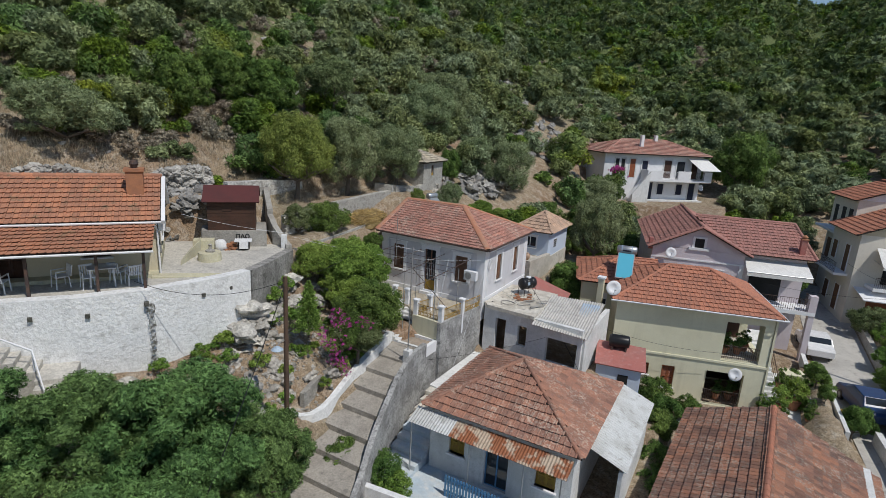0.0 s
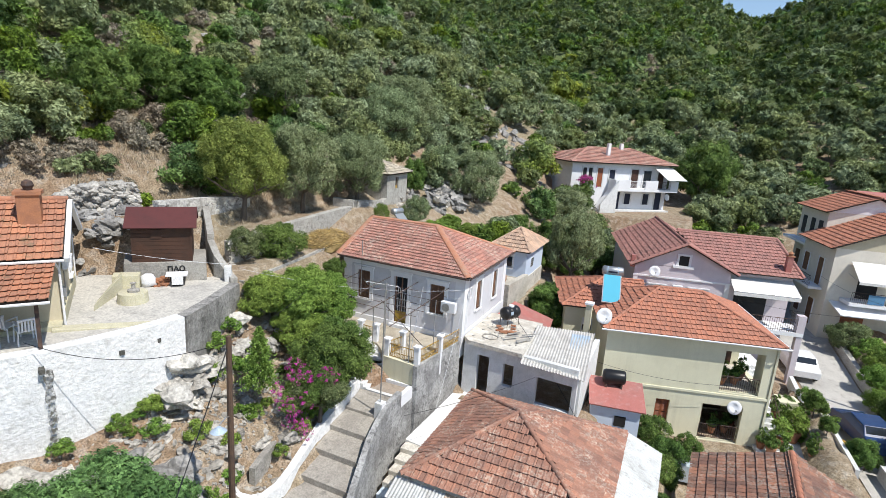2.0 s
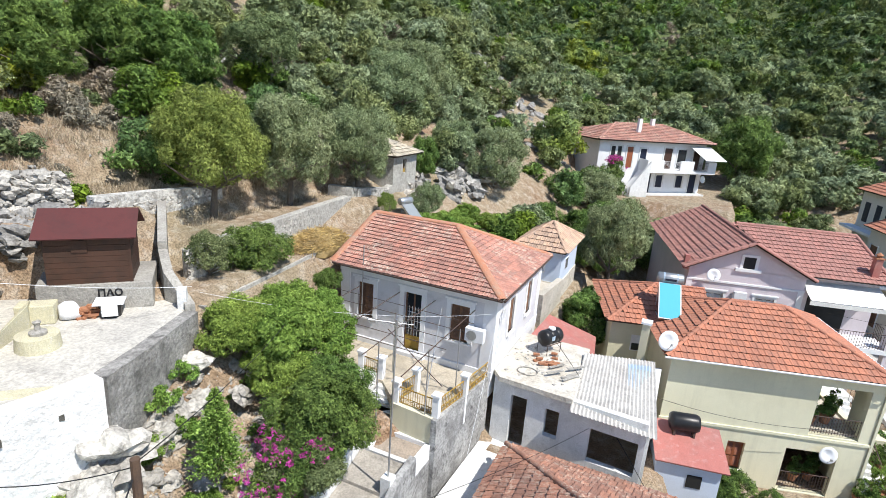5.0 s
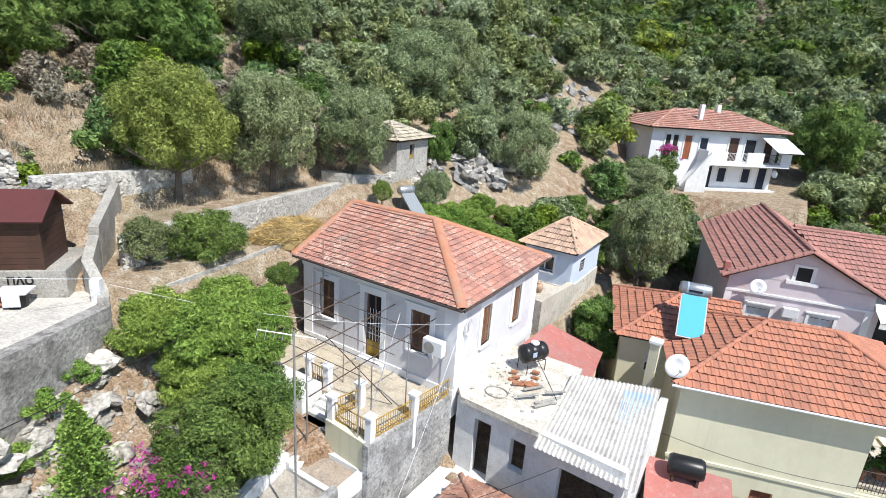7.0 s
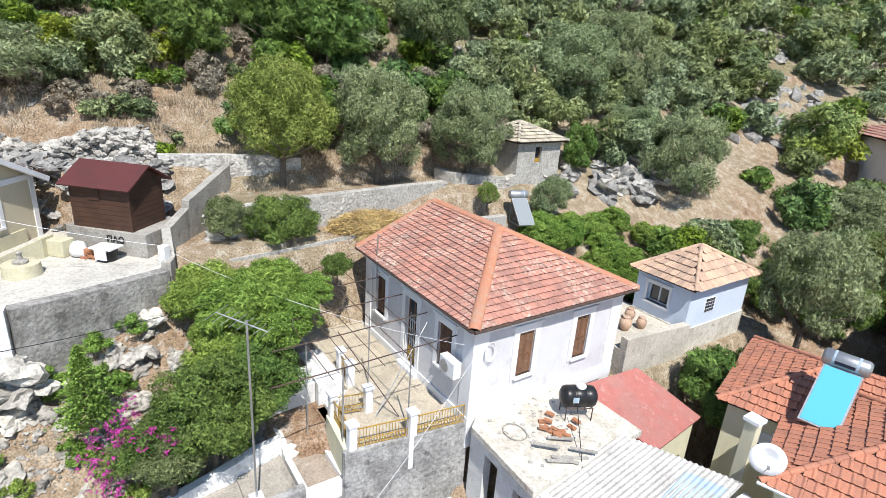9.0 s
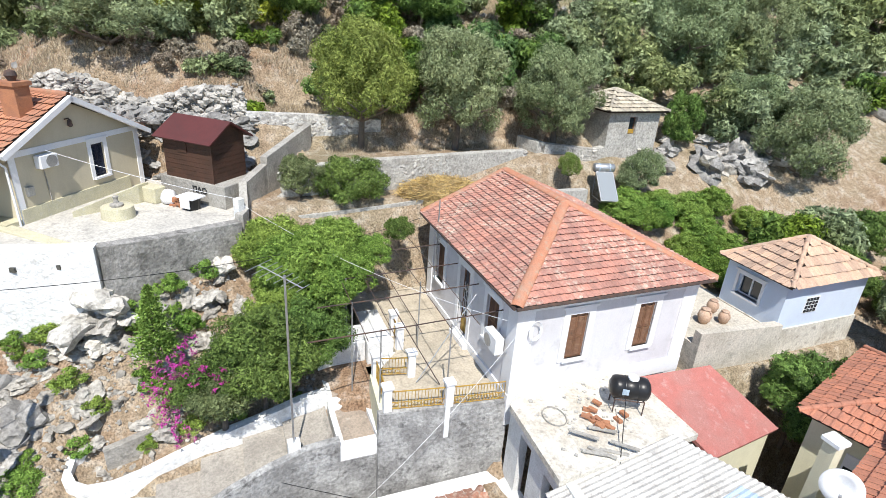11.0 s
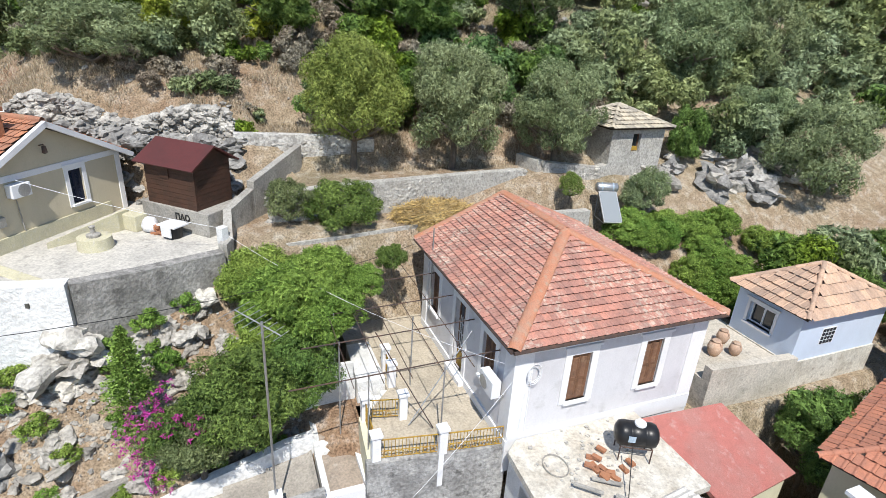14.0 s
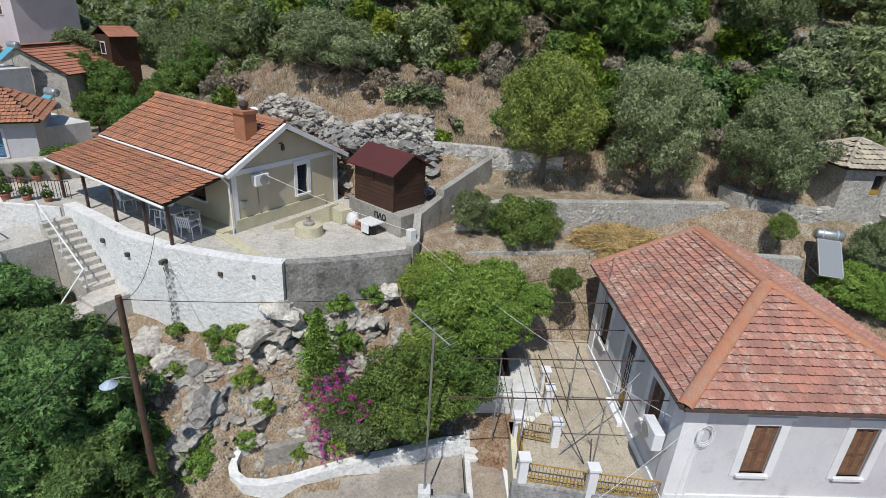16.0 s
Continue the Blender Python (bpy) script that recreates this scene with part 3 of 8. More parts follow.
def window(parent, m, w, h, depth=0.14, kind="shutter", frame_mat=None, leaf=None, surround=0.0, sill=True, name="window", smat=None):
    """A window whose opening's lower left corner is at m, x along the wall, y into it."""
    fm = frame_mat or M["trimwhite"]
    g = Geo()
    t = 0.05
    for a, b, c, d in ((0, t, 0, h), (w - t, w, 0, h), (t, w - t, 0, t), (t, w - t, h - t, h)):
        g.box(a, b, depth, depth + 0.05, c, d)
    win = part(name, g, fm if kind != "shutter" else (leaf or M["shutter"]), parent)
    win.matrix_local = m
    if kind == "shutter":
        for k in (0, 1):
            s = Geo()
            x0, x1 = (t, w / 2 - 0.005) if k == 0 else (w / 2 + 0.005, w - t)
            y = depth - 0.015
            s.box(x0, x0 + 0.05, y, y + 0.04, t, h - t).box(x1 - 0.05, x1, y, y + 0.04, t, h - t)
            for z in (t, h * 0.42, h - t - 0.06):
                s.box(x0 + 0.05, x1 - 0.05, y + 0.004, y + 0.036, z, z + 0.06)
            z = t + 0.07
            while z < h - t - 0.09:
                if not h * 0.42 - 0.03 < z < h * 0.42 + 0.06:
                    s.box(x0 + 0.05, x1 - 0.05, -0.006, 0.006, -0.022, 0.022, pose(0, y + 0.02, z, -38))
                z += 0.045
            part("shutter", s, leaf or M["shutter"], win)
        # dark sheet paints the unlit room behind the slats
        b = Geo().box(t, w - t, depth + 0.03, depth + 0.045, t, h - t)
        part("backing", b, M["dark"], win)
    else:
        n = 2 if w > 0.55 else 1
        for k in range(n):
            a, b = t + (w - 2 * t) * k / n, t + (w - 2 * t) * (k + 1) / n
            part("pane", Geo().box(a + 0.02, b - 0.02, depth + 0.02, depth + 0.028, t, h - t), M["glass"], win)
        if n == 2:
            part("mullion", Geo().box(w / 2 - 0.03, w / 2 + 0.03, depth - 0.005, depth + 0.06, t, h - t), fm, win)
    if sill:
        part("sill", Geo().box(-0.08, w + 0.08, -0.10, depth, -0.07, 0.0), smat or M["trimwhite"], win)
    if surround:
        s = Geo()
        q = surround
        s.box(-q, 0, -0.03, 0.02, -0.07, h + q).box(w, w + q, -0.03, 0.02, -0.07, h + q).box(0, w, -0.03, 0.02, h, h + q)
        s.box(-q - 0.06, w + q + 0.06, -0.07, 0.02, h + q, h + q + 0.07)
        part("surround", s, smat or M["trimwhite"], win)
    return win


def rail(parent, a, b, h, n, material, foot=True, r=0.011):
    """An iron railing from a to b: rails, and each baluster a piece of its own."""
    a, b = Vector(a), Vector(b)
    up = Vector((0, 0, h))
    ob = part("railing", Geo().path([a + up, b + up], 0.02), material, parent)
    if foot:
        part("bottom_rail", Geo().path([a + up * 0.12, b + up * 0.12], 0.013), material, ob)
    me = Geo().rod((0, 0, 0), (0, 0, h), r, r, 5).mesh("baluster", material)
    for i in range(n + 1):
        o = new("baluster", me)
        o.parent = ob
        o.matrix_basis = Matrix.Translation(a.lerp(b, i / n))
    return ob


def corrugated(g, a, b, c, d, pitch=0.15, amp=0.025):
    """A corrugated sheet: a-b is the upper edge, d-c the lower; waves run down the slope."""
    a, b, c, d = map(Vector, (a, b, c, d))
    n = max(4, int((b - a).length / pitch * 4))
    nrm = (b - a).cross(d - a).normalized()
    if nrm.z < 0:
        nrm = -nrm
    k = len(g.v)
    for i in range(n + 1):
        t = i / n
        h = nrm * (amp * math.sin(2 * math.pi * i / 4))
        p, q = a.lerp(b, t) + h, d.lerp(c, t) + h
        for v in (p, q, p - nrm * 0.012, q - nrm * 0.012):
            g.v.append(tuple(v))
    for i in range(n):
        o = k + 4 * i
        g.f += [(o, o + 1, o + 5, o + 4), (o + 2, o + 6, o + 7, o + 3), (o + 1, o + 3, o + 7, o + 5), (o, o + 4, o + 6, o + 2)]
    return g

# ---- ground ----
PX = [-700, -330, -200, -120, -60, -34, -27, -24.5, -22.5, -20.5, -18.2, -16.8, -14.5, -12.8, -11.2, -9.0, -3.0, 10.0, 60.0, 400.0, 700.0]
PZ = [190, 128, 88, 55.5, 31.0, 19.6, 16.6, 15.4, 14.6, 13.4, 11.6, 10.3, 9.0, 7.8, 6.4, 5.4, 4.6, 4.3, 3.0, 2.0, 2.0]
FLATS = [  # x0, x1, y0, y1, height: levelled places
    (-20.2, -11.3, 21.2, 33.0, 9.5), (-13.0, -11.9, 15.5, 21.5, 7.6), (-12.6, -10.2, 10.6, 15.5, 6.2), (-14.4, -13.6, 14.2, 15.4, 7.95), (-14.8, -10.9, 32.8, 41.5, 9.6),
    (-11.7, -2.2, 14.5, 24.4, 5.35), (-11.3, -5.2, 24.4, 29.5, 7.5), (-9.5, 4.5, 30.5, 40.0, 4.7), (-8.5, 6.0, 40.5, 50.0, 5.2),
    (-1.0, 8.0, 12.0, 29.5, 3.6), (-16.5, -2.0, 60.5, 75.5, 11.6), (-22.5, -19.2, 19.5, 30.5, 13.25),
    (-23.6, -21.5, 21.6, 33.0, 14.25), (-27.5, -24.7, 20.5, 27.0, 15.35), (-27.9, -24.8, 10.5, 14.5, 15.45), (-27.0, -24.8, 14.5, 17.0, 15.3), (-26.0, -24.8, 17.0, 19.6, 15.1),
]
TERRACE = [(-21.7, 5.8), (-20.4, 7.6), (-19.2, 9.1), (-18.3, 10.9), (-17.8, 12.5), (-17.5, 13.9), (-17.42, 14.85), (-18.0, 16.4), (-18.9, 18.7), (-20.3, 18.9), (-22.2, 18.2), (-24.6, 16.6), (-27.6, 12.6), (-25.0, 6.0), (-24.5, 3.5), (-22.0, 3.2)]
TERRACE_Z = 13.1


def inner_depth(x, y, poly):
    """How far points lie inside a polygon; 0 outside."""
    inside = np.zeros(np.shape(x), bool)
    dist = np.full(np.shape(x), 1e9)
    for (ax, ay), (bx, by) in zip(poly, poly[1:] + poly[:1]):
        dx, dy = bx - ax, by - ay
        t = np.clip(((x - ax) * dx + (y - ay) * dy) / (dx * dx + dy * dy), 0, 1)
        dist = np.minimum(dist, np.hypot(x - ax - t * dx, y - ay - t * dy))
        inside ^= ((ay > y) != (by > y)) & (x < ax + dx * (y - ay) / (dy if dy else 1e-9))
    return np.where(inside, dist, 0.0)



def smooth(a, b, v):
    t = np.clip((v - a) / (b - a), 0, 1)
    return t * t * (3 - 2 * t)


def ground_z(x, y, rough=True):
    """Height of the ground, for arrays or numbers."""
    x, y = np.asarray(x, float), np.asarray(y, float)
    shift = np.interp(y, [-200, 10, 38, 50, 62, 75, 110, 400], [-30, 0, 0, -3.5, -5.5, -9.0, -14.0, -20.0])
    lean = np.interp(y, [-60, -10, 4, 9, 14], [-6.0, -6.0, -4.2, -2.3, 0.0])
    k = np.interp(y, [-8, 0, 8, 13], [0.05, 0.1, 0.6, 1.0])
    zw = np.interp(np.where(x < -19, -19 + (x + 19) * k, x) + shift - lean, PX, PZ)
    zn = np.interp(y + 0.12 * x, [0, 60, 72, 95, 140, 260, 420, 700], [4, 5.5, 10.6, 17.0, 30.0, 72.0, 118.0, 130.0])
    zn = zn - np.clip(x - 20, 0, 600) * 0.05 - 9.0 * smooth(150, 300, y) * np.exp(-((x - 24 - 0.02 * y) / 16.0) ** 2)
    zn = zn - 24.0 * smooth(110, 260, y) * np.exp(-((x + 2 - 0.038 * y) / (4.0 + 0.055 * np.abs(y))) ** 2)
    d = zw - zn
    z = np.where(np.abs(d) < 5, np.maximum(zw, zn) + (5 - np.abs(d)) ** 2 / 20, np.maximum(zw, zn))
    far = smooth(0.0, 25.0, z - 15.0)
    z = z + far * (2.6 * np.sin(x * 0.051 + 1.3 * np.sin(y * 0.037)) * np.cos(y * 0.043 + 0.7) + 0.9 * np.sin(x * 0.17 + y * 0.11) + 9.0 * np.sin(y * 0.019 + 1.0) * smooth(60, 200, -x))
    if rough:
        z = z + 0.14 * np.sin(x * 1.9 + 0.8 * np.sin(y * 1.3)) * np.cos(y * 1.7) + 0.07 * np.sin(3.7 * x + 2.1 * y)
    for x0, x1, y0, y1, h in FLATS:
        e = 0.7
        k = smooth(x0 - e, x0, x) * (1 - smooth(x1, x1 + e, x)) * smooth(y0 - e, y0, y) * (1 - smooth(y1, y1 + e, y))
        z = z * (1 - k) + h * k
    k = smooth(0.05, 0.8, inner_depth(x, y, TERRACE))
    z = z * (1 - k) + (TERRACE_Z - 0.35) * k
    # the concrete road on the valley floor
    k = road_k(x, y)
    z = z * (1 - k) + road_z(y) * k
    return z


def road_x(y):
    return np.interp(y, [-60, 20, 36, 44, 52, 60, 75, 120], [10.5, 10.2, 8.6, 7.6, 7.3, 7.6, 9.5, 22.0])


def road_z(y):
    return np.interp(y, [-60, 30, 44, 60, 80], [3.6, 4.2, 4.7, 5.4, 8.0])


def road_k(x, y):
    d = np.abs(np.asarray(x, float) - road_x(y))
    return (1 - smooth(1.9, 3.2, d)) * (1 - smooth(62, 72, y))


def lines(lo, hi, fine0, fine1, step):
    a = list(np.arange(fine0, fine1 + 1e-6, step))
    s, v = step, fine1
    while v < hi:
        s *= 1.16
        v += s
        a.append(min(v, hi))
    s, v = step, fine0
    while v > lo:
        s *= 1.16
        v -= s
        a.insert(0, max(v, lo))
    return np.array(a)


gx, gy = lines(-700, 700, -42, 16, 0.5), lines(-400, 900, 2, 62, 0.5)
X, Y = np.meshgrid(gx, gy)
Z = ground_z(X, Y)
nx, ny = len(gx), len(gy)
me = bpy.data.meshes.new("ground")
idx = np.arange(nx * ny).reshape(ny, nx)
quads = np.stack([idx[:-1, :-1], idx[:-1, 1:], idx[1:, 1:], idx[1:, :-1]], -1).reshape(-1, 4)
me.from_pydata(np.stack([X, Y, Z], -1).reshape(-1, 3).tolist(), [], quads.tolist())
me.polygons.foreach_set("use_smooth", [True] * len(me.polygons))
me.materials.append(M["ground"])
tagged(new("ground", me), "dry stony hillside of brown earth and pale grass", "ground", kind="structure")


def gz(x, y):
    return float(ground_z(x, y))


def strip(name, pts, width, z_of, material, label, category, thick=0.25, kind="structure"):
    """A paved band along a line of plan points."""
    g = Geo()
    L, R = [], []
    for i, p in enumerate(pts):
        a, b = Vector(pts[max(0, i - 1)]), Vector(pts[min(len(pts) - 1, i + 1)])
        d = (b - a).normalized()
        nrm = Vector((-d.y, d.x))
        L.append(Vector(p) + nrm * width / 2)
        R.append(Vector(p) - nrm * width / 2)
    for i in range(len(pts) - 1):
        q = [L[i], R[i], R[i + 1], L[i + 1]]
        zt = [z_of(*pts[i]), z_of(*pts[i]), z_of(*pts[i + 1]), z_of(*pts[i + 1])]
        g.prism([(v.x, v.y) for v in q], [v - thick for v in zt], zt)
    return tagged(part(name, g, material), label, category, kind=kind)


road_pts = [(float(road_x(y)), float(y)) for y in np.arange(8, 64, 2.0)]
strip("road", road_pts, 3.6, lambda x, y: float(road_z(y)) + 0.05, M["road"], "narrow pale concrete village road", "road")


def run_wall(name, pts, thick, material, label, bevel=0.0, category="wall", kind="structure", parent=None):
    """A free or retaining wall along plan points (x, y, foot, top)."""
    g = Geo()
    P = [Vector(p[:2]) for p in pts]
    offs = []
    for i, p in enumerate(P):
        d = (P[min(i + 1, len(P) - 1)] - P[max(i - 1, 0)]).normalized()
        offs.append(Vector((-d.y, d.x)) * thick / 2)
    for p, o, (_, _, foot, top) in zip(P, offs, pts):
        for v, z in ((p + o, foot), (p - o, foot), (p - o, top), (p + o, top)):
            g.v.append((v.x, v.y, z))
    for i in range(len(P) - 1):
        k = 4 * i
        for q in range(4):
            w = (q + 1) % 4
            g.f.append((k + q, k + w, k + 4 + w, k + 4 + q))
    e = 4 * (len(P) - 1)
    g.f += [(3, 2, 1, 0), (e, e + 1, e + 2, e + 3)]
    ob = part(name, g, material, parent, bevel=bevel)
    return tagged(ob, label, category, kind=kind) if parent is None else ob



# ---- retaining walls, alley and terrace ----
M["backwall"] = mat("flaking_limewashed_rubble", (0.66, 0.64, 0.60), (0.42, 0.40, 0.37), (0.26, 0.25, 0.23), s1=2.6, s2=5.0, bump=1.0, bs=8.0, grit=0.4)
run_wall("retaining_wall_white", [(x, y, 8.8 + 0.08 * i, 13.22) for i, (x, y) in enumerate(TERRACE[:7])], 0.45, M["limewall"], "tall limewashed retaining wall with flaking patches")
run_wall("retaining_wall_grey", [(-17.42, 14.87, 10.4, 13.2), (-18.0, 16.4, 11.2, 13.12), (-18.9, 18.7, 11.8, 13.1)], 0.4, M["darkwall"], "dark stained retaining wall under the terrace")
white_wall = bpy.data.objects["retaining_wall_white"]
# dark colour painted for the shade inside the drain holes
M["hole_shade"] = mat("drain_hole_shade", (0.07, 0.07, 0.055), (0.12, 0.115, 0.10), (0.04, 0.045, 0.03), s1=4, s2=12, bump=0.6)


def stain_mat():
    """A dark run of damp, broken up at its edges."""
    m = bpy.data.materials.new("damp_stain")
    m.use_nodes = True
    N, L = m.node_tree.nodes, m.node_tree.links
    b = N["Principled BSDF"]
    b.inputs["Base Color"].default_value, b.inputs["Roughness"].default_value = (0.11, 0.105, 0.09, 1), 0.9
    geo, nz, gt, tp, mx = (N.new("ShaderNode" + k) for k in ("NewGeometry", "TexNoise", "MapRange", "BsdfTransparent", "MixShader"))
    nz.inputs["Scale"].default_value, nz.inputs["Detail"].default_value = 9.0, 5.0
    gt.inputs[1].default_value, gt.inputs[2].default_value, gt.inputs[3].default_value, gt.inputs[4].default_value = 0.38, 0.62, 0.0, 1.0
    L.new(geo.outputs["Position"], nz.inputs["Vector"])
    L.new(nz.outputs["Fac"], gt.inputs[0])
    L.new(gt.outputs[0], mx.inputs[0])
    L.new(b.outputs[0], mx.inputs[1])
    L.new(tp.outputs[0], mx.inputs[2])
    L.new(mx.outputs[0], N["Material Output"].inputs["Surface"])
    return m


M["damp"] = stain_mat()
g = Geo()
d = Vector((0.43, 0.9, 0)).normalized()
for i in range(12):
    za, zb = 12.75 - 2.6 * i / 12, 12.75 - 2.6 * (i + 1) / 12
    c = Vector((-17.92 + 0.05, 10.94, 0))
    wa, wb = 0.10 + 0.04 * math.sin(i * 2.1), 0.10 + 0.04 * math.sin((i + 1) * 2.1)
    g.quad(c - d * wa + Vector((0, 0, za)), c + d * wa + Vector((0, 0, za)), c + d * wb + Vector((0, 0, zb)), c - d * wb + Vector((0, 0, zb)))
part("damp_streak", g, M["damp"], white_wall)
# solid dark blocks, their colour stands for the shade of open holes
for x, y, z in ((-19.95, 8.05, 12.6), (-19.0, 9.35, 12.55), (-18.1, 10.9, 12.75), (-17.68, 12.9, 12.65), (-17.5, 14.0, 12.7)):
    part("drain_hole", Geo().box(-0.09, 0.26, -0.07, 0.07, -0.07, 0.07, pose(x, y, z, 0, 0, -25)), M["hole_shade"], white_wall)
tagged(part("terrace_floor", Geo().prism(TERRACE, TERRACE_Z - 0.45, TERRACE_Z), M["terrace"]), "worn grey concrete terrace floor", "floor", kind="structure")
run_wall("boundary_wall", [(-18.95, 18.72, 11.9, 13.3), (-19.3, 18.9, 11.9, 13.35), (-20.1, 18.95, 12.4, 14.05), (-21.3, 19.75, 12.8, 14.35)], 0.28, M["concrete"], "stepped rough concrete boundary wall")
run_wall("boundary_wall", [(-21.32, 19.77, 12.8, 14.6), (-23.75, 21.75, 13.4, 15.3)], 0.28, M["concrete"], "sloping rough concrete boundary wall beside the shed")
run_wall("retaining_wall_back", [(-24.2, 19.4, 13.2, 15.72), (-24.15, 21.85, 13.2, 15.64), (-24.2, 24.9, 13.2, 15.4)], 0.4, M["backwall"], "whitened stone retaining wall under trees")
run_wall("retaining_wall_long", [(-20.9, 20.3, 12.9, 14.25), (-20.75, 22.5, 12.9, 14.5), (-20.9, 25.0, 12.9, 14.55), (-21.3, 28.0, 12.9, 14.55), (-21.75, 30.9, 12.9, 14.5)], 0.4, M["mortar"], "long grey rubble retaining wall")
run_wall("retaining_wall_corner", [(-22.0, 31.85, 12.9, 14.75), (-23.3, 31.5, 13.0, 14.8)], 0.4, M["mortar"], "grey rubble wall beside stone steps")
run_wall("retaining_wall_corner", [(-22.0, 32.0, 12.9, 14.72), (-21.6, 34.5, 12.9, 14.5), (-21.8, 37.0, 13.0, 14.9)], 0.4, M["mortar"], "grey rubble wall below the stone hut")
run_wall("retaining_wall_house", [(-19.4, 20.6, 10.5, 13.0), (-19.5, 23.0, 10.5, 13.1), (-19.6, 26.0, 9.5, 13.3), (-19.7, 33.0, 9.5, 13.2)], 0.35, M["mortar"], "mortared rubble wall behind the house")
run_wall("kerb_wall", [(-19.15, 19.3, 11.5, 13.0), (-19.25, 20.5, 11.5, 12.95)], 0.25, M["concrete"], "low concrete edging")

# stepped alley: centre line (x, y, z)
ALLEY = [(-10.6, 11.6, 6.5), (-10.95, 12.8, 6.85), (-12.0, 15.5, 7.7), (-12.85, 18.2, 8.5), (-13.05, 19.6, 8.85), (-13.05, 20.5, 8.95)]


def alley_at(y):
    a = np.array(ALLEY)
    return float(np.interp(y, a[:, 1], a[:, 0])), float(np.interp(y, a[:, 1], a[:, 2]))


def alley_west(y):
    """West edge of the alley, where the limewashed wall stands."""
    return float(np.interp(y, [11.6, 13.0, 14.2, 15.0, 16.0, 17.0, 18.0, 19.2, 20.4, 21.5], [-12.0, -12.9, -13.25, -13.3, -13.42, -13.6, -13.72, -13.8, -13.95, -14.05]))


Al = thing("alley", pose(0, 0, 0), "stepped concrete alley climbing between low walls", "path", kind="structure")
y = 11.6
while y < 20.45:
    y2 = min(y + 1.1, 20.5)
    (xa, za), (xb, zb) = alley_at(y), alley_at(y2)
    zt = (za + zb) / 2
    part("step", Geo().prism([(alley_west(y) + 0.02, y), (xa + 0.8, y), (xb + 0.8, y2 + 0.03), (alley_west(y2) + 0.02, y2 + 0.03)], zt - 0.8, [zt - 0.05, zt - 0.05, zt + 0.05, zt + 0.05]), M["alley"], Al, bevel=0.015)
    y = y2
rw_ = []
for y in np.arange(11.6, 21.0, 0.9):
    x, z = alley_at(y)
    rw_.append((x + 0.95, float(y), 5.0, z + (0.38 if y > 13.5 else 0.2)))
run_wall("alley_wall_east", rw_, 0.22, M["stained"], "low concrete wall along the alley")
lw = [(-14.75, 14.25, 7.2, 8.5), (-14.45, 13.95, 7.0, 8.4), (-14.05, 13.88, 6.8, 8.3), (-13.7, 14.05, 6.6, 8.22), (-13.48, 14.4, 6.5, 8.18)]
for y, zt in ((15.0, 8.2), (15.7, 8.32), (16.4, 8.52), (17.2, 8.72), (18.0, 8.92), (18.6, 9.05), (19.2, 9.2), (19.85, 9.36), (20.6, 9.42)):
    lw.append((alley_west(y) - 0.13, y, 6.5, zt))
run_wall("alley_wall_west", lw, 0.26, M["limewall"], "limewashed wall curving from the alley round a planting bed")
run_wall("bed_wall", [(-14.3, 14.75, 7.8, 8.62), (-14.42, 15.3, 7.9, 8.7), (-14.5, 16.2, 8.0, 8.95)], 0.22, M["concrete"], "low worn concrete wall of the planting bed")


# ---- houses ----
def shell(house, w, d, z0, z1, material, holes=None, thick=0.3, names=("wall",) * 4):
    """Four walls of a house on local x 0..w and y 0..d; holes by side: s, e, n, w."""
    holes = holes or {}
    sides = {"s": (pose(0, 0, 0), w), "e": (pose(w, 0, 0, 0, 0, 90), d), "n": (pose(w, d, 0, 0, 0, 180), w), "w": (pose(0, d, 0, 0, 0, 270), d)}
    for k, (m, length) in sides.items():
        g = Geo()
        if k in "ew":
            m = m @ pose(thick, 0, 0)
            hs = [(a - thick, b - thick, c, e) for a, b, c, e in holes.get(k, ())]
            wall_geo(g, m, length - 2 * thick, z0, z1, thick, hs)
        else:
            wall_geo(g, m, length, z0, z1, thick, holes.get(k, ()))
        part("wall", g, material, house)
    return sides


def hip(x0, x1, y0, y1, z, apex):
    """Faces of a hipped roof; apex: one or two points of the ridge, west first."""
    a, b = apex[0], apex[-1]
    A, B, C, D = (x0, y0, z), (x1, y0, z), (x1, y1, z), (x0, y1, z)
    if a == b:
        return [[A, B, a], [B, C, a], [C, D, a], [D, A, a]]
    return [[A, B, b, a], [B, C, b], [C, D, a, b], [D, A, a]]


# the main house
A = thing("house", pose(-17.95, 25.15, 0), "white and pale grey village house with red hipped tile roof", "house")
Aw, Ad, AZ0, AZ1 = 6.55, 6.1, 9.2, 13.12
fs = {"s": [(0.78, 1.48, 11.12, 12.55), (2.86, 3.6, 10.15, 12.58), (4.82, 5.56, 11.12, 12.55)],
      "e": [(1.64, 2.26, 11.1, 12.55), (4.02, 4.62, 11.08, 12.55)]}
sides = shell(A, Aw, Ad, AZ0, AZ1, M["lilac"], fs)
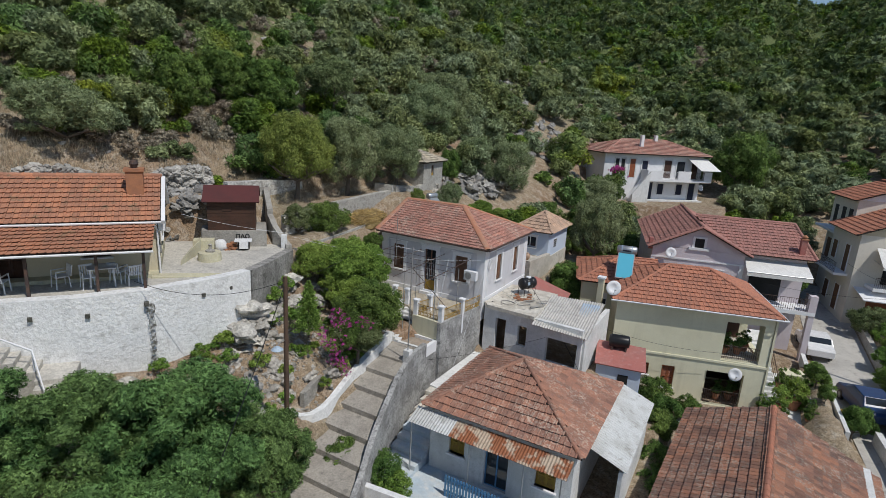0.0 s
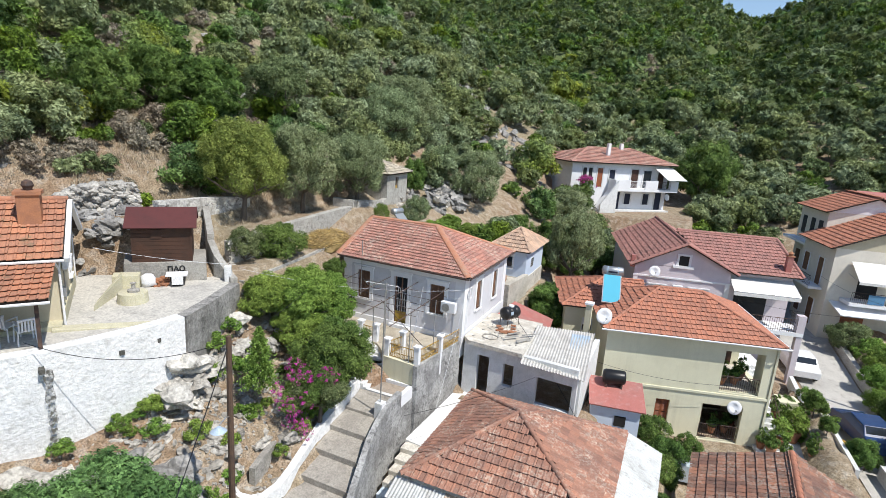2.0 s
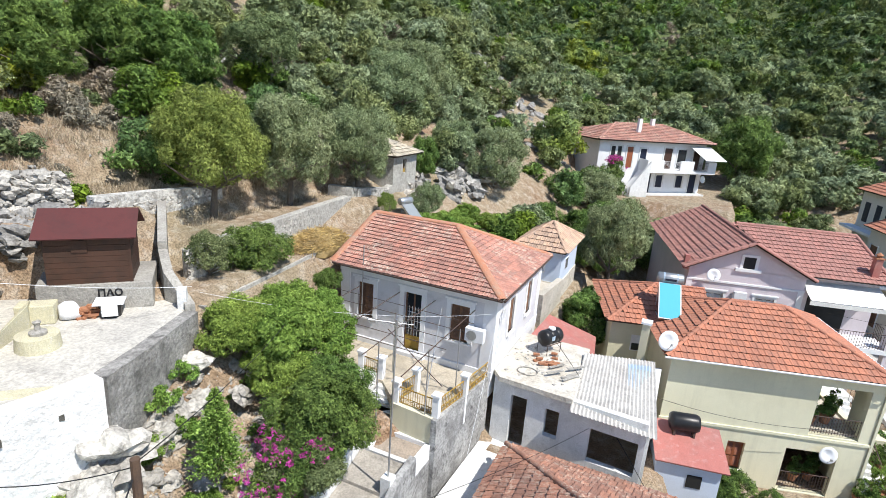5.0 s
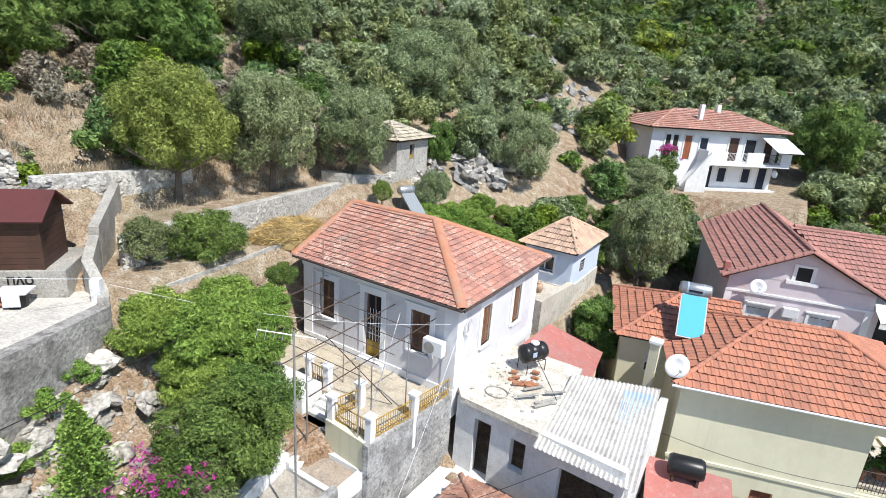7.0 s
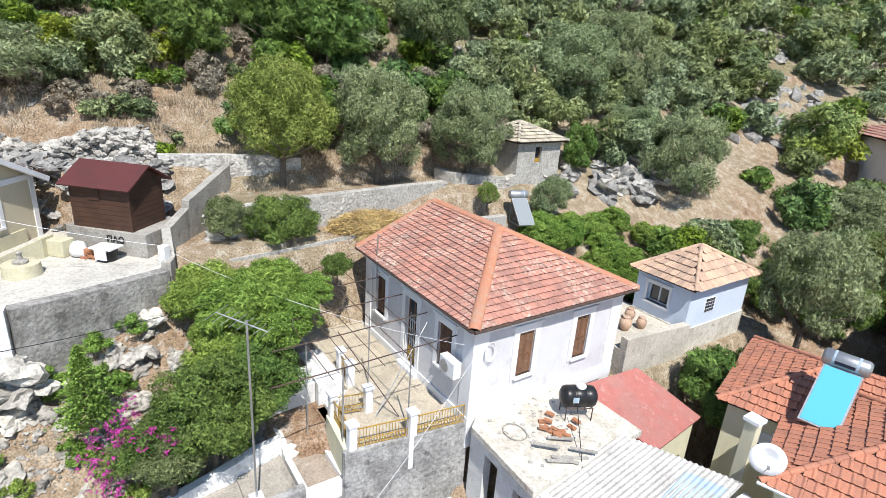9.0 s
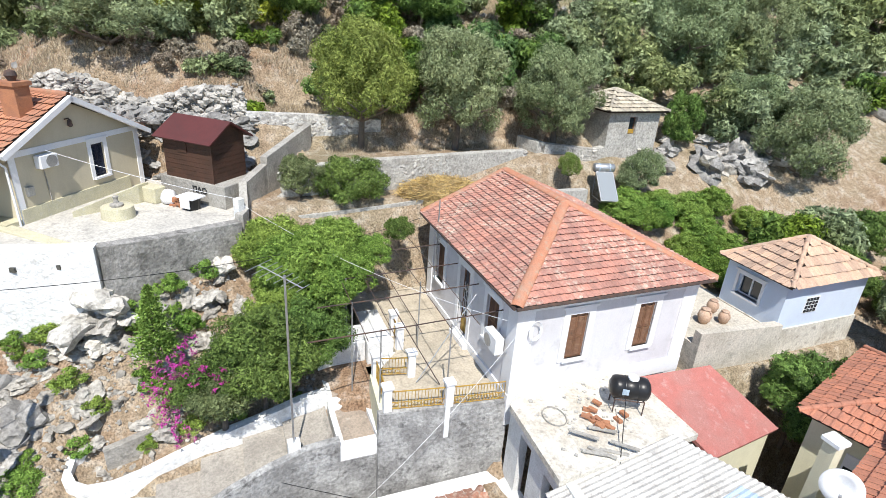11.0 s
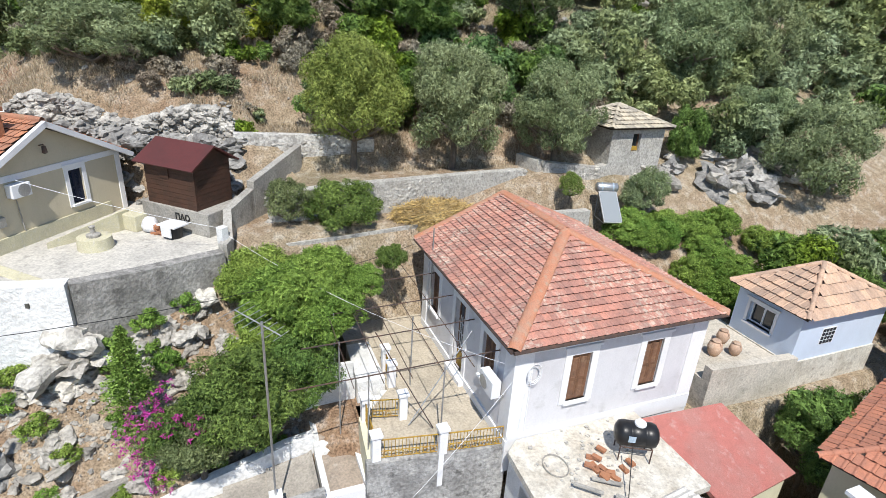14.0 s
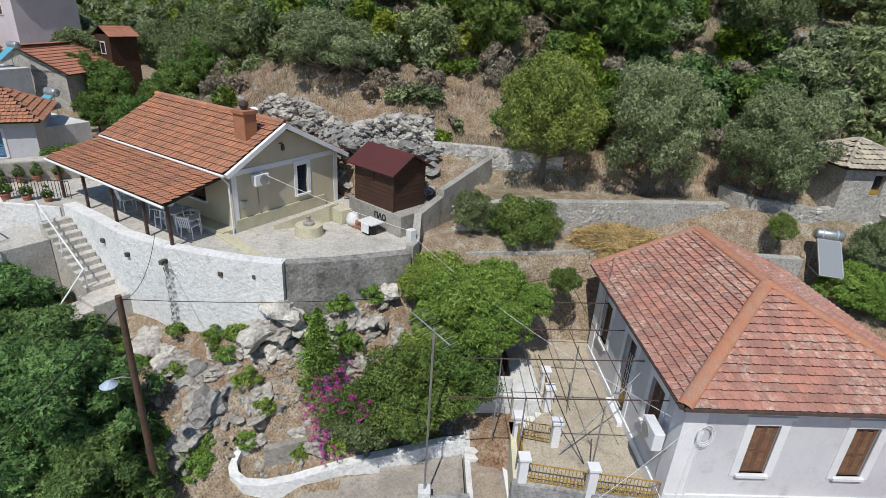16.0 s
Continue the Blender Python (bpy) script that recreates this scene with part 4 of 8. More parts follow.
for i, (a, b, c, d) in enumerate(fs["s"]):
    if i == 1:
        door = window(A, pose(a, 0, c), b - a, d - c, kind="glass", frame_mat=M["shutter"], surround=0.2, sill=False, name="door")
        part("door_panel", Geo().box(0.05, 0.69, 0.12, 0.17, 0.05, 0.62), M["ochre"], door, "ochre lower panel")
        g = Geo()
        for k in range(1, 5):
            g.box(0.05 + 0.125 * k, 0.065 + 0.125 * k, 0.10, 0.115, 0.65, 1.85)
        for z in (0.9, 1.25, 1.6):
            g.box(0.08, 0.68, 0.10, 0.115, z, z + 0.015)
        part("grille", g, M["trimwhite"], door)
        part("threshold", Geo().box(-0.15, 1.0, -0.2, 0.1, -0.15, 0.0), M["trimwhite"], door)
    else:
        window(A, pose(a, 0, c), b - a, d - c, depth=0.08, surround=0.18)
for a, b, c, d in fs["e"]:
    window(A, sides["e"][0] @ pose(a, 0, c), b - a, d - c, depth=0.05, surround=0.2)
# corner pilasters and plinth
for x0, x1, y0, y1 in ((Aw - 0.45, Aw + 0.03, -0.03, 0.0), (Aw, Aw + 0.03, 0.0, 0.5), (Aw, Aw + 0.03, Ad - 0.5, Ad), (-0.03, 0.4, -0.03, 0.0)):
    part("pilaster", Geo().box(x0, x1, y0, y1, AZ0, AZ1 - 0.25), M["trimwhite"], A)
part("cornice", Geo().box(-0.06, Aw + 0.06, -0.06, 0, AZ1 - 0.25, AZ1).box(Aw, Aw + 0.06, 0, Ad, AZ1 - 0.25, AZ1), M["trimwhite"], A)
part("plinth", Geo().box(0, Aw + 0.05, -0.05, 0, 9.9, 10.25).box(Aw, Aw + 0.05, 0, Ad, 9.9, 10.4), M["trimwhite"], A)
part("soffit", Geo().box(-0.2, Aw + 0.2, -0.2, Ad + 0.2, AZ1, AZ1 + 0.03), M["brownwood"], A)
rA = [(-0.28, -0.27, 13.22), (Aw + 0.27, -0.27, 13.22), (Aw + 0.27, Ad + 0.3, 13.22), (-0.28, Ad + 0.3, 13.22)]
ra, rb = (-0.28, 2.95, 14.66), (3.6, 3.0, 14.7)
tiled_roof(A, "roof", [[rA[0], rA[1], rb, ra], [rA[1], rA[2], rb], [rA[2], rA[3], ra, rb]], M["tileA"], "weathered red clay tile roof with lichen", w=0.2, l=0.225, singles=300, near=lambda p: p.x > 2.2, seed=3)
ridge_caps(A, [(rA[1], rb), (rA[2], rb), (ra, rb), (rA[0], ra), (rA[3], ra)], M["ridge"], r=0.17, flat=0.5)
part("gable", Geo().prism([(0, 0.0), (0.3, 0.0), (0.3, Ad), (0, Ad)], AZ1, 13.2).quad((0, 0, 13.2), (0, Ad, 13.2), (0, 2.95, 14.5)), M["lilac"], A)
g = Geo()
g.path([(-0.25, -0.33, 13.2), (Aw + 0.3, -0.33, 13.18)], 0.05)
g.path([(Aw + 0.35, -0.3, 13.18), (Aw + 0.35, Ad + 0.25, 13.18)], 0.05)
part("gutter", g, M["iron"], A)

# the low brown-roofed house in front of it
B_ = thing("house", pose(-9.78, 17.5, 0.14, 0, 0, 0.5), "low white house with brown pyramid tile roof", "house")
hb = {"s": [(0.9, 1.6, 6.35, 7.35), (2.5, 3.5, 5.45, 7.45), (4.6, 5.4, 6.35, 7.35)], "e": []}
bs = shell(B_, 6.0, 6.0, 4.8, 8.2, M["white"], hb)
window(B_, pose(0.9, 0, 6.35), 0.7, 1.0, leaf=M["ochre"])
window(B_, pose(4.6, 0, 6.35), 0.8, 1.0, leaf=M["ochre"])
d = window(B_, pose(2.5, 0, 5.45), 1.0, 2.0, kind="glass", frame_mat=M["bluepaint"], sill=False, name="door")
rB = [(-0.3, -0.3, 8.3), (6.3, -0.3, 8.3), (6.3, 6.4, 8.3), (-0.3, 6.4, 8.3)]
ap = (2.75, 2.9, 9.9)
tiled_roof(B_, "roof", hip(-0.3, 6.3, -0.3, 6.4, 8.3, [ap]), M["tileB"], "brown clay tile roof with pale spots", singles=300, near=lambda p: p.y < 4.0, seed=5)
ridge_caps(B_, [(c, ap) for c in rB], M["tileB"], r=0.09)

# the cream two-storey house
C_ = thing("house", pose(-5.4, 30.5, 0.04, 0, 0, 16.5), "cream two-storey house with orange-red hipped roof", "house")
cs = shell(C_, 8.2, 6.2, 4.2, 10.25, M["cream"], {"s": [(5.85, 7.75, 7.5, 9.75), (5.2, 7.2, 4.7, 6.75), (1.6, 2.2, 6.0, 6.7), (2.9, 3.6, 5.4, 6.7)], "e": [(1.2, 4.0, 7.7, 9.9)]})
rC = [(-0.35, -0.35, 10.35), (8.45, -0.35, 10.35), (8.45, 6.6, 10.35), (-0.35, 6.6, 10.35)]
c1, c2 = (3.0, 3.1, 11.85), (5.2, 3.1, 11.85)
tiled_roof(C_, "roof", hip(-0.35, 8.45, -0.35, 6.6, 10.35, [c1, c2]), M["tileC"], "orange-red clay tile roof", singles=300, near=lambda p: p.y < 3.0, seed=7)
ridge_caps(C_, [(rC[0], c1), (rC[3], c1), (rC[1], c2), (rC[2], c2), (c1, c2)], M["tileC"], r=0.09)
part("wing", Geo().box(-1.9, 3.0, 3.4, 8.4, 4.2, 10.2), M["cream"], C_)
w1, w2 = (0.4, 5.9, 11.35), (2.8, 5.9, 11.35)
tiled_roof(C_, "wing_roof", [[(-2.2, 3.0, 10.25), (2.6, 3.0, 10.25), w2, w1], [(3.4, 8.7, 10.25), (-2.2, 8.7, 10.25), w1, w2], [(-2.2, 8.7, 10.25), (-2.2, 3.0, 10.25), w1]], M["tileC"], seed=8)
ridge_caps(C_, [((-2.2, 3.0, 10.25), w1), ((-2.2, 8.7, 10.25), w1), (w1, w2)], M["tileC"], r=0.09)
window(C_, pose(1.6, 0, 6.0), 0.6, 0.7, leaf=M["redwood"])
window(C_, pose(2.9, 0, 5.4), 0.7, 1.3, leaf=M["redwood"])
part("string_course", Geo().box(-0.05, 8.25, -0.06, 0, 7.3, 7.42), M["cream"], C_)

# the pale pink house
D_ = thing("house", pose(-5.2, 39.75, 0, 0, 0, 14.0), "pale pink two-storey house with dull red gabled roof", "house")
shell(D_, 5.9, 10.2, 4.6, 11.85, M["pink"], {"s": [(1.0, 2.0, 8.9, 10.4), (3.6, 4.6, 8.9, 10.4)]})
part("gable", Geo().prism([(0.0, 0.0), (2.95, 0.0), (2.95, 0.3), (0.0, 0.3)], 11.8, [11.86, 13.3, 13.3, 11.86]).prism([(2.95, 0.0), (5.9, 0.0), (5.9, 0.3), (2.95, 0.3)], 11.8, [13.3, 11.86, 11.86, 13.3]), M["pink"], D_)
tiled_roof(D_, "roof", [[(-0.35, 10.6, 11.75), (-0.35, -0.35, 11.75), (2.95, -0.35, 13.42), (2.95, 10.6, 13.42)], [(6.25, -0.35, 11.75), (6.25, 10.6, 11.75), (2.95, 10.6, 13.42), (2.95, -0.35, 13.42)]], M["tileD"], "dull red tile roof", seed=9)
part("wing", Geo().box(5.9, 9.9, 0.9, 7.4, 4.6, 11.8), M["pink"], D_)
tiled_roof(D_, "wing_roof", [[(5.6, 0.35, 11.85), (10.3, 0.35, 11.85), (9.7, 4.0, 13.6), (3.0, 4.0, 13.6)], [(10.3, 7.8, 11.85), (5.6, 7.8, 11.85), (3.0, 4.0, 13.6), (9.7, 4.0, 13.6)], [(10.3, 0.35, 11.85), (10.3, 7.8, 11.85), (9.7, 4.0, 13.6)]], M["tileD"], seed=10)

# the far white house with balcony
EW = pose(-14.29, 61.15, 0, 0, 0, 42.0)
E_ = thing("house", EW, "white two-storey house with long balcony among trees", "house")
shell(E_, 12.3, 7.4, 10.8, 16.7, M["trimwhite"], {})
e1, e2 = (3.9, 3.8, 18.1), (9.6, 3.8, 18.15)
tiled_roof(E_, "roof", hip(-0.6, 12.9, -0.6, 8.0, 16.75, [e1, e2]), M["tileA"], "faded orange tile roof", w=0.3, l=0.42, seed=11)

# the house with awnings across the road
F_ = thing("house", pose(8.3, 53.0, 0.1, 0, 0, 13.0), "beige house with balconies and white awnings", "house")
shell(F_, 10.4, 5.4, 4.4, 12.4, M["palecream"], {})
tiled_roof(F_, "roof", [[(-0.5, 5.6, 12.4), (-0.5, -0.4, 12.4), (5.2, -0.4, 14.9), (5.2, 5.6, 14.9)], [(10.9, -0.4, 12.4), (10.9, 5.6, 12.4), (5.2, 5.6, 14.9), (5.2, -0.4, 14.9)]], M["tileC"], "orange tile roof", w=0.3, l=0.45, seed=12)
part("gable", Geo().quad((0, 0, 12.4), (10.4, 0, 12.4), (5.2, 0, 14.75)), M["beige"], F_)

# the small blue house
G_ = thing("house", pose(-13.75, 35.35, 0), "small pale blue house with sandy tile roof", "house")
gs = shell(G_, 2.4, 4.1, 10.6, 12.32, M["blue"], {"s": [(0.55, 1.5, 11.2, 11.95)], "e": [(1.1, 1.75, 11.15, 11.75)]}, thick=0.25)
part("base", Geo().box(-0.05, 2.45, -0.05, 4.15, 8.4, 10.65), M["dirtywhite"], G_)
window(G_, pose(0.55, 0, 11.2), 0.95, 0.75, kind="glass", surround=0.1)
ag = (1.35, 1.75, 13.55)
gb = part("window", Geo().box(2.36, 2.42, 1.1, 1.75, 11.15, 11.75), M["trimwhite"], G_)
for iy in range(4):
    for iz in range(4):
        part("pane", Geo().box(2.40, 2.425, 1.12 + 0.155 * iy, 1.25 + 0.155 * iy, 11.17 + 0.145 * iz, 11.29 + 0.145 * iz), M["glass"], gb)
tiled_roof(G_, "roof", hip(-0.25, 2.65, -0.25, 4.35, 12.4, [ag]), M["tileG"], "sandy clay tile roof", seed=13)
ridge_caps(G_, [(c, ag) for c in ((-0.25, -0.25, 12.4), (2.65, -0.25, 12.4), (2.65, 4.35, 12.4), (-0.25, 4.35, 12.4))], M["tileG"], r=0.08)

# dark-roofed house at the foot of the view
J_ = thing("house", pose(-1.2, 13.1, 0.5, 0, 0, -3.0), "house with dark lichened tile roof", "house")
shell(J_, 6.8, 13.4, 2.6, 6.2, M["white"], {})
tiled_roof(J_, "roof", [[(-0.3, 13.8, 6.25), (-0.3, -0.3, 6.25), (3.1, -0.3, 7.6), (3.1, 13.6, 7.6)], [(7.1, -0.3, 5.9), (7.1, 13.4, 5.9), (3.1, 13.6, 7.6), (3.1, -0.3, 7.6)]], M["tileJ"], "dark lichened clay tile roof", singles=300, near=lambda p: p.y > 8.0, seed=14)
ridge_caps(J_, [((3.1, -0.3, 7.62), (3.1, 13.6, 7.62))], M["tileC"], r=0.12)

# the beige house on the terrace
Y_ = thing("house", pose(-19.85, 12.6, 0, 0, 0, 54.3) @ pose(-7.4, 0, 0), "beige one-storey house with orange roof and covered porch", "house")
Yw, Yd, Yr = 7.4, 4.95, 2.2
yh = {"e": [(2.85, 3.38, 13.85, 14.98)], "s": [(4.9, 5.8, 13.9, 14.75), (2.2, 3.1, 13.1, 15.0)]}
ys = shell(Y_, Yw, Yd, 12.8, 15.25, M["beige"], yh)
window(Y_, ys["e"][0] @ pose(2.85, 0, 13.85), 0.53, 1.13, depth=0.08, leaf=M["navy"], surround=0.14)
window(Y_, pose(4.9, 0, 13.9), 0.9, 0.85, depth=0.1, leaf=M["brownwood"])
window(Y_, pose(2.2, 0, 13.1), 0.9, 1.9, depth=0.1, leaf=M["brownwood"], sill=False, name="door")
part("gable", Geo().prism([(Yw - 0.3, 0), (Yw, 0), (Yw, Yr), (Yw - 0.3, Yr)], 15.2, [15.25, 15.25, 16.5, 16.5]).prism([(Yw - 0.3, Yr), (Yw, Yr), (Yw, Yd), (Yw - 0.3, Yd)], 15.2, [16.5, 16.5, 15.25, 15.25]), M["beige"], Y_)
part("gable", Geo().prism([(0, 0), (0.3, 0), (0.3, Yr), (0, Yr)], 15.2, [15.25, 15.25, 16.5, 16.5]).prism([(0, Yr), (0.3, Yr), (0.3, Yd), (0, Yd)], 15.2, [16.5, 16.5, 15.25, 15.25]), M["beige"], Y_)
tiled_roof(Y_, "roof", [[(-0.4, -0.35, 15.34), (Yw + 0.22, -0.35, 15.34), (Yw + 0.22, Yr, 16.68), (-0.4, Yr, 16.68)], [(Yw + 0.22, Yd + 0.35, 15.15), (-0.4, Yd + 0.35, 15.15), (-0.4, Yr, 16.68), (Yw + 0.22, Yr, 16.68)]], M["tileY"], "mossy orange clay tile roof", w=0.22, l=0.3, singles=300, near=lambda p: p.y < 2.5 and p.x > 2.5, seed=15)
tiled_roof(Y_, "porch_roof", [[(-0.5, -2.4, 14.72), (Yw - 0.05, -2.4, 14.72), (Yw - 0.05, -0.28, 15.2), (-0.5, -0.28, 15.2)]], M["tileY"], "orange tile porch roof", w=0.22, l=0.3, singles=250, near=lambda p: p.x > 1.0, seed=16)
ridge_caps(Y_, [((-0.4, Yr, 16.7), (Yw + 0.22, Yr, 16.7))], M["tileY"], r=0.1)
part("bargeboard", Geo().slab([(Yw + 0.2, -0.4, 15.32), (Yw + 0.34, -0.4, 15.32), (Yw + 0.34, Yr, 16.7), (Yw + 0.2, Yr, 16.7)], 0.16), M["trimwhite"], Y_, "pale bargeboard")
part("bargeboard", Geo().slab([(Yw + 0.2, Yr, 16.7), (Yw + 0.34, Yr, 16.7), (Yw + 0.34, Yd + 0.4, 15.12), (Yw + 0.2, Yd + 0.4, 15.12)], 0.16), M["trimwhite"], Y_)
part("band", Geo().box(Yw, Yw + 0.03, -0.05, Yd + 0.05, 15.12, 15.3), M["trimwhite"], Y_)
for y0 in (-0.03, Yd - 0.17):
    part("corner_trim", Geo().box(Yw, Yw + 0.03, y0, y0 + 0.2, 13.1, 15.12), M["trimwhite"], Y_)
part("plinth", Geo().box(Yw, Yw + 0.06, 0, Yd * 0.86, 12.9, 13.55), M["yellow"], Y_, "yellow painted plinth")
part("porch_step", Geo().box(0.3, Yw + 0.0, -0.55, 0.0, 13.05, 13.25), M["yellow"], Y_)
for x in (-0.3, 1.6, 3.6, 5.6, 7.05):
    part("porch_post", Geo().box(x - 0.045, x + 0.045, -2.2, -2.11, 13.05, 14.7), M["iron"], Y_)
part("porch_beam", Geo().box(-0.4, Yw - 0.1, -2.22, -2.09, 14.6, 14.7).path([(-0.5, -2.46, 14.66), (Yw, -2.46, 14.64)], 0.045), M["trimwhite"], Y_, "white gutter and beam")
part("drainpipe", Geo().path([(Yw - 0.05, -0.42, 15.25), (Yw + 0.03, -0.15, 14.9), (Yw + 0.06, -0.15, 13.1)], 0.035), M["trimwhite"], Y_)
part("gutter", Geo().path([(-0.4, -0.42, 15.28), (Yw + 0.2, -0.42, 15.26)], 0.045), M["trimwhite"], Y_)
ch = part("chimney", Geo().box(Yw - 1.0, Yw - 0.4, 1.0, 1.5, 15.7, 17.12).box(Yw - 1.06, Yw - 0.34, 0.94, 1.56, 17.02, 17.14), M["terracotta"], Y_, "terracotta rendered chimney")
part("cowl", Geo().lathe([(0.1, 0), (0.13, 0.08), (0.17, 0.16), (0.13, 0.28), (0.03, 0.33)], (Yw - 0.7, 1.25, 17.14), 14), M["iron"], ch, "dark metal cowl")
ac = part("air_conditioner", Geo().box(Yw + 0.02, Yw + 0.28, 0.75, 1.35, 14.66, 15.06), M["whiteplastic"], Y_, "white air conditioner", bevel=0.02)
part("grille", Geo().lathe([(0.19, 0), (0.19, 0.012), (0.02, 0.014)], (0, 0, 0), 20), M["steel"], ac).matrix_local = pose(Yw + 0.28, 1.12, 14.86, 0, 90, 0)
part("wall_lamp", Geo().path([(Yw, Yr - 0.1, 15.95), (Yw + 0.18, Yr - 0.1, 16.0)], 0.02).lathe([(0.03, 0), (0.08, 0.04), (0.06, 0.22), (0.02, 0.25)], (Yw + 0.18, Yr - 0.1, 15.72), 10), M["iron"], Y_)
part("meter_box", Geo().box(Yw, Yw + 0.12, 0.28, 0.5, 13.9, 14.2), M["steel"], Y_, bevel=0.015)
part("downpipe", Geo().path([(Yw + 0.03, 1.0, 14.55), (Yw + 0.03, 1.05, 13.5)], 0.018), M["concrete"], Y_)

# the stone hut on the slope
K_ = thing("stone_hut", pose(-24.2, 34.9, 0, 0, 0, 2), "small stone hut with lichened tile roof", "hut")
ks = shell(K_, 2.75, 3.0, 13.4, 16.2, M["mortar"], {"e": [(1.2, 1.65, 15.15, 15.95)]}, thick=0.3)
kw = window(K_, ks["e"][0] @ pose(1.2, 0, 15.15), 0.45, 0.8, kind="glass", frame_mat=M["shutter"], sill=False)
part("lower_panel", Geo().box(0.04, 0.41, 0.08, 0.13, 0.03, 0.22), M["ochre"], kw, "ochre lower panel")
tiled_roof(K_, "roof", hip(-0.25, 3.0, -0.3, 3.3, 16.25, [(1.3, 1.3, 17.05)]), M["tileK"], "grey lichened tile roof", w=0.2, l=0.3, seed=17)
ridge_caps(K_, [(c, (1.3, 1.3, 17.05)) for c in ((3.0, -0.3, 16.25), (3.0, 3.3, 16.25), (-0.25, -0.3, 16.25))], M["tileK"], r=0.08)

# the shed and the things round it
S_ = thing("shed", pose(-20.5, 18.05, -0.1, 0, 0, 46.5), "dark brown board shed with maroon sheet roof", "shed")
sw, sd = 2.12, 1.6
for i in range(9):
    z = 14.0 + i * 0.165
    part("board", Geo().box(-sw, 0, -0.02 + 0.004 * (i % 2), 0.04, z, z + 0.158), M["brownwood"], S_)
    part("board", Geo().box(-0.04, 0.015 + 0.004 * (i % 2), 0.04, sd - 0.04, z, z + 0.158), M["brownwood"], S_)
part("back", Geo().box(-sw, 0, sd - 0.04, sd, 14.0, 15.48).box(-sw, -sw + 0.04, 0.04, sd - 0.04, 14.0, 15.48), M["brownwood"], S_)
part("gable", Geo().prism([(-0.04, 0), (0.012, 0), (0.012, sd / 2), (-0.04, sd / 2)], 15.45, [15.5, 15.5, 15.98, 15.98]).prism([(-0.04, sd / 2), (0.012, sd / 2), (0.012, sd), (-0.04, sd)], 15.45, [15.98, 15.98, 15.5, 15.5]), M["brownwood"], S_)
part("roof", Geo().slab([(-sw - 0.2, -0.28, 15.42), (0.22, -0.28, 15.42), (0.22, sd / 2, 16.06), (-sw - 0.2, sd / 2, 16.06)], 0.05).slab([(0.22, sd + 0.28, 15.42), (-sw - 0.2, sd + 0.28, 15.42), (-sw - 0.2, sd / 2, 16.06), (0.22, sd / 2, 16.06)], 0.05), M["maroon"], S_, "maroon sheet roof")
part("window", Geo().box(-1.45, -1.05, -0.05, 0.0, 14.95, 15.3), M["brownwood"], S_)
part("corner_post", Geo().box(-0.05, 0.03, -0.04, 0.02, 14.0, 15.48), M["brownwood"], S_)
tagged(part("shed_platform", Geo().prism([(-22.1, 16.25), (-20.05, 18.35), (-21.6, 19.75), (-23.7, 17.5)], 12.8, 13.9), M["concrete"], bevel=0.02), "grey concrete block platform under the shed", "platform", kind="structure")
txt = bpy.data.curves.new("painted_letters", 'FONT')
txt.body, txt.size, txt.extrude, txt.offset = "\u03a0\u0391\u039f", 0.30, 0.004, 0.008
tmp = bpy.data.objects.new("painted_letters", txt)
me = bpy.data.meshes.new_from_object(tmp)
bpy.data.objects.remove(tmp)
me.materials.append(M["black"])
o = new("painted_letters", me)
o.matrix_basis = pose(-21.05, 17.325, 13.52, 0, 0, 45.7) @ pose(0, -0.02, 0, 90)
tagged(o, "black painted letters on the concrete platform wall", "graffiti")
for i in range(3):
    tagged(part("step", Geo().box(-0.7, 0.7, -0.3 * (3 - i), 0.0, 0.0, 0.17 * (i + 1), pose(-23.0, 16.9, 13.1, 0, 0, 51.5 + 90)), M["concrete"], bevel=0.015), "worn concrete step to the shed", "step", "steps to the shed")

# well head, bags, brick piles and low kerb on the terrace
w = thing("well_head", pose(-20.05, 15.1, 13.1), "round yellow-washed well head on the terrace", "well")
part("ring", Geo().lathe([(0.5, 0), (0.47, 0.36), (0.3, 0.38)], n=28), M["yellow"], w)
part("cover", Geo().lathe([(0.2, 0.36), (0.2, 0.45), (0.08, 0.5), (0.06, 0.62), (0.1, 0.7), (0.02, 0.74)], (0.05, 0, 0), 14), M["concrete"], w, "stone cover with iron ring")
pm = pose(-21.55, 15.95, 13.1, 0, 0, 46.0)
tagged(part("planter_box", Geo().box(-0.45, 0.45, -0.25, 0.25, 0, 0.55, pm), M["yellow"], bevel=0.03), "low yellow-washed masonry block", "block")


def lump_geo(rx, ry, rz, seed, n=2, rough=0.25):
    bm = bmesh.new()
    bmesh.ops.create_icosphere(bm, subdivisions=n, radius=1.0)
    for v in bm.verts:
        k = 1 + rough * 2 * (noise.noise(v.co * 1.3 + Vector((seed * 3.1, 0, 0)))) + rough * 0.8 * noise.noise(v.co * 3.3 + Vector((0, seed * 1.7, 0))) - rough * 0.7 * abs(noise.noise(v.co * 2.1 + Vector((0, 0, seed * 2.3)))) + 0.2 * rough * noise.noise(v.co * 8.0)
        v.co = Vector((v.co.x * rx * k, v.co.y * ry * k, v.co.z * rz * k))
    g = Geo()
    bm.verts.ensure_lookup_table()
    g.v = [tuple(v.co) for v in bm.verts]
    g.f = [tuple(v.index for v in f.verts) for f in bm.faces]
    bm.free()
    return g


ob = part("sack", lump_geo(0.3, 0.24, 0.3, 2), M["cloth"], smooth=True)
ob.matrix_basis = pm @ pose(0.75, 0.1, 0.22)
tagged(ob, "crumpled white plastic sack against the platform", "sack")
rq = random.Random(4)
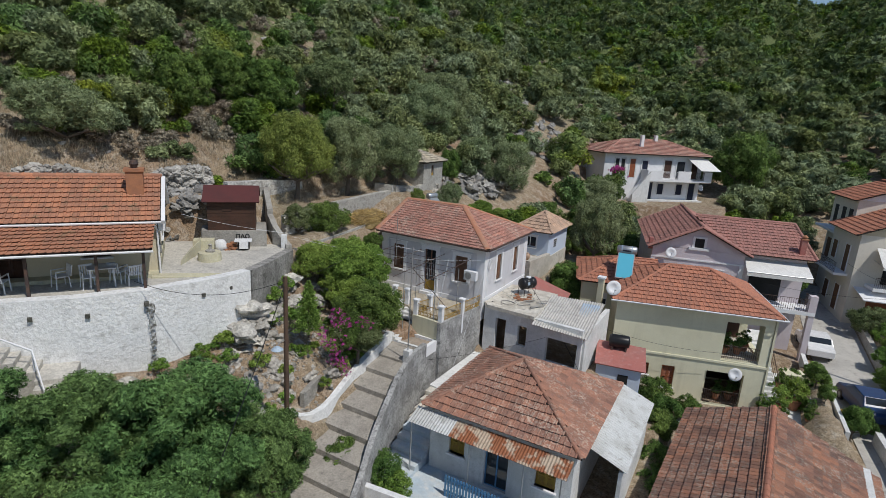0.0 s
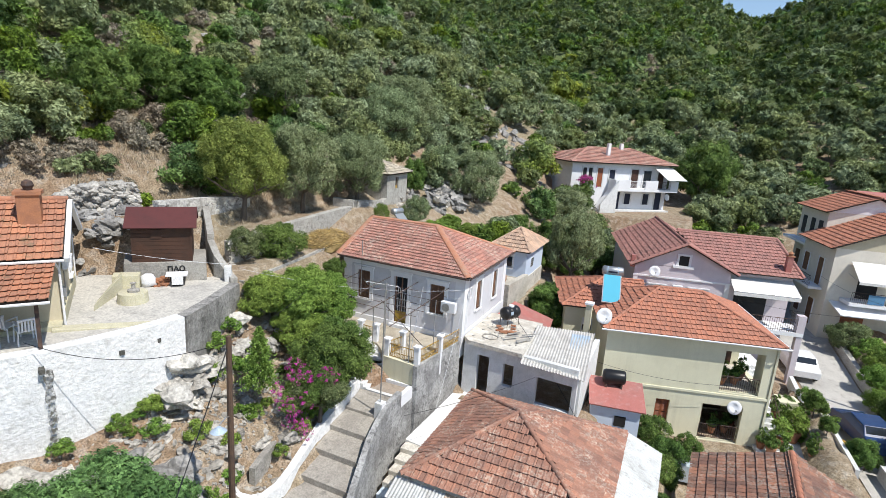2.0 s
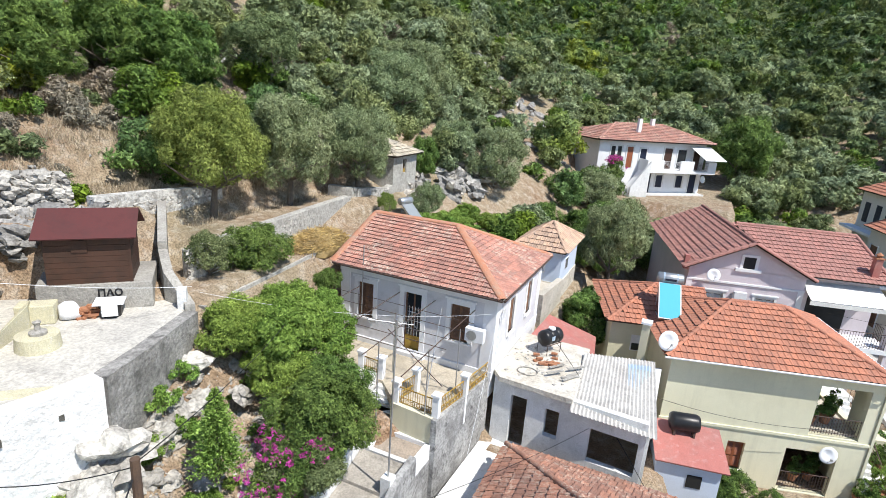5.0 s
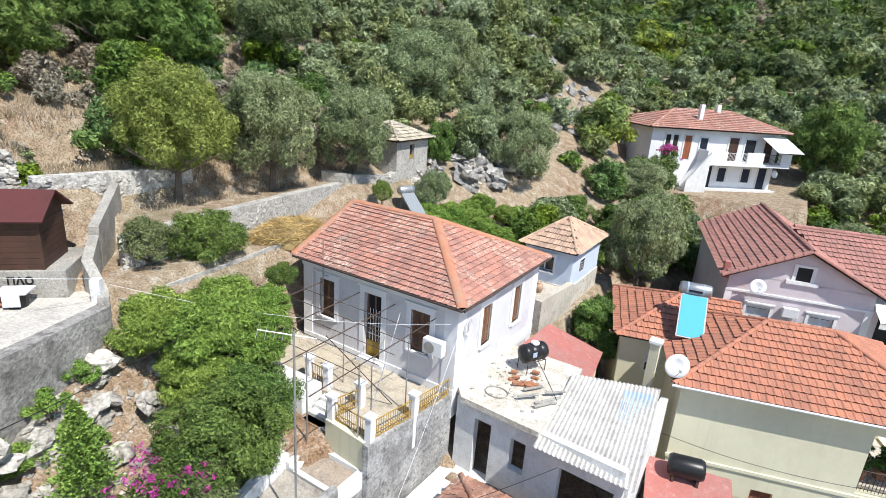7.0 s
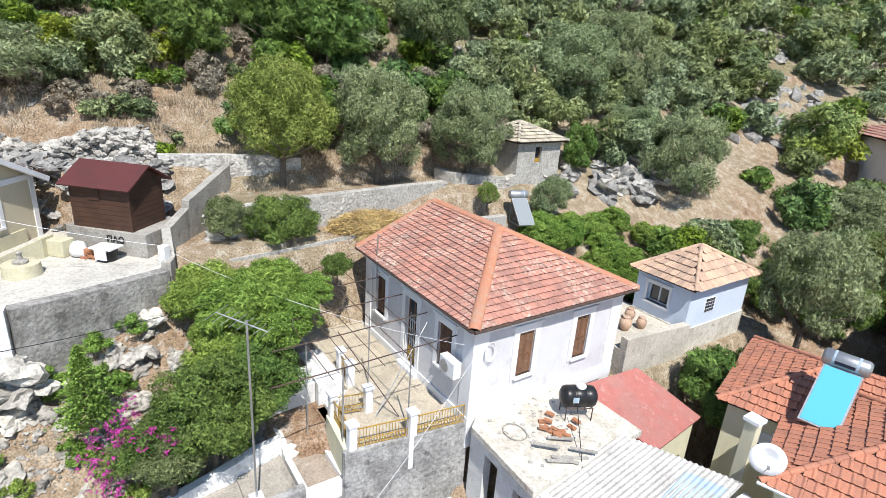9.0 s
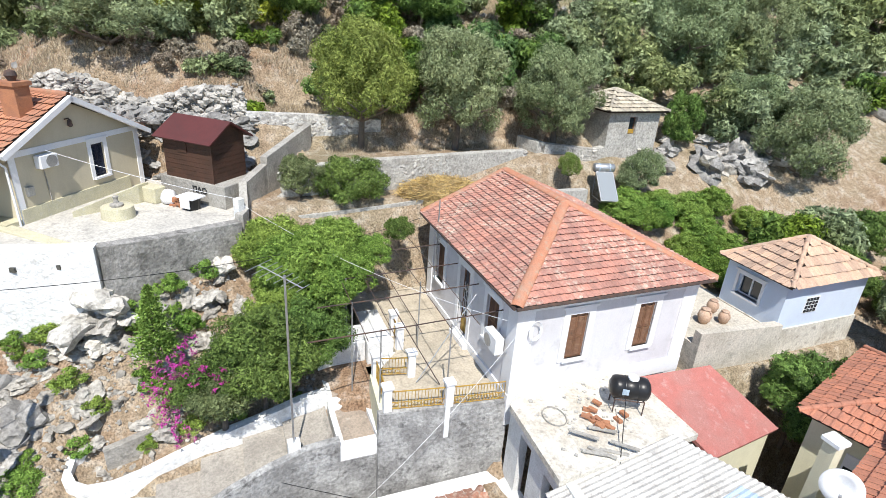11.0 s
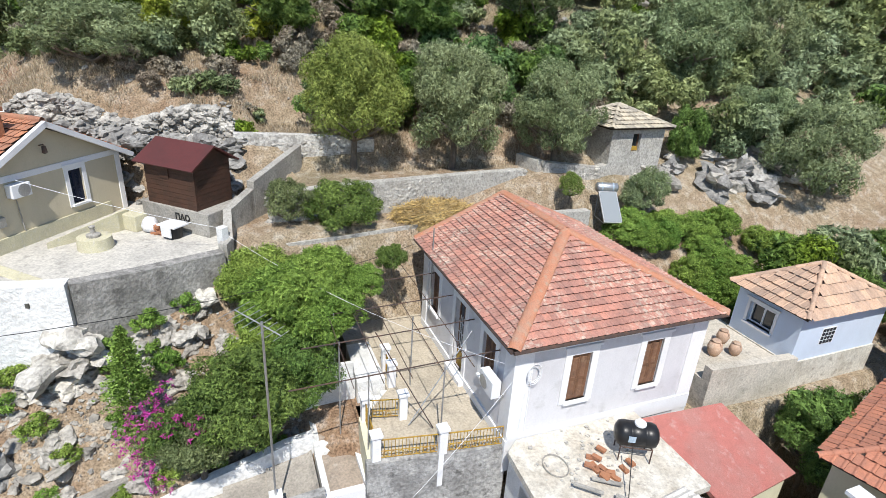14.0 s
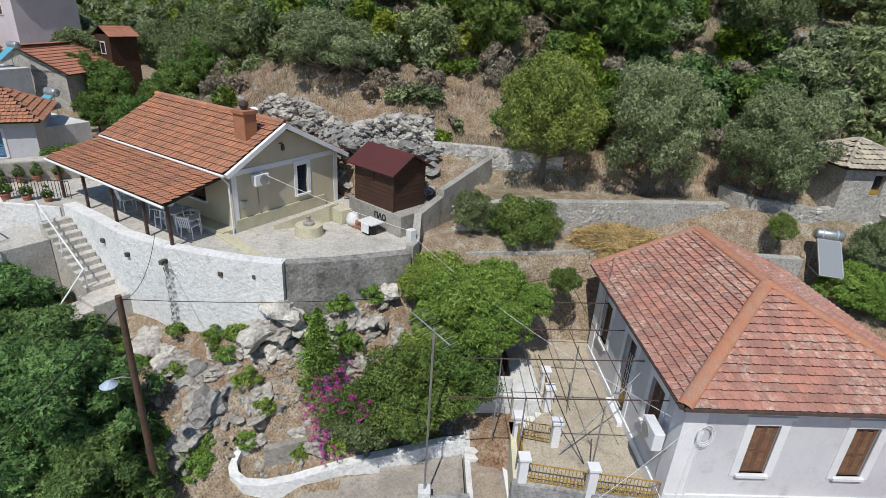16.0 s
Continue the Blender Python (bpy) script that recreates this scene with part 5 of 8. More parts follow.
brick_me = Geo().box(-0.12, 0.12, -0.06, 0.06, 0, 0.07).mesh("brick", M["terracotta"])
for i in range(18):
    ob = new("brick", brick_me)
    ob.matrix_basis = pm @ pose(1.12 + rq.uniform(-0.2, 0.25), 0.08 + rq.uniform(-0.12, 0.12), 0.075 * (i // 4), 0, rq.uniform(-6, 6), rq.uniform(-40, 40))
    tagged(ob, "old red brick stacked against the platform", "brick", "bricks by the platform")
bt = thing("bin", pm @ pose(1.75, 0.1, 0.0), "black bin draped with a white cloth", "bin")
part("tub", Geo().lathe([(0.24, 0), (0.3, 0.42)], n=16), M["black"], bt)
part("cloth", Geo().box(-0.42, 0.35, -0.3, 0.3, 0.42, 0.46).box(-0.2, 0.2, -0.33, -0.29, 0.1, 0.44), M["cloth"], bt)
tagged(part("terrace_kerb", Geo().prism([(-19.75, 12.2), (-19.45, 12.0), (-17.75, 13.9), (-17.95, 14.2)], 13.05, [13.22, 13.2, 13.11, 13.13]), M["yellow"], bevel=0.03), "faded yellow sloping kerb", "kerb", kind="structure")
tagged(part("yard_ramp", Geo().prism([(-20.6, 14.2), (-20.2, 13.8), (-21.3, 15.6), (-21.7, 15.9)], 13.05, [13.3, 13.3, 13.75, 13.75]), M["yellow"], bevel=0.02), "yellow wedge wall beside the house", "wall", kind="structure")
tagged(part("gate_post", Geo().box(-0.13, 0.13, -0.13, 0.13, 12.2, 13.75, pose(-19.3, 18.75, 0, 0, 0, 40)), M["white"], bevel=0.02), "whitewashed square gate post", "post")

# the plastic furniture under the porch
def chair_proto():
    c = thing("plastic_chair", pose(0, 0, -500), "white plastic garden chair under the porch", "chair", "chairs under the porch")
    part("seat", Geo().box(-0.22, 0.22, -0.22, 0.22, 0.40, 0.44), M["whiteplastic"], c, bevel=0.015)
    back = part("backrest", Geo().box(-0.22, 0.22, 0.195, 0.235, 0.78, 0.85, pose(0, 0, 0, -8)), M["whiteplastic"], c, bevel=0.01)
    for i in range(6):
        x = -0.19 + i * 0.076
        part("slat", Geo().box(x - 0.02, x + 0.02, 0.2, 0.225, 0.44, 0.78, pose(0, 0, 0, -8)), M["whiteplastic"], back)
    for x in (-0.2, 0.2):
        part("armrest", Geo().box(x - 0.03, x + 0.03, -0.2, 0.24, 0.62, 0.645), M["whiteplastic"], c, bevel=0.008)
        for y in (-0.19, 0.2):
            part("leg", Geo().rod((x * 1.15, y * 1.15, 0), (x, y, 0.63 if y < 0 else 0.42), 0.022, 0.018, 6), M["whiteplastic"], c)
    return c


cp = chair_proto()
Yf = pose(-19.85, 12.6, 0, 0, 0, 54.3) @ pose(-7.4, 0, 0)
for i, (x, y, r) in enumerate(((6.6, -1.2, 200), (6.1, -0.75, 150), (5.2, -1.3, 20), (4.3, -1.0, -60), (2.6, -1.2, 170), (1.6, -0.9, 30))):
    m = Yf @ pose(x, y, TERRACE_Z, 0, 0, r)
    if i == 0:
        cp.matrix_basis = m
    else:
        copy_thing(cp, m)
tb = thing("garden_table", Yf @ pose(5.6, -1.1, TERRACE_Z, 0, 0, 10), "white plastic table under the porch", "table")
part("tabletop", Geo().box(-0.45, 0.45, -0.4, 0.4, 0.70, 0.735), M["whiteplastic"], tb, bevel=0.01)
for x in (-0.38, 0.38):
    for y in (-0.33, 0.33):
        part("leg", Geo().rod((x, y, 0), (x * 0.95, y * 0.95, 0.7), 0.025, 0.03, 8), M["whiteplastic"], tb)

# concrete steps down beside the limewashed wall, with a white pipe handrail
St = thing("outdoor_stairs", pose(-21.55, 6.0, 0, 0, 0, 54), "concrete steps with white pipe handrail beside the limewashed wall", "stairs")
for i in range(10):
    part("step", Geo().box(0.28 * i, 0.32 + i * 0.28, -1.2, -0.24, 9.0, 12.85 - i * 0.19), M["terrace"], St, bevel=0.02)
part("landing", Geo().box(-1.3, 0.75, -2.7, -1.22, 9.0, 12.4), M["terrace"], St, bevel=0.02)
part("landing_wall", Geo().box(-1.35, 0.8, -2.9, -2.72, 9.0, 12.45), M["limewall"], St)
part("landing", Geo().box(2.82, 3.9, -1.5, -0.24, 8.6, 10.95), M["terrace"], St, bevel=0.02)
hr = Geo()
hr.path([(-1.2, -2.6, 12.4), (-1.2, -2.6, 13.2), (-0.1, -2.6, 13.2), (-0.1, -2.6, 12.4)], 0.03).path([(0.1, -1.15, 12.8), (0.1, -1.15, 13.65), (1.4, -1.15, 12.75), (2.8, -1.15, 11.85), (2.8, -1.15, 11.0)], 0.03).path([(1.4, -1.15, 12.75), (1.4, -1.15, 11.9)], 0.025).path([(2.8, -1.15, 11.85), (3.3, -2.4, 10.9), (3.5, -3.4, 10.3)], 0.025)
part("handrail", hr, M["trimwhite"], St)
# lower flight turning away from the wall
for i in range(7):
    part("step", Geo().box(2.85 + 0.06 * i, 3.9 + 0.06 * i, -1.86 - i * 0.3, -1.5 - i * 0.3, 8.2, 10.8 - i * 0.17), M["terrace"], St, bevel=0.02)

# white outbuilding with slab and corrugated roofs, and the red lean-to
H_ = thing("outbuilding", pose(0, 0, 0), "whitewashed outbuilding with cracked flat roof", "outbuilding")
part("wall", wall_geo(Geo(), pose(-11.2, 25.2, 0, 0, 0, -3), 5.4, 7.4, 10.1, 0.25, [(0.7, 1.3, 7.5, 9.6), (2.0, 2.5, 8.4, 9.5), (3.6, 5.2, 8.0, 9.3)]), M["white"], H_)
part("wall", Geo().box(-5.95, -5.7, 25.2, 30.2, 7.4, 9.7), M["white"], H_)
part("flat_roof", Geo().prism([(-10.98, 25.0), (-8.3, 24.85), (-8.5, 29.2), (-11.3, 29.2), (-11.3, 25.4)], 10.08, 10.26), M["dirtywhite"], H_)
part("corrugated_roof", corrugated(Geo(), (-8.6, 28.4, 10.4), (-6.0, 30.2, 9.95), (-5.5, 24.7, 9.8), (-8.3, 24.5, 10.0)), M["asbestos"], H_)
part("blue_sheet", corrugated(Geo(), (-6.95, 29.0, 10.125), (-6.1, 29.6, 9.98), (-5.75, 25.6, 9.72), (-6.5, 25.6, 9.80)), M["bluesheet"], H_, "pale blue translucent roofing sheet")
R_ = thing("lean_to", pose(0, 0, 0), "lean-to with red painted roof against the house", "lean-to")
part("roof", Geo().slab([(-11.05, 29.2, 10.2), (-8.35, 29.9, 9.35), (-8.75, 32.9, 9.25), (-10.95, 32.2, 10.12)], 0.12), M["redpaint"], R_)
part("wall", Geo().prism([(-8.55, 29.9), (-8.45, 29.9), (-8.85, 32.7), (-8.95, 32.7)], 7.0, 9.15), M["cream"], R_)



# ---- veranda and pergola of the main house ----
V_ = thing("veranda", pose(0, 0, 0), "raised concrete veranda with ochre iron railings and white pillars", "veranda")
part("floor", Geo().prism([(-19.2, 25.3), (-19.2, 22.9), (-14.6, 22.9), (-13.6, 21.95), (-11.98, 21.75), (-11.52, 25.3)], 9.2, 10.0), M["yard"], V_)
part("retaining_face", Geo().prism([(-12.05, 21.6), (-11.85, 21.6), (-11.4, 25.22), (-11.6, 25.22)], 6.2, 10.05), M["stained"], V_, "dark stained retaining wall")
part("alley_face", Geo().box(-12.18, -12.0, 20.3, 21.65, 5.3, 8.6), M["stained"], V_)
part("front_face", Geo().prism([(-13.62, 21.8), (-12.05, 21.65), (-12.05, 21.85), (-13.62, 22.0)], 8.6, 10.05), M["cream"], V_, "cream front wall")


def pillar(x, y, z0=9.0, z1=10.78):
    p = part("pillar", Geo().box(x - 0.11, x + 0.11, y - 0.11, y + 0.11, z0, z1), M["trimwhite"], V_, bevel=0.01)
    part("cap", Geo().box(x - 0.15, x + 0.15, y - 0.15, y + 0.15, z1, z1 + 0.08), M["trimwhite"], p, bevel=0.01)


PIL = [(-13.5, 21.95), (-12.0, 21.85), (-11.72, 23.5), (-13.3, 22.95), (-14.75, 23.05), (-15.6, 23.1)]
for x, y in PIL:
    pillar(x, y)


RING = Geo().path([(0.07 * math.cos(0.7854 * k), 0, 0.07 * math.sin(0.7854 * k)) for k in range(9)], 0.01, 5).mesh("ring", M["ochre"])


def railing(a, b, z=10.08, h=0.55):
    a, b = Vector((*a, z)), Vector((*b, z))
    ob = rail(V_, a, b, h, max(3, int((b - a).length / 0.085)), M["ochre"], False, 0.009)
    tagged(ob, "ochre wrought-iron railing")
    for k in (0.0, 0.2):
        part("bottom_rail", Geo().path([a + Vector((0, 0, k)), b + Vector((0, 0, k))], 0.014), M["ochre"], ob)
    s = (b - a).normalized()
    for i in range(int((b - a).length / 0.2)):
        o = new("ring", RING)
        o.parent = ob
        p = a + s * (0.12 + 0.2 * i)
        o.matrix_basis = pose(p.x, p.y, p.z + 0.1, 0, 0, math.degrees(math.atan2(s.y, s.x)))


railing((-13.39, 21.94), (-12.11, 21.86))
railing((-11.97, 21.97), (-11.74, 23.39))
railing((-11.7, 23.62), (-11.5, 25.1))
railing((-13.5, 22.07), (-13.32, 22.84))
railing((-14.86, 23.05), (-15.48, 23.09))
# landings and steps up from the alley
part("landing", Geo().box(-13.65, -12.2, 20.76, 21.64, 8.3, 8.96), M["brownpave"], V_, "brown cement landing", bevel=0.015)
part("landing_edge", Geo().box(-12.2, -12.02, 20.3, 21.6, 8.6, 9.12).box(-13.65, -12.2, 21.64, 21.8, 8.5, 9.1), M["trimwhite"], V_)
part("landing_edge", Geo().box(-13.65, -12.2, 20.6, 20.76, 8.4, 9.0), M["white"], V_)
for i in range(2):
    part("step", Geo().box(-13.82 - 0.17 * i, -13.65 - 0.17 * i, 20.6, 21.8, 8.3, 9.07 + 0.12 * i), M["white"], V_, bevel=0.015)
part("landing", Geo().box(-15.1, -13.99, 20.76, 21.8, 8.4, 9.26), M["brownpave"], V_, "brown cement landing", bevel=0.015)
part("landing_edge", Geo().box(-15.1, -13.99, 20.6, 20.76, 8.4, 9.32).box(-15.1, -13.65, 21.8, 21.95, 8.4, 9.42), M["white"], V_)
part("back_wall", Geo().box(-15.34, -15.1, 20.55, 22.04, 8.5, 10.2).box(-15.42, -15.3, 20.55, 22.04, 10.2, 10.66), M["white"], V_, "whitewashed wall behind the landing", bevel=0.015)
for i in range(4):
    part("step", Geo().box(-14.75, -13.66, 21.95 + 0.25 * i, 22.25 + 0.25 * i, 8.6, 9.5 + 0.13 * i), M["white"], V_, bevel=0.015)
part("parapet", Geo().prism([(-16.9, 22.15), (-14.85, 22.05), (-14.85, 22.9), (-16.9, 22.9)], 8.8, 10.25), M["white"], V_, "whitewashed solid parapet", bevel=0.02)
part("garden_wall", Geo().box(-19.2, -16.9, 22.2, 22.9, 8.8, 10.1), M["concrete"], V_)

P_ = thing("pergola", pose(0, 0, 0), "rusty iron pipe pergola over the veranda", "pergola")
for i, x in enumerate((-12.3, -13.9, -15.4, -17.0)):
    part("crossbar", Geo().path([(x, 19.9 + 0.5 * i, 12.32), (x, 22.5, 12.36), (x + 0.1, 25.2, 12.5)], 0.018), M["iron"], P_)
for i, y in enumerate((21.3, 22.0, 22.7, 23.5, 24.3)):
    part("pipe", Geo().path([(-18.6, y, 12.38), (-15.0, y + 0.03, 12.36), (-11.9, y, 12.36)], 0.011), M["iron"], P_)
for x, y, z in ((-12.35, 21.75, 9.9), (-13.9, 21.35, 9.0), (-15.4, 21.5, 9.3), (-14.6, 23.6, 10.0), (-12.1, 23.6, 10.0)):
    part("post", Geo().path([(x, y, z), (x, y, 12.36)], 0.022), M["steel"], P_)
part("brace", Geo().path([(-14.2, 22.4, 12.3), (-12.6, 23.6, 10.05)], 0.016), M["iron"], P_)
part("brace", Geo().path([(-13.4, 24.9, 12.4), (-12.9, 23.0, 10.05)], 0.016), M["steel"], P_)

# wall-hung things on the main house
ac2 = thing("air_conditioner", pose(-12.0, 24.85, 11.45), "white air conditioner hung on the facade", "air conditioner")
part("body", Geo().box(-0.36, 0.36, -0.14, 0.12, 0, 0.5), M["whiteplastic"], ac2, bevel=0.02)
f = part("fan_grille", Geo().lathe([(0.19, 0), (0.19, 0.015), (0.03, 0.018)], n=22), M["steel"], ac2)
f.matrix_local = pose(-0.1, -0.145, 0.25, 90, 0, 0)
for x in (-0.28, 0.28):
    part("bracket", Geo().box(x - 0.02, x + 0.02, -0.12, 0.27, -0.05, 0.0), M["steel"], ac2)
an = thing("tv_antenna", pose(-12.3, 19.45, 0), "tall television antenna on a thin pole", "antenna")
part("mast", Geo().path([(0, 0, 9.2), (0.02, 0, 14.2)], 0.028), M["steel"], an)
part("boom", Geo().path([(-0.55, -0.5, 14.25), (0.35, 0.35, 14.0)], 0.014), M["steel"], an)
for i in range(8):
    t = i / 7
    c = Vector((-0.55, -0.5, 14.25)).lerp(Vector((0.35, 0.35, 14.0)), t)
    q = Vector((0.32, -0.32, 0.02)) * (1 - 0.45 * t)
    part("element", Geo().path([c - q, c + q], 0.007, 5), M["steel"], an)
part("base_block", Geo().box(-0.16, 0.16, -0.16, 0.16, 8.7, 9.35), M["white"], an)
mp = thing("roof_mast", pose(-16.9, 25.0, 0), "thin steel mast fixed at the eave", "mast")
part("pole", Geo().path([(0, 0, 11.3), (0.02, 0, 14.1)], 0.022), M["steel"], mp)
part("arm", Geo().path([(0, 0, 12.75), (0.32, -0.05, 12.8)], 0.018).path([(0, 0, 12.75), (0, 0.25, 12.8)], 0.018), M["steel"], mp)
tagged(part("drain_pipe", Geo().path([(-11.36, 25.55, 12.4), (-11.36, 25.5, 11.6), (-11.36, 25.45, 10.3)], 0.025).path([(-11.36, 25.62, 12.3), (-11.36, 25.62, 10.3)], 0.02), M["whiteplastic"]), "pair of thin white pipes down the wall", "pipe")
ob = part("cable_coil", Geo(), M["black"])
cg = Geo()
for k in range(3):
    for i in range(14):
        a, b = 2 * math.pi * i / 14, 2 * math.pi * (i + 1) / 14
        r = 0.16 + 0.02 * k
        cg.path([(0.02 * k, r * math.cos(a), 1.5 * r * math.sin(a)), (0.02 * k, r * math.cos(b), 1.5 * r * math.sin(b))], 0.01, 5)
ob.data = cg.mesh("cable_coil", M["whiteplastic"])
ob.matrix_basis = pose(-11.3, 25.65, 12.3)
tagged(ob, "coil of pale cable on the wall", "cable")


# ---- flat-roofed outbuilding things ----
tk = thing("water_tank", pose(-9.95, 28.0, 10.26, 0, 0, 62) @ Matrix.Scale(0.86, 4), "black plastic water tank lying on a steel stand", "water tank")
g = Geo().lathe([(0.0, -0.62), (0.22, -0.6), (0.34, -0.52), (0.37, -0.42), (0.37, -0.22), (0.355, -0.2), (0.37, -0.18), (0.37, 0.18), (0.355, 0.2), (0.37, 0.22), (0.37, 0.42), (0.34, 0.52), (0.22, 0.6), (0.0, 0.62)], n=26)
tb_ = part("barrel", g, M["black"], tk, smooth=True)
tb_.matrix_local = pose(0, 0, 0.78, 0, 90, 0)
part("lid", Geo().lathe([(0.17, 0), (0.17, 0.06), (0.14, 0.09), (0.0, 0.09)], (0.05, 0, 1.13), 18), M["whiteplastic"], tk, "pale screw lid")
part("label_plate", Geo().box(-0.3, -0.1, -0.375, -0.36, 0.75, 0.95), M["bluesheet"], tk)
for x in (-0.45, 0.45):
    for y in (-0.3, 0.3):
        part("leg", Geo().path([(x, y, 0), (x, y, 0.5)], 0.02), M["iron"], tk)
    part("cradle", Geo().path([(x, -0.3, 0.5), (x, 0, 0.38), (x, 0.3, 0.5)], 0.02), M["iron"], tk)
part("rail", Geo().path([(-0.45, -0.3, 0.5), (0.45, -0.3, 0.5)], 0.02).path([(-0.45, 0.3, 0.5), (0.45, 0.3, 0.5)], 0.02), M["iron"], tk)
rb_ = random.Random(8)
bm_ = Geo().box(-0.12, 0.12, -0.06, 0.06, 0, 0.07).mesh("brick", M["terracotta"])
for i in range(13):
    o = new("brick", bm_)
    o.matrix_basis = pose(-9.75 + rb_.gauss(0, 0.28), 26.9 + rb_.gauss(0, 0.32), 10.265 + 0.07 * (i % 3 == 0), 0, 0, rb_.uniform(0, 60) if i < 14 else rb_.uniform(0, 180))
    tagged(o, "loose red brick on the flat roof", "brick", "bricks on the flat roof")
for i in range(6):
    o = part("board", Geo().box(-0.35, 0.35, -0.05, 0.05, 0, 0.03), M["concrete"])
    o.matrix_basis = pose(-9.0 + rb_.uniform(-0.4, 0.4), 26.6 + rb_.uniform(-0.6, 0.5), 10.265 + 0.03 * i, 0, 0, rb_.uniform(20, 70))
    tagged(o, "weathered loose board on the flat roof", "board", "boards on the flat roof")
hz = Geo()
hz.path([((0.36 + 0.0006 * i) * math.cos(0.2856 * i), 0.3 * math.sin(0.2856 * i), 0.02 + 0.0007 * i) for i in range(34)], 0.016, 5)
o = part("hose", hz, M["concrete"])
o.matrix_basis = pose(-10.2, 25.9, 10.26)
tagged(o, "coiled pale hose on the flat roof", "hose")

spread = Geo()
for i in range(90):
    x, y, q = -10.2 + rb_.gauss(0, 0.75), 26.9 + rb_.gauss(0, 0.9), rb_.uniform(0.015, 0.05)
    if -11.3 < x < -8.6 and 25.2 < y < 29.0:
        spread.box(-q, q, -q * rb_.uniform(0.4, 1), q, 0, q * 0.8, pose(x, y, 10.262, 0, 0, rb_.uniform(0, 90)))
tagged(part("rubble", spread, M["mortar"]), "crumbs of mortar and rubble on the flat roof", "rubble", kind="stuff")

# white yard in front of it
tagged(part("yard_floor", Geo().prism([(-11.7, 20.6), (-9.9, 20.6), (-9.9, 24.4), (-5.4, 24.4), (-5.4, 25.4), (-11.4, 25.4)], 5.2, [7.3, 7.1, 7.45, 7.45, 7.45, 7.55]), M["white"]), "whitewashed paved yard", "yard", kind="structure")
tagged(part("blue_yard", Geo().prism([(-11.6, 14.7), (-2.0, 15.2), (-2.2, 17.9), (-9.6, 17.9), (-9.8, 18.1), (-11.7, 18.1)], 5.0, 5.5), M["bluetile"]), "pale blue and white paved yard", "yard", kind="structure")
tagged(part("yard_wall", Geo().prism([(-10.6, 13.6), (-3.0, 14.9), (-3.0, 15.15), (-10.6, 13.85)], 4.6, [6.75, 6.3, 6.3, 6.75]), M["white"], bevel=0.02), "low whitewashed yard wall", "wall", kind="structure")

ys = thing("yard_steps", pose(0, 0, 0), "broad white and pale blue painted steps beside the house", "steps", kind="structure")
for i in range(9):
    y1 = 20.62 - 0.5 * i
    part("step", Geo().prism([(-11.68 + 0.03 * i, y1 - 0.5), (-9.92, y1 - 0.5), (-9.92, y1), (-11.68 + 0.03 * i, y1)], 4.9, 7.2 - 0.19 * i), M["bluetile"] if i > 3 else M["dirtywhite"], ys, bevel=0.02)

# metal canopy, side lean-to and fence of the brown-roofed house
cn = thing("metal_canopy", pose(-0.33, -0.3, 0.14), "rusty corrugated canopy on thin posts", "canopy")
x = -9.95
for i in range(7):
    a = x + i * 0.93
    part("sheet", corrugated(Geo(), (a, 17.55, 8.12 - 0.004 * (i % 2)), (a + 0.97, 17.55, 8.12 - 0.004 * (i % 2)), (a + 0.97, 16.75, 7.82 - 0.004 * (i % 2)), (a, 16.75, 7.82 - 0.004 * (i % 2)), 0.12, 0.018), M["whitesheet"] if i in (0, 1) else M["rust"], cn)
for x in (-9.8, -7.2, -5.0, -3.6):
    part("post", Geo().path([(x, 16.85, 5.45), (x, 16.85, 7.8)], 0.03), M["steel"], cn)
part("beam", Geo().path([(-9.95, 16.85, 7.8), (-3.45, 16.85, 7.8)], 0.025), M["steel"], cn)
lt = thing("side_lean_to", pose(-0.33, -0.3, 0.14), "lean-to with white painted sheet roof beside the house", "lean-to")
for i in range(6):
    y = 18.7 + i * 0.98
    part("sheet", corrugated(Geo(), (-3.25, y, 8.16 - 0.004 * (i % 2)), (-3.25, y + 1.02, 8.16 - 0.004 * (i % 2)), (-1.75, y + 1.02, 7.6 - 0.004 * (i % 2)), (-1.75, y, 7.6 - 0.004 * (i % 2)), 0.16, 0.016), M["whitesheet"], lt)
part("wall", Geo().box(-2.05, -1.9, 18.8, 24.4, 4.8, 7.5), M["white"], lt)
fn = thing("yard_fence", pose(0, 0, 0), "blue painted railing fence in the yard", "fence")
for i in range(24):
    part("slat", Geo().box(-8.3 + i * 0.13, -8.23 + i * 0.13, 16.2, 16.23, 5.5, 6.45), M["bluepaint"], fn)
part("rail", Geo().box(-8.35, -5.1, 16.235, 16.275, 6.25, 6.32), M["bluepaint"], fn)
part("rail", Geo().box(-8.35, -5.1, 16.235, 16.275, 5.7, 5.77), M["bluepaint"], fn)

# red tarpaulin roofed hutch between the houses
hu = thing("hutch", pose(-4.6, 27.6, 0, 0, 0, 12), "small blue-white hutch with red roof", "hutch")
part("wall", Geo().box(-0.9, 1.3, -0.8, 0.9, 5.0, 8.0), M["blue"], hu)
part("roof", Geo().slab([(-1.0, -1.0, 8.0), (1.5, -1.0, 7.95), (1.5, 1.0, 8.45), (-1.0, 1.0, 8.5)], 0.06), M["redpaint"], hu)
# flat panel, the room's darkness is its colour
part("window", Geo().box(0.2, 0.7, -0.83, -0.79, 7.0, 7.5), M["dark"], hu)
tk2 = thing("water_tank", pose(-4.6, 28.15, 8.38, 0, 0, 15), "black plastic water tank on a red roof", "water tank")
o = part("barrel", Geo().lathe([(0.0, -0.55), (0.3, -0.5), (0.34, -0.4), (0.34, 0.4), (0.3, 0.5), (0.0, 0.55)], n=24), M["black"], tk2, smooth=True)
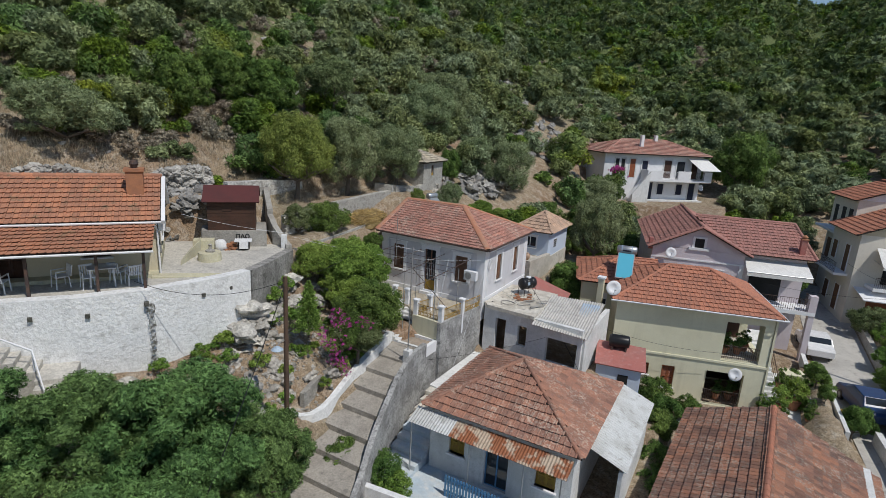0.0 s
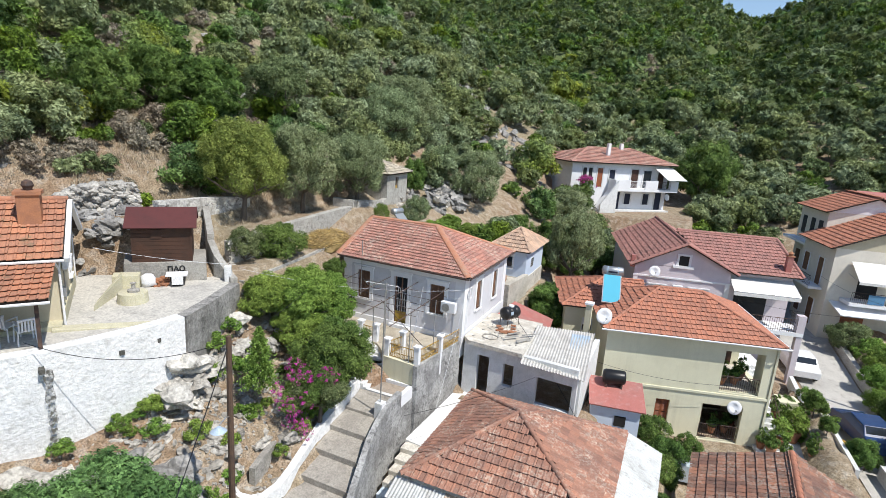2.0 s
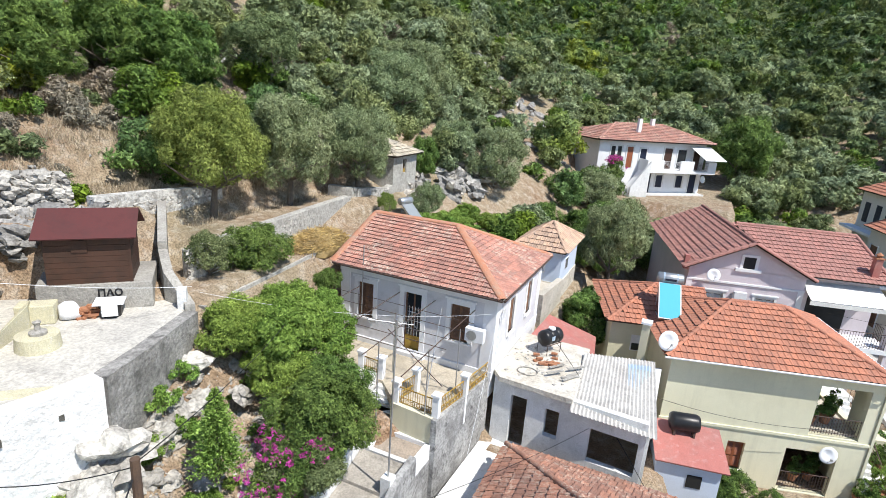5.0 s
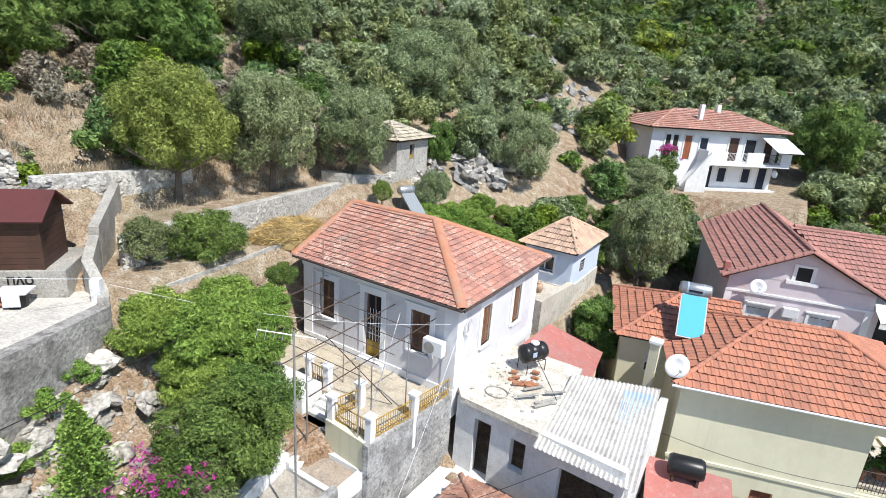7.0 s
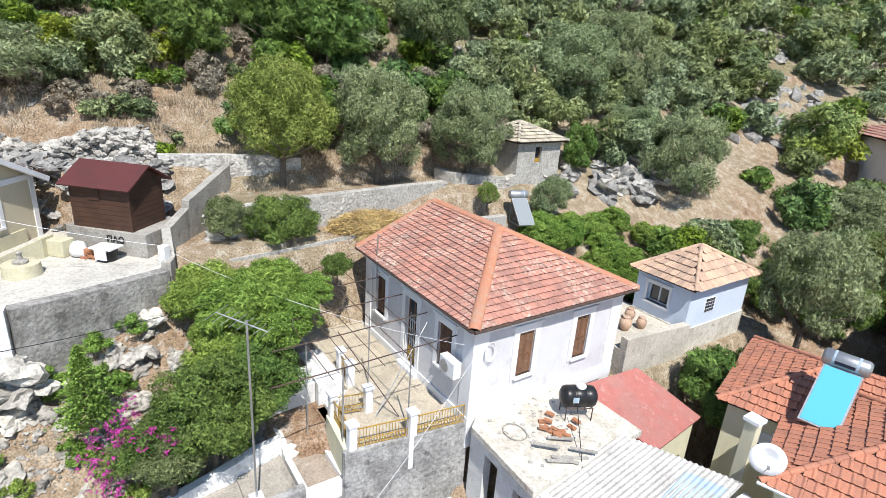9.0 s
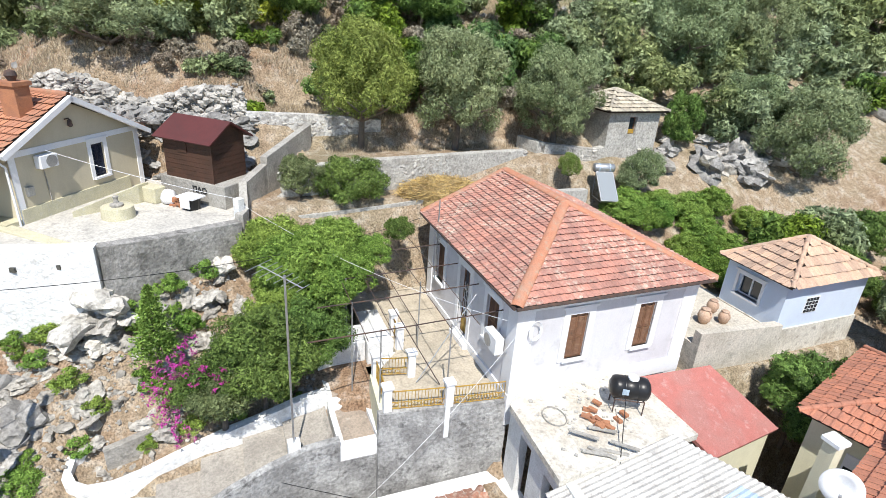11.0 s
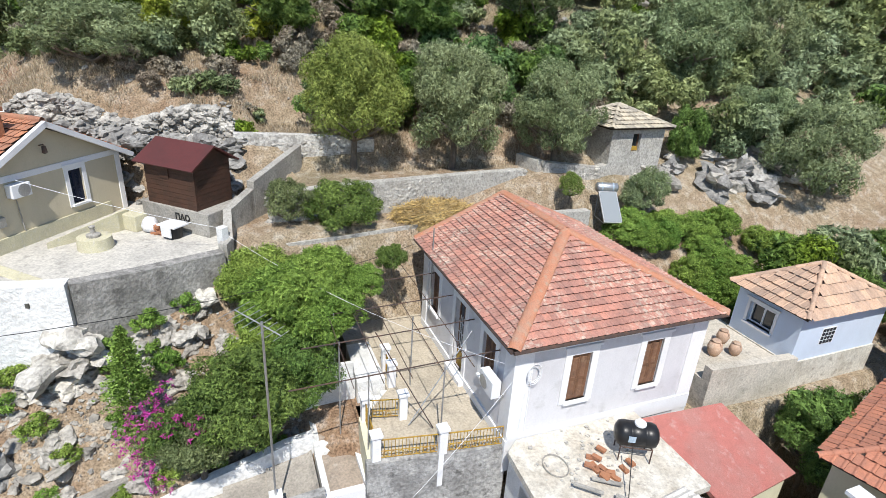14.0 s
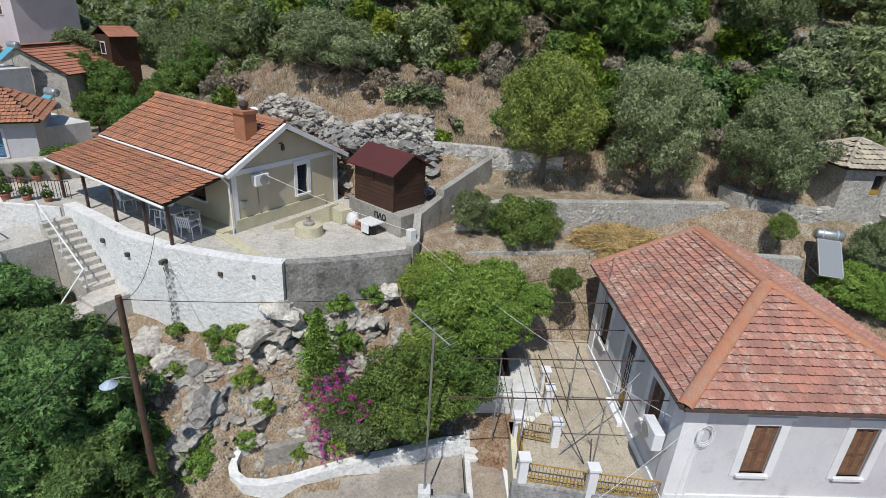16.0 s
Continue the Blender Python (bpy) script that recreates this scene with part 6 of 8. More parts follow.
o.matrix_local = pose(0, 0, 0.4, 0, 90, 0)
for x in (-0.35, 0.35):
    part("cradle", Geo().box(x - 0.04, x + 0.04, -0.25, 0.25, -0.1, 0.16), M["iron"], tk2)


# ---- solar heaters, dishes ----
def solar_heater(m, label, glass, brand=True):
    s = thing("solar_water_heater", m, label, "solar heater")
    tilt = pose(0, 0, 0.15, 38)
    part("collector", Geo().box(-0.5, 0.5, 0, 2.0, 0, 0.09, tilt), M["steel"], s)
    part("glass", Geo().box(-0.45, 0.45, 0.05, 1.95, 0.091, 0.1, tilt), M[glass], s)
    o = part("tank", Geo().lathe([(0.0, -0.62), (0.2, -0.6), (0.26, -0.52), (0.26, 0.52), (0.2, 0.6), (0.0, 0.62)], n=24), M["steel"], s, smooth=True)
    o.matrix_local = pose(0, 1.72, 1.62, 0, 90, 0)
    for k in (-0.3, 0.3):
        part("band", Geo().lathe([(0.265, -0.03), (0.265, 0.03)], n=24), M["bluesheet"], s).matrix_local = pose(k, 1.72, 1.62, 0, 90, 0)
    if brand:
        part("name_bar", Geo().box(-0.25, 0.25, 1.45, 1.462, 1.56, 1.66), M["navy"], s)
    for x in (-0.45, 0.45):
        part("strut", Geo().path([(x, 1.6, 0.0), (x, 1.6, 1.45)], 0.02).path([(x, 1.6, 0.02), (x, 0.05, 0.12)], 0.02), M["steel"], s)
    return s


def dish(m, r, label):
    d = thing("satellite_dish", m, label, "satellite dish")
    b = part("reflector", Geo().lathe([(0.02, 0.0), (r * 0.5, 0.05 * r / 0.4), (r, 0.16 * r / 0.4), (r, 0.17 * r / 0.4 + 0.012), (r * 0.5, 0.05 * r / 0.4 + 0.014), (0.0, 0.012)], n=28), M["whiteplastic"], d, smooth=True)
    part("arm", Geo().path([(0, -r * 0.9, 0.14), (0, -0.1, r * 1.1)], 0.012).box(-0.03, 0.03, -0.13, -0.05, r * 1.1 - 0.05, r * 1.1 + 0.05), M["steel"], d)
    part("bracket", Geo().path([(0, 0, 0), (0, -0.1, -0.25)], 0.022), M["steel"], d)
    return d


solar_heater(pose(-5.75, 33.2, 10.6, 0, 0, 10), "solar water heater with turquoise collector on the tile roof", "solar")
solar_heater(pose(-18.75, 33.6, 12.75, 0, 0, 72) @ Matrix.Scale(0.78, 4), "solar water heater with grey collector behind the house", "solar2", False)
dish(pose(-5.75, 30.35, 10.95, 80, 0, 30), 0.42, "white satellite dish at the roof edge")
dish(pose(1.0, 32.2, 6.9, 80, 0, 18), 0.36, "white satellite dish on the cream wall")
vp = thing("chimney_pipe", pose(-6.6, 31.3, 0), "cream rendered chimney beside the roof", "chimney")
part("shaft", Geo().box(-0.16, 0.16, -0.16, 0.16, 7.0, 11.1), M["cream"], vp)
part("cap", Geo().box(-0.22, 0.22, -0.22, 0.22, 11.1, 11.2), M["trimwhite"], vp)

# patio between main and blue house with clay jars
tagged(part("patio_floor", Geo().box(-15.2, -11.5, 31.9, 35.5, 9.0, 10.6), M["pave"]), "small concrete patio beside the blue house", "patio", kind="structure")
run_wall("patio_wall", [(-11.45, 31.9, 8.2, 11.1), (-11.3, 35.4, 8.2, 10.95)], 0.3, M["pave"], "rough stone and concrete patio wall")


def jar(m, s, label):
    j = thing("clay_jar", m, label, "jar", "clay jars on the patio")
    part("body", Geo().lathe([(0.12, 0), (0.2, 0.12), (0.25, 0.3), (0.22, 0.45), (0.13, 0.54)], n=20), M["tileG"], j, smooth=True)
    part("rim", Geo().lathe([(0.13, 0.53), (0.16, 0.57), (0.14, 0.6), (0.1, 0.6)], n=20), M["tileG"], j, smooth=True)
    for k in (-1, 1):
        part("handle", Geo().path([(0.12 * k, 0, 0.54), (0.22 * k, 0, 0.52), (0.23 * k, 0, 0.42)], 0.016), M["tileG"], j)
    j.scale = (s, s, s)


for x, y, s in ((-13.0, 34.2, 0.85), (-12.5, 33.3, 0.95), (-12.3, 34.0, 0.8)):
    jar(pose(x, y, 10.6), s, "round clay jar on the patio")

# ---- poles and wires ----
pl = thing("utility_pole", pose(-12.75, 12.4, 0), "dark wooden utility pole with a small lamp", "utility pole")
part("pole", Geo().rod((0, 0, 7.5), (0.02, 0, 14.45), 0.095, 0.07, 10), M["polewood"], pl)
part("lamp_arm", Geo().path([(0, 0, 12.2), (0.1, -0.25, 12.3), (0.15, -0.5, 12.25)], 0.018), M["steel"], pl)
part("lamp_shade", Geo().lathe([(0.05, 0.12), (0.1, 0.08), (0.2, 0.0), (0.19, -0.01)], (0.17, -0.55, 12.1), 16), M["bluesheet"], pl, "pale green lamp shade")


def wire(a, b, sag=0.4, r=0.009, label="thin black overhead cable", mat_="black"):
    a, b = Vector(a), Vector(b)
    pts = [a.lerp(b, t / 14) - Vector((0, 0, sag * 4 * (t / 14) * (1 - t / 14))) for t in range(15)]
    tagged(part("cable", Geo().path(pts, r, 5), M[mat_]), label, "cable", "overhead cables")


wire((-12.75, 12.4, 14.3), (-18.2, 10.6, 13.6), 0.5)
wire((-12.75, 12.4, 14.2), (-11.0, 7.0, 8.5), 0.2, 0.014)
wire((-12.75, 12.4, 14.35), (-18.7, 25.0, 12.8), 0.5, label="cable from the pole to the house")
wire((-19.7, 13.6, 15.4), (-18.8, 18.7, 13.9), 0.1, 0.007, "pale washing line across the terrace", "whiteplastic")
wire((-18.75, 18.85, 13.7), (-11.5, 24.9, 12.6), 0.35, 0.005, "pale cable over the garden", "whiteplastic")
wire((-9.6, 27.6, 10.9), (-5.6, 24.4, 8.2), -0.15, 0.012, "black hose over the corrugated roof")
wire((-11.4, 25.5, 12.6), (-10.6, 20.5, 8.2), 0.3, 0.006, "pale cable down to the yard", "whiteplastic")
wire((-5.6, 29.6, 8.7), (0.5, 31.6, 8.2), 0.25, label="black cable along the cream wall")
wire((-11.0, 19.0, 9.4), (-6.0, 28.0, 9.6), 0.3, 0.008)


# ---- plants ----
def leaf_cloud(n, centre, radii, size, seed, clumps=18, core=1, core_r=0.62, lobes=0.42, aspect=0.5):
    """Triangles of one crown: leaves gathered in clumps with an uneven outline, round a dark inner mass of branches and leaves."""
    r = np.random.RandomState(seed)
    d = r.normal(size=(clumps, 3))
    d /= np.linalg.norm(d, axis=1)[:, None]
    d[:, 2] = np.where(d[:, 2] < -0.75, -d[:, 2], d[:, 2])
    cc = d * r.uniform(0.5, 0.84, clumps)[:, None]
    cs = r.uniform(0.45 * lobes, lobes, clumps)
    which = r.choice(clumps, n, p=cs ** 2 / np.sum(cs ** 2))
    v = r.normal(size=(n, 3))
    v /= np.linalg.norm(v, axis=1)[:, None]
    out = cc[which] / np.linalg.norm(cc[which], axis=1)[:, None]
    v = np.where((np.sum(v * out, 1) < -0.2)[:, None], -v, v)
    p = cc[which] + v * (cs[which] * r.uniform(0.5, 1.08, n))[:, None]
    p = p * np.array(radii) + np.array(centre)
    nrm = 1.0 * v + 0.6 * r.normal(size=(n, 3)) + np.array([0, 0, 0.35])
    nrm /= np.linalg.norm(nrm, axis=1)[:, None]
    a = np.cross(nrm, r.normal(size=(n, 3)))
    a /= np.linalg.norm(a, axis=1)[:, None]
    b = np.cross(nrm, a)
    s = 1.35 * size * r.uniform(0.6, 1.4, n)[:, None]
    a, b = a * s, b * s * aspect
    tri = np.stack([p - a - b * 0.5, p + a - b * 0.5, p + b], 1).reshape(-1, 3)
    if core:
        # larger leaves and twigs deep inside the crown
        k = max(40, n // 8)
        v = r.normal(size=(k, 3))
        v *= (core_r * r.uniform(0.35, 1.05, k) / np.linalg.norm(v, axis=1))[:, None]
        p = v * np.array(radii) + np.array(centre)
        a, b = r.normal(size=(k, 3)), r.normal(size=(k, 3))
        s = min(1.7 * size, 0.2 * float(np.mean(radii)))
        a *= (s / np.linalg.norm(a, axis=1))[:, None]
        b *= (s / np.linalg.norm(b, axis=1))[:, None]
        tri = np.concatenate([tri, np.stack([p - a, p + a, p + b], 1).reshape(-1, 3)])
    return tri


def tris_mesh(name, verts, material):
    n = len(verts) // 3
    me = bpy.data.meshes.new(name)
    me.vertices.add(3 * n)
    me.vertices.foreach_set("co", verts.astype(np.float32).ravel())
    me.loops.add(3 * n)
    me.loops.foreach_set("vertex_index", np.arange(3 * n, dtype=np.int32))
    me.polygons.add(n)
    me.polygons.foreach_set("loop_start", np.arange(0, 3 * n, 3, dtype=np.int32))
    me.polygons.foreach_set("loop_total", np.full(n, 3, dtype=np.int32))
    me.materials.append(material)
    me.update(calc_edges=True)
    return me


def trunk_geo(h, r, spread, seed, limbs=5):
    rnd = random.Random(seed)
    g = Geo()
    p, q = Vector((0, 0, -0.4)), Vector((rnd.uniform(-0.1, 0.1), rnd.uniform(-0.1, 0.1), h * 0.45))
    g.rod(p, q, r * 1.25, r * 0.8, 9)
    for i in range(limbs):
        a = 2 * math.pi * (i + rnd.uniform(-0.3, 0.3)) / limbs
        e = q + Vector((math.cos(a) * spread * 0.45, math.sin(a) * spread * 0.45, h * rnd.uniform(0.2, 0.35)))
        g.rod(q, e, r * 0.6, r * 0.38, 7)
        for k in (-1, 1):
            f = e + Vector((math.cos(a + k * 0.6) * spread * 0.35, math.sin(a + k * 0.6) * spread * 0.35, h * rnd.uniform(0.12, 0.3)))
            g.rod(e, f, r * 0.36, r * 0.12, 6)
    return g


def tree(name, label, rad, height, trunk_h, leaf, n, size, seed, category="tree", clumps=22, trunk_r=0.14):
    """A tree at the origin; place copies with copy_thing."""
    t = thing(name, pose(0, 0, -500), label, category)
    part("trunk", trunk_geo(trunk_h + height * 0.4, trunk_r, rad, seed), M["bark"], t)
    c = leaf_cloud(n, (0, 0, trunk_h + height / 2), (rad, rad, height / 2), size, seed, clumps, lobes=0.42 if clumps < 50 else 0.3 if clumps < 100 else 0.21)
    o = new("crown", tris_mesh("crown", c, M[leaf]))
    o.parent = t
    return t


PROTO = {}


def plant(kind, x, y, s=1.0, z=None, rot=None, sz=None):
    k = PROTO[kind]
    i = plant.count = plant.count + 1
    r = random.Random(i * 17 + 3)
    src, used = k
    m = pose(x, y, gz(x, y) - 0.05 if z is None else z, 0, 0, r.uniform(0, 360) if rot is None else rot) @ Matrix.Diagonal((s, s, sz or s * r.uniform(0.92, 1.1), 1))
    if not used:
        k[1] = True
        src.matrix_basis = m
        return src
    c = copy_thing(src, Matrix())
    c.matrix_basis = m
    return c


plant.count = 0
PROTO["olive_c"] = [tree("olive_tree", "silvery olive tree between the houses", 2.3, 3.6, 0.7, "olive", 20000, 0.07, 33, clumps=64), False]
PROTO["bush_hi"] = [tree("leafy_bush", "dense dark green bush beside the alley", 1.15, 1.9, 0.05, "green", 20000, 0.038, 34, category="bush", clumps=70, trunk_r=0.05), False]
PROTO["vine_hi"] = [tree("grape_vine", "bright green vine leaves over the pergola", 1.2, 1.7, 0.05, "vine", 17000, 0.05, 35, category="vine", clumps=75, trunk_r=0.04), False]
PROTO["olive_a"] = [tree("olive_tree", "grey-green olive tree with rounded crown", 2.2, 4.2, 0.15, "olive", 26000, 0.06, 21, clumps=64), False]
PROTO["olive_b"] = [tree("olive_tree", "silvery olive tree with loose crown", 2.3, 4.2, 0.15, "olive", 24000, 0.06, 22, clumps=64), False]
PROTO["lime"] = [tree("almond_tree", "yellow-green leafy tree on the upper terrace", 2.4, 4.9, 0.15, "lime", 26000, 0.06, 23, clumps=64), False]
PROTO["green_a"] = [tree("leafy_tree", "dark green broadleaf tree with dense crown", 2.3, 3.8, 0.6, "fig", 36000, 0.07, 24, clumps=105), False]
PROTO["green_b"] = [tree("leafy_bush", "dark green leafy garden bush", 1.15, 1.9, 0.05, "green", 8000, 0.06, 25, category="bush", clumps=55, trunk_r=0.05), False]
PROTO["vine_b"] = [tree("leafy_bush", "bright green leafy garden bush", 1.2, 1.7, 0.05, "vine", 7000, 0.06, 26, category="bush", clumps=55, trunk_r=0.05), False]
PROTO["olive2"] = [tree("olive_tree", "olive tree with dull green crown", 2.2, 3.4, 0.7, "olive2", 14000, 0.075, 27, clumps=56), False]
PROTO["shrub"] = [tree("leafy_shrub", "low green shrub between the rocks", 0.5, 0.6, 0.0, "vine", 900, 0.06, 28, category="shrub", clumps=10, trunk_r=0.02), False]
PROTO["lemon"] = [tree("lemon_tree", "young glossy green garden tree", 1.2, 2.2, 0.5, "green", 4500, 0.095, 29, clumps=18, trunk_r=0.06), False]

plant("lime", -23.5, 23.9, 0.97, 14.5, sz=1.06)
plant("olive_a", -23.1, 28.1, 1.0, 14.5, sz=1.16)
plant("olive_b", -22.35, 32.75, 0.97, 14.4, sz=1.12)
plant("bush_hi", -20.35, 22.9, 1.3, 12.6, sz=1.2)
plant("olive2", -20.5, 20.95, 0.42, 12.9, sz=0.5)
plant("lime", -20.25, 32.35, 0.24, 13.4, sz=0.27)
plant("olive_c", -19.5, 35.7, 0.48, 12.6, sz=0.55)
plant("olive_b", -26.9, 43.4, 1.35, 16.8)
plant("olive_a", -27.3, 48.2, 1.4, 17.4)
plant("olive_b", -21.8, 43.9, 0.85, 14.5)
plant("olive_a", -18.7, 44.8, 1.1, 12.7, sz=1.25)
plant("green_b", -22.0, 39.9, 1.0, 14.2, sz=1.5)
plant("olive_c", -29.3, 14.3, 1.1, 16.9, sz=0.85)
plant("green_b", -31.8, 22.2, 1.9)
plant("green_b", -32.0, 29.4, 2.4)
plant("green_b", -33.2, 26.6, 2.0)
plant("olive2", -32.2, 36.4, 1.2)
plant("green_b", -1.2, 76.5, 3.2, sz=4.2)
for x, y, s in ((-16.9, 41.4, 0.8), (-16.4, 42.4, 0.7), (-17.4, 40.6, 0.7)):
    plant("vine_b", x, y, s)
plant("olive_c", -9.5, 41.0, 0.95, 8.8, sz=1.4)
plant("lemon", -9.6, 34.9, 1.15, 7.6)
plant("lemon", -8.6, 37.4, 1.0, 7.6)
plant("green_b", -9.6, 38.3, 1.0, 8.2)
for x, y, s, z in ((-13.9, 9.3, 1.3, 6.6), (-16.4, 7.4, 1.15, 7.0), (-12.4, 10.9, 0.85, 6.4), (-17.9, 5.2, 1.1, 7.4), (-12.0, 6.3, 1.2, 5.6)):
    plant("green_a", x, y, s, z)
plant("bush_hi", -14.2, 18.9, 1.45, 9.6)
plant("bush_hi", -14.9, 20.3, 1.15, 9.8)
plant("olive2", -13.9, 17.8, 0.55, 9.0)
for x, y, s, z in ((-16.6, 20.5, 1.3, 11.2), (-17.7, 21.5, 1.1, 11.5), (-15.9, 21.5, 0.95, 11.2), (-17.0, 22.8, 0.6, 11.9), (-17.9, 19.7, 1.1, 11.5), (-16.4, 19.8, 1.0, 10.6)):
    plant("vine_hi", x, y, s, z, sz=s * 1.02)
plant("bush_hi", -17.75, 23.9, 0.5, 12.3)
plant("green_b", -11.9, 17.0 - 2.6, 0.75, 6.2)
plant("green_b", -10.6, 15.2, 0.8, 5.6)
plant("vine_b", -9.7, 14.9, 0.6, 5.6)
plant("vine_b", -5.0, 15.9, 0.5, 5.5)
rv = random.Random(31)
for i in range(24):
    plant("vine_b", rv.uniform(-19.0, -15.3), rv.uniform(34.2, 39.5), rv.uniform(0.6, 1.0), sz=rv.uniform(0.55, 0.85))
for x, y, s in ((-14.0, 42.5, 1.3), (-12.2, 44.8, 1.5), (-15.0, 45.5, 1.2), (-12.8, 48.0, 1.5), (-10.2, 46.5, 1.6), (-9.0, 50.5, 1.5), (-11.8, 51.5, 1.4), (-6.0, 53.5, 1.5), (-3.0, 55.0, 1.4), (0.5, 56.0, 1.4), (3.0, 54.0, 1.2)):
    plant("green_b", x, y, s)
for x, y, s in ((-7.5, 55.5, 0.8), (-13.0, 54.5, 0.9), (-3.5, 60.0, 0.7), (1.5, 61.0, 1.1)):
    plant("olive_c", x, y, s)
for x, y, s, z in ((-2.6, 28.6, 1.0, 5.2), (-1.8, 27.6, 0.9, 5.0), (-0.9, 29.4, 0.7, 4.8), (-2.0, 26.2, 0.9, 4.8), (-1.5, 24.0, 0.9, 4.4), (-1.4, 22.0, 0.8, 4.4)):
    plant("green_b", x, y, s, z)

# conifer and bougainvillea
cf = thing("young_conifer", pose(-15.35, 16.25, 10.55), "small yellow-green conifer on the rocky bank", "conifer")
part("trunk", Geo().rod((0, 0, -0.3), (0, 0, 2.3), 0.05, 0.015, 7), M["bark"], cf)
rc = np.random.RandomState(77)
k = 7000
hh = rc.uniform(0, 1, k) ** 1.3
an = rc.uniform(0, 6.283, k)
tier = 1 - (hh * 8.0 + 0.12 * np.sin(an * 2)) % 1.0
rad = (0.88 * (1 - hh) ** 0.75 + 0.03) * (0.45 + 0.55 * tier) * (0.74 + 0.26 * np.cos(an * 7 + np.floor(hh * 8.0) * 2.1)) * rc.uniform(0.5, 1.08, k)
p = np.stack([rad * np.cos(an), rad * np.sin(an), 0.1 + 2.15 * hh], 1)
d = np.stack([np.cos(an), np.sin(an), np.full(k, 0.55)], 1) + 0.5 * rc.normal(size=(k, 3))
d = d / np.linalg.norm(d, axis=1)[:, None] * 0.075
e = np.cross(d, rc.normal(size=(k, 3)))
e = e / np.linalg.norm(e, axis=1)[:, None] * 0.028
M["conifer"] = leaf_mat("yellow_green_conifer_spray", (0.11, 0.19, 0.035), (0.34, 0.44, 0.11), trans=0.25)
o = new("crown", tris_mesh("crown", np.stack([p - e, p + e, p + d], 1).reshape(-1, 3), M["conifer"]))
o.parent = cf
bg = thing("bougainvillea", pose(-14.3, 17.1, 9.6), "bougainvillea bush covered in magenta bracts", "bougainvillea")
part("stem", trunk_geo(1.0, 0.05, 0.8, 7), M["bark"], bg)
o = new("foliage", tris_mesh("foliage", leaf_cloud(9000, (0.25, 0.5, 0.75), (1.05, 1.3, 0.95), 0.045, 41, clumps=24), M["green"]))
o.parent = bg
bracts = []
for i, (x, y, z) in enumerate(((0.1, -0.9, 0.5), (-0.1, -0.6, 0.95), (0.35, -0.75, 0.1), (0.45, -0.6, -0.35), (0.3, -0.2, 1.35), (-0.2, -0.1, 1.5), (0.75, 0.0, 1.3), (0.55, -0.55, 0.6), (0.5, -0.45, -0.8), (0.9, 0.6, 1.2))):
    for j in range(3):
        q = (x + 0.22 * math.sin(i * 3 + j * 2.1), y + 0.22 * math.cos(i * 2 + j * 2.1), z + 0.15 + 0.16 * (j - 1))
        bracts.append(leaf_cloud(62, q, (0.27, 0.27, 0.24), 0.028, 60 + 10 * i + j, clumps=5, core=0))
o = new("blossom", tris_mesh("blossom", np.concatenate(bracts), M["magenta"]))
o.parent = bg
tagged(o, "magenta papery bracts", kind="stuff")

# woods on the slopes: one mass per leaf colour
rw = np.random.RandomState(5)


def wood(name, label, leaf, spots, dens, size):
    vs = []
    for i, (x, y, r, h) in enumerate(spots):
        z = gz(x, y)
        dist = math.hypot(x + 2, y - 12)
        sz = size * max(0.6, dist / 48.0)
        n = int(min(5200, (dens if dist < 110 else 0.62 * dens) * (r * r) / (sz * sz)))
        vs.append(leaf_cloud(n, (x, y, z + h * 0.45), (r, r, h * 0.55), sz, 1000 + i, clumps=int(26 if dist < 80 else 12), core=2 if dist < 60 else 1, core_r=0.55))
    ob = new(name, tris_mesh(name, np.concatenate(vs), M[leaf + "_far"]))
    return tagged(ob, label, "trees", kind="stuff")


spots = {"olive": [], "olive2": [], "green": [], "pine": [], "twig": [], "lime": []}
taken = {}


def free(x, y, r):
    c = 4.0
    i, j = int(x // c), int(y // c)
    for a in (-1, 0, 1):
        for b in (-1, 0, 1):
            for q in taken.get((i + a, j + b), ()):
                if (q[0] - x) ** 2 + (q[1] - y) ** 2 < (0.66 * (q[2] + r)) ** 2:
                    return False
    return True


CLEAR = [(-33.5, -29.0, 7, 16), (-29.6, -22.3, 4, 24), (-24.5, -18.5, 15, 40), (-17.5, -1.5, 58.0, 77), (-15.5, 7, 30, 51)]


def gully(x, y):
    """Distance from the bare stony gully that runs up the slope."""
    p, near = Vector((x, y)), 99.0
    line = [Vector(q) for q in ((-18, 48), (-20, 58), (-21, 67), (-26, 69), (-31, 74), (-37, 83))]
    for a, b in zip(line, line[1:]):
        d = b - a
        t = max(0, min(1, (p - a).dot(d) / d.length_squared))
        near = min(near, (p - a - d * t).length)
    return near


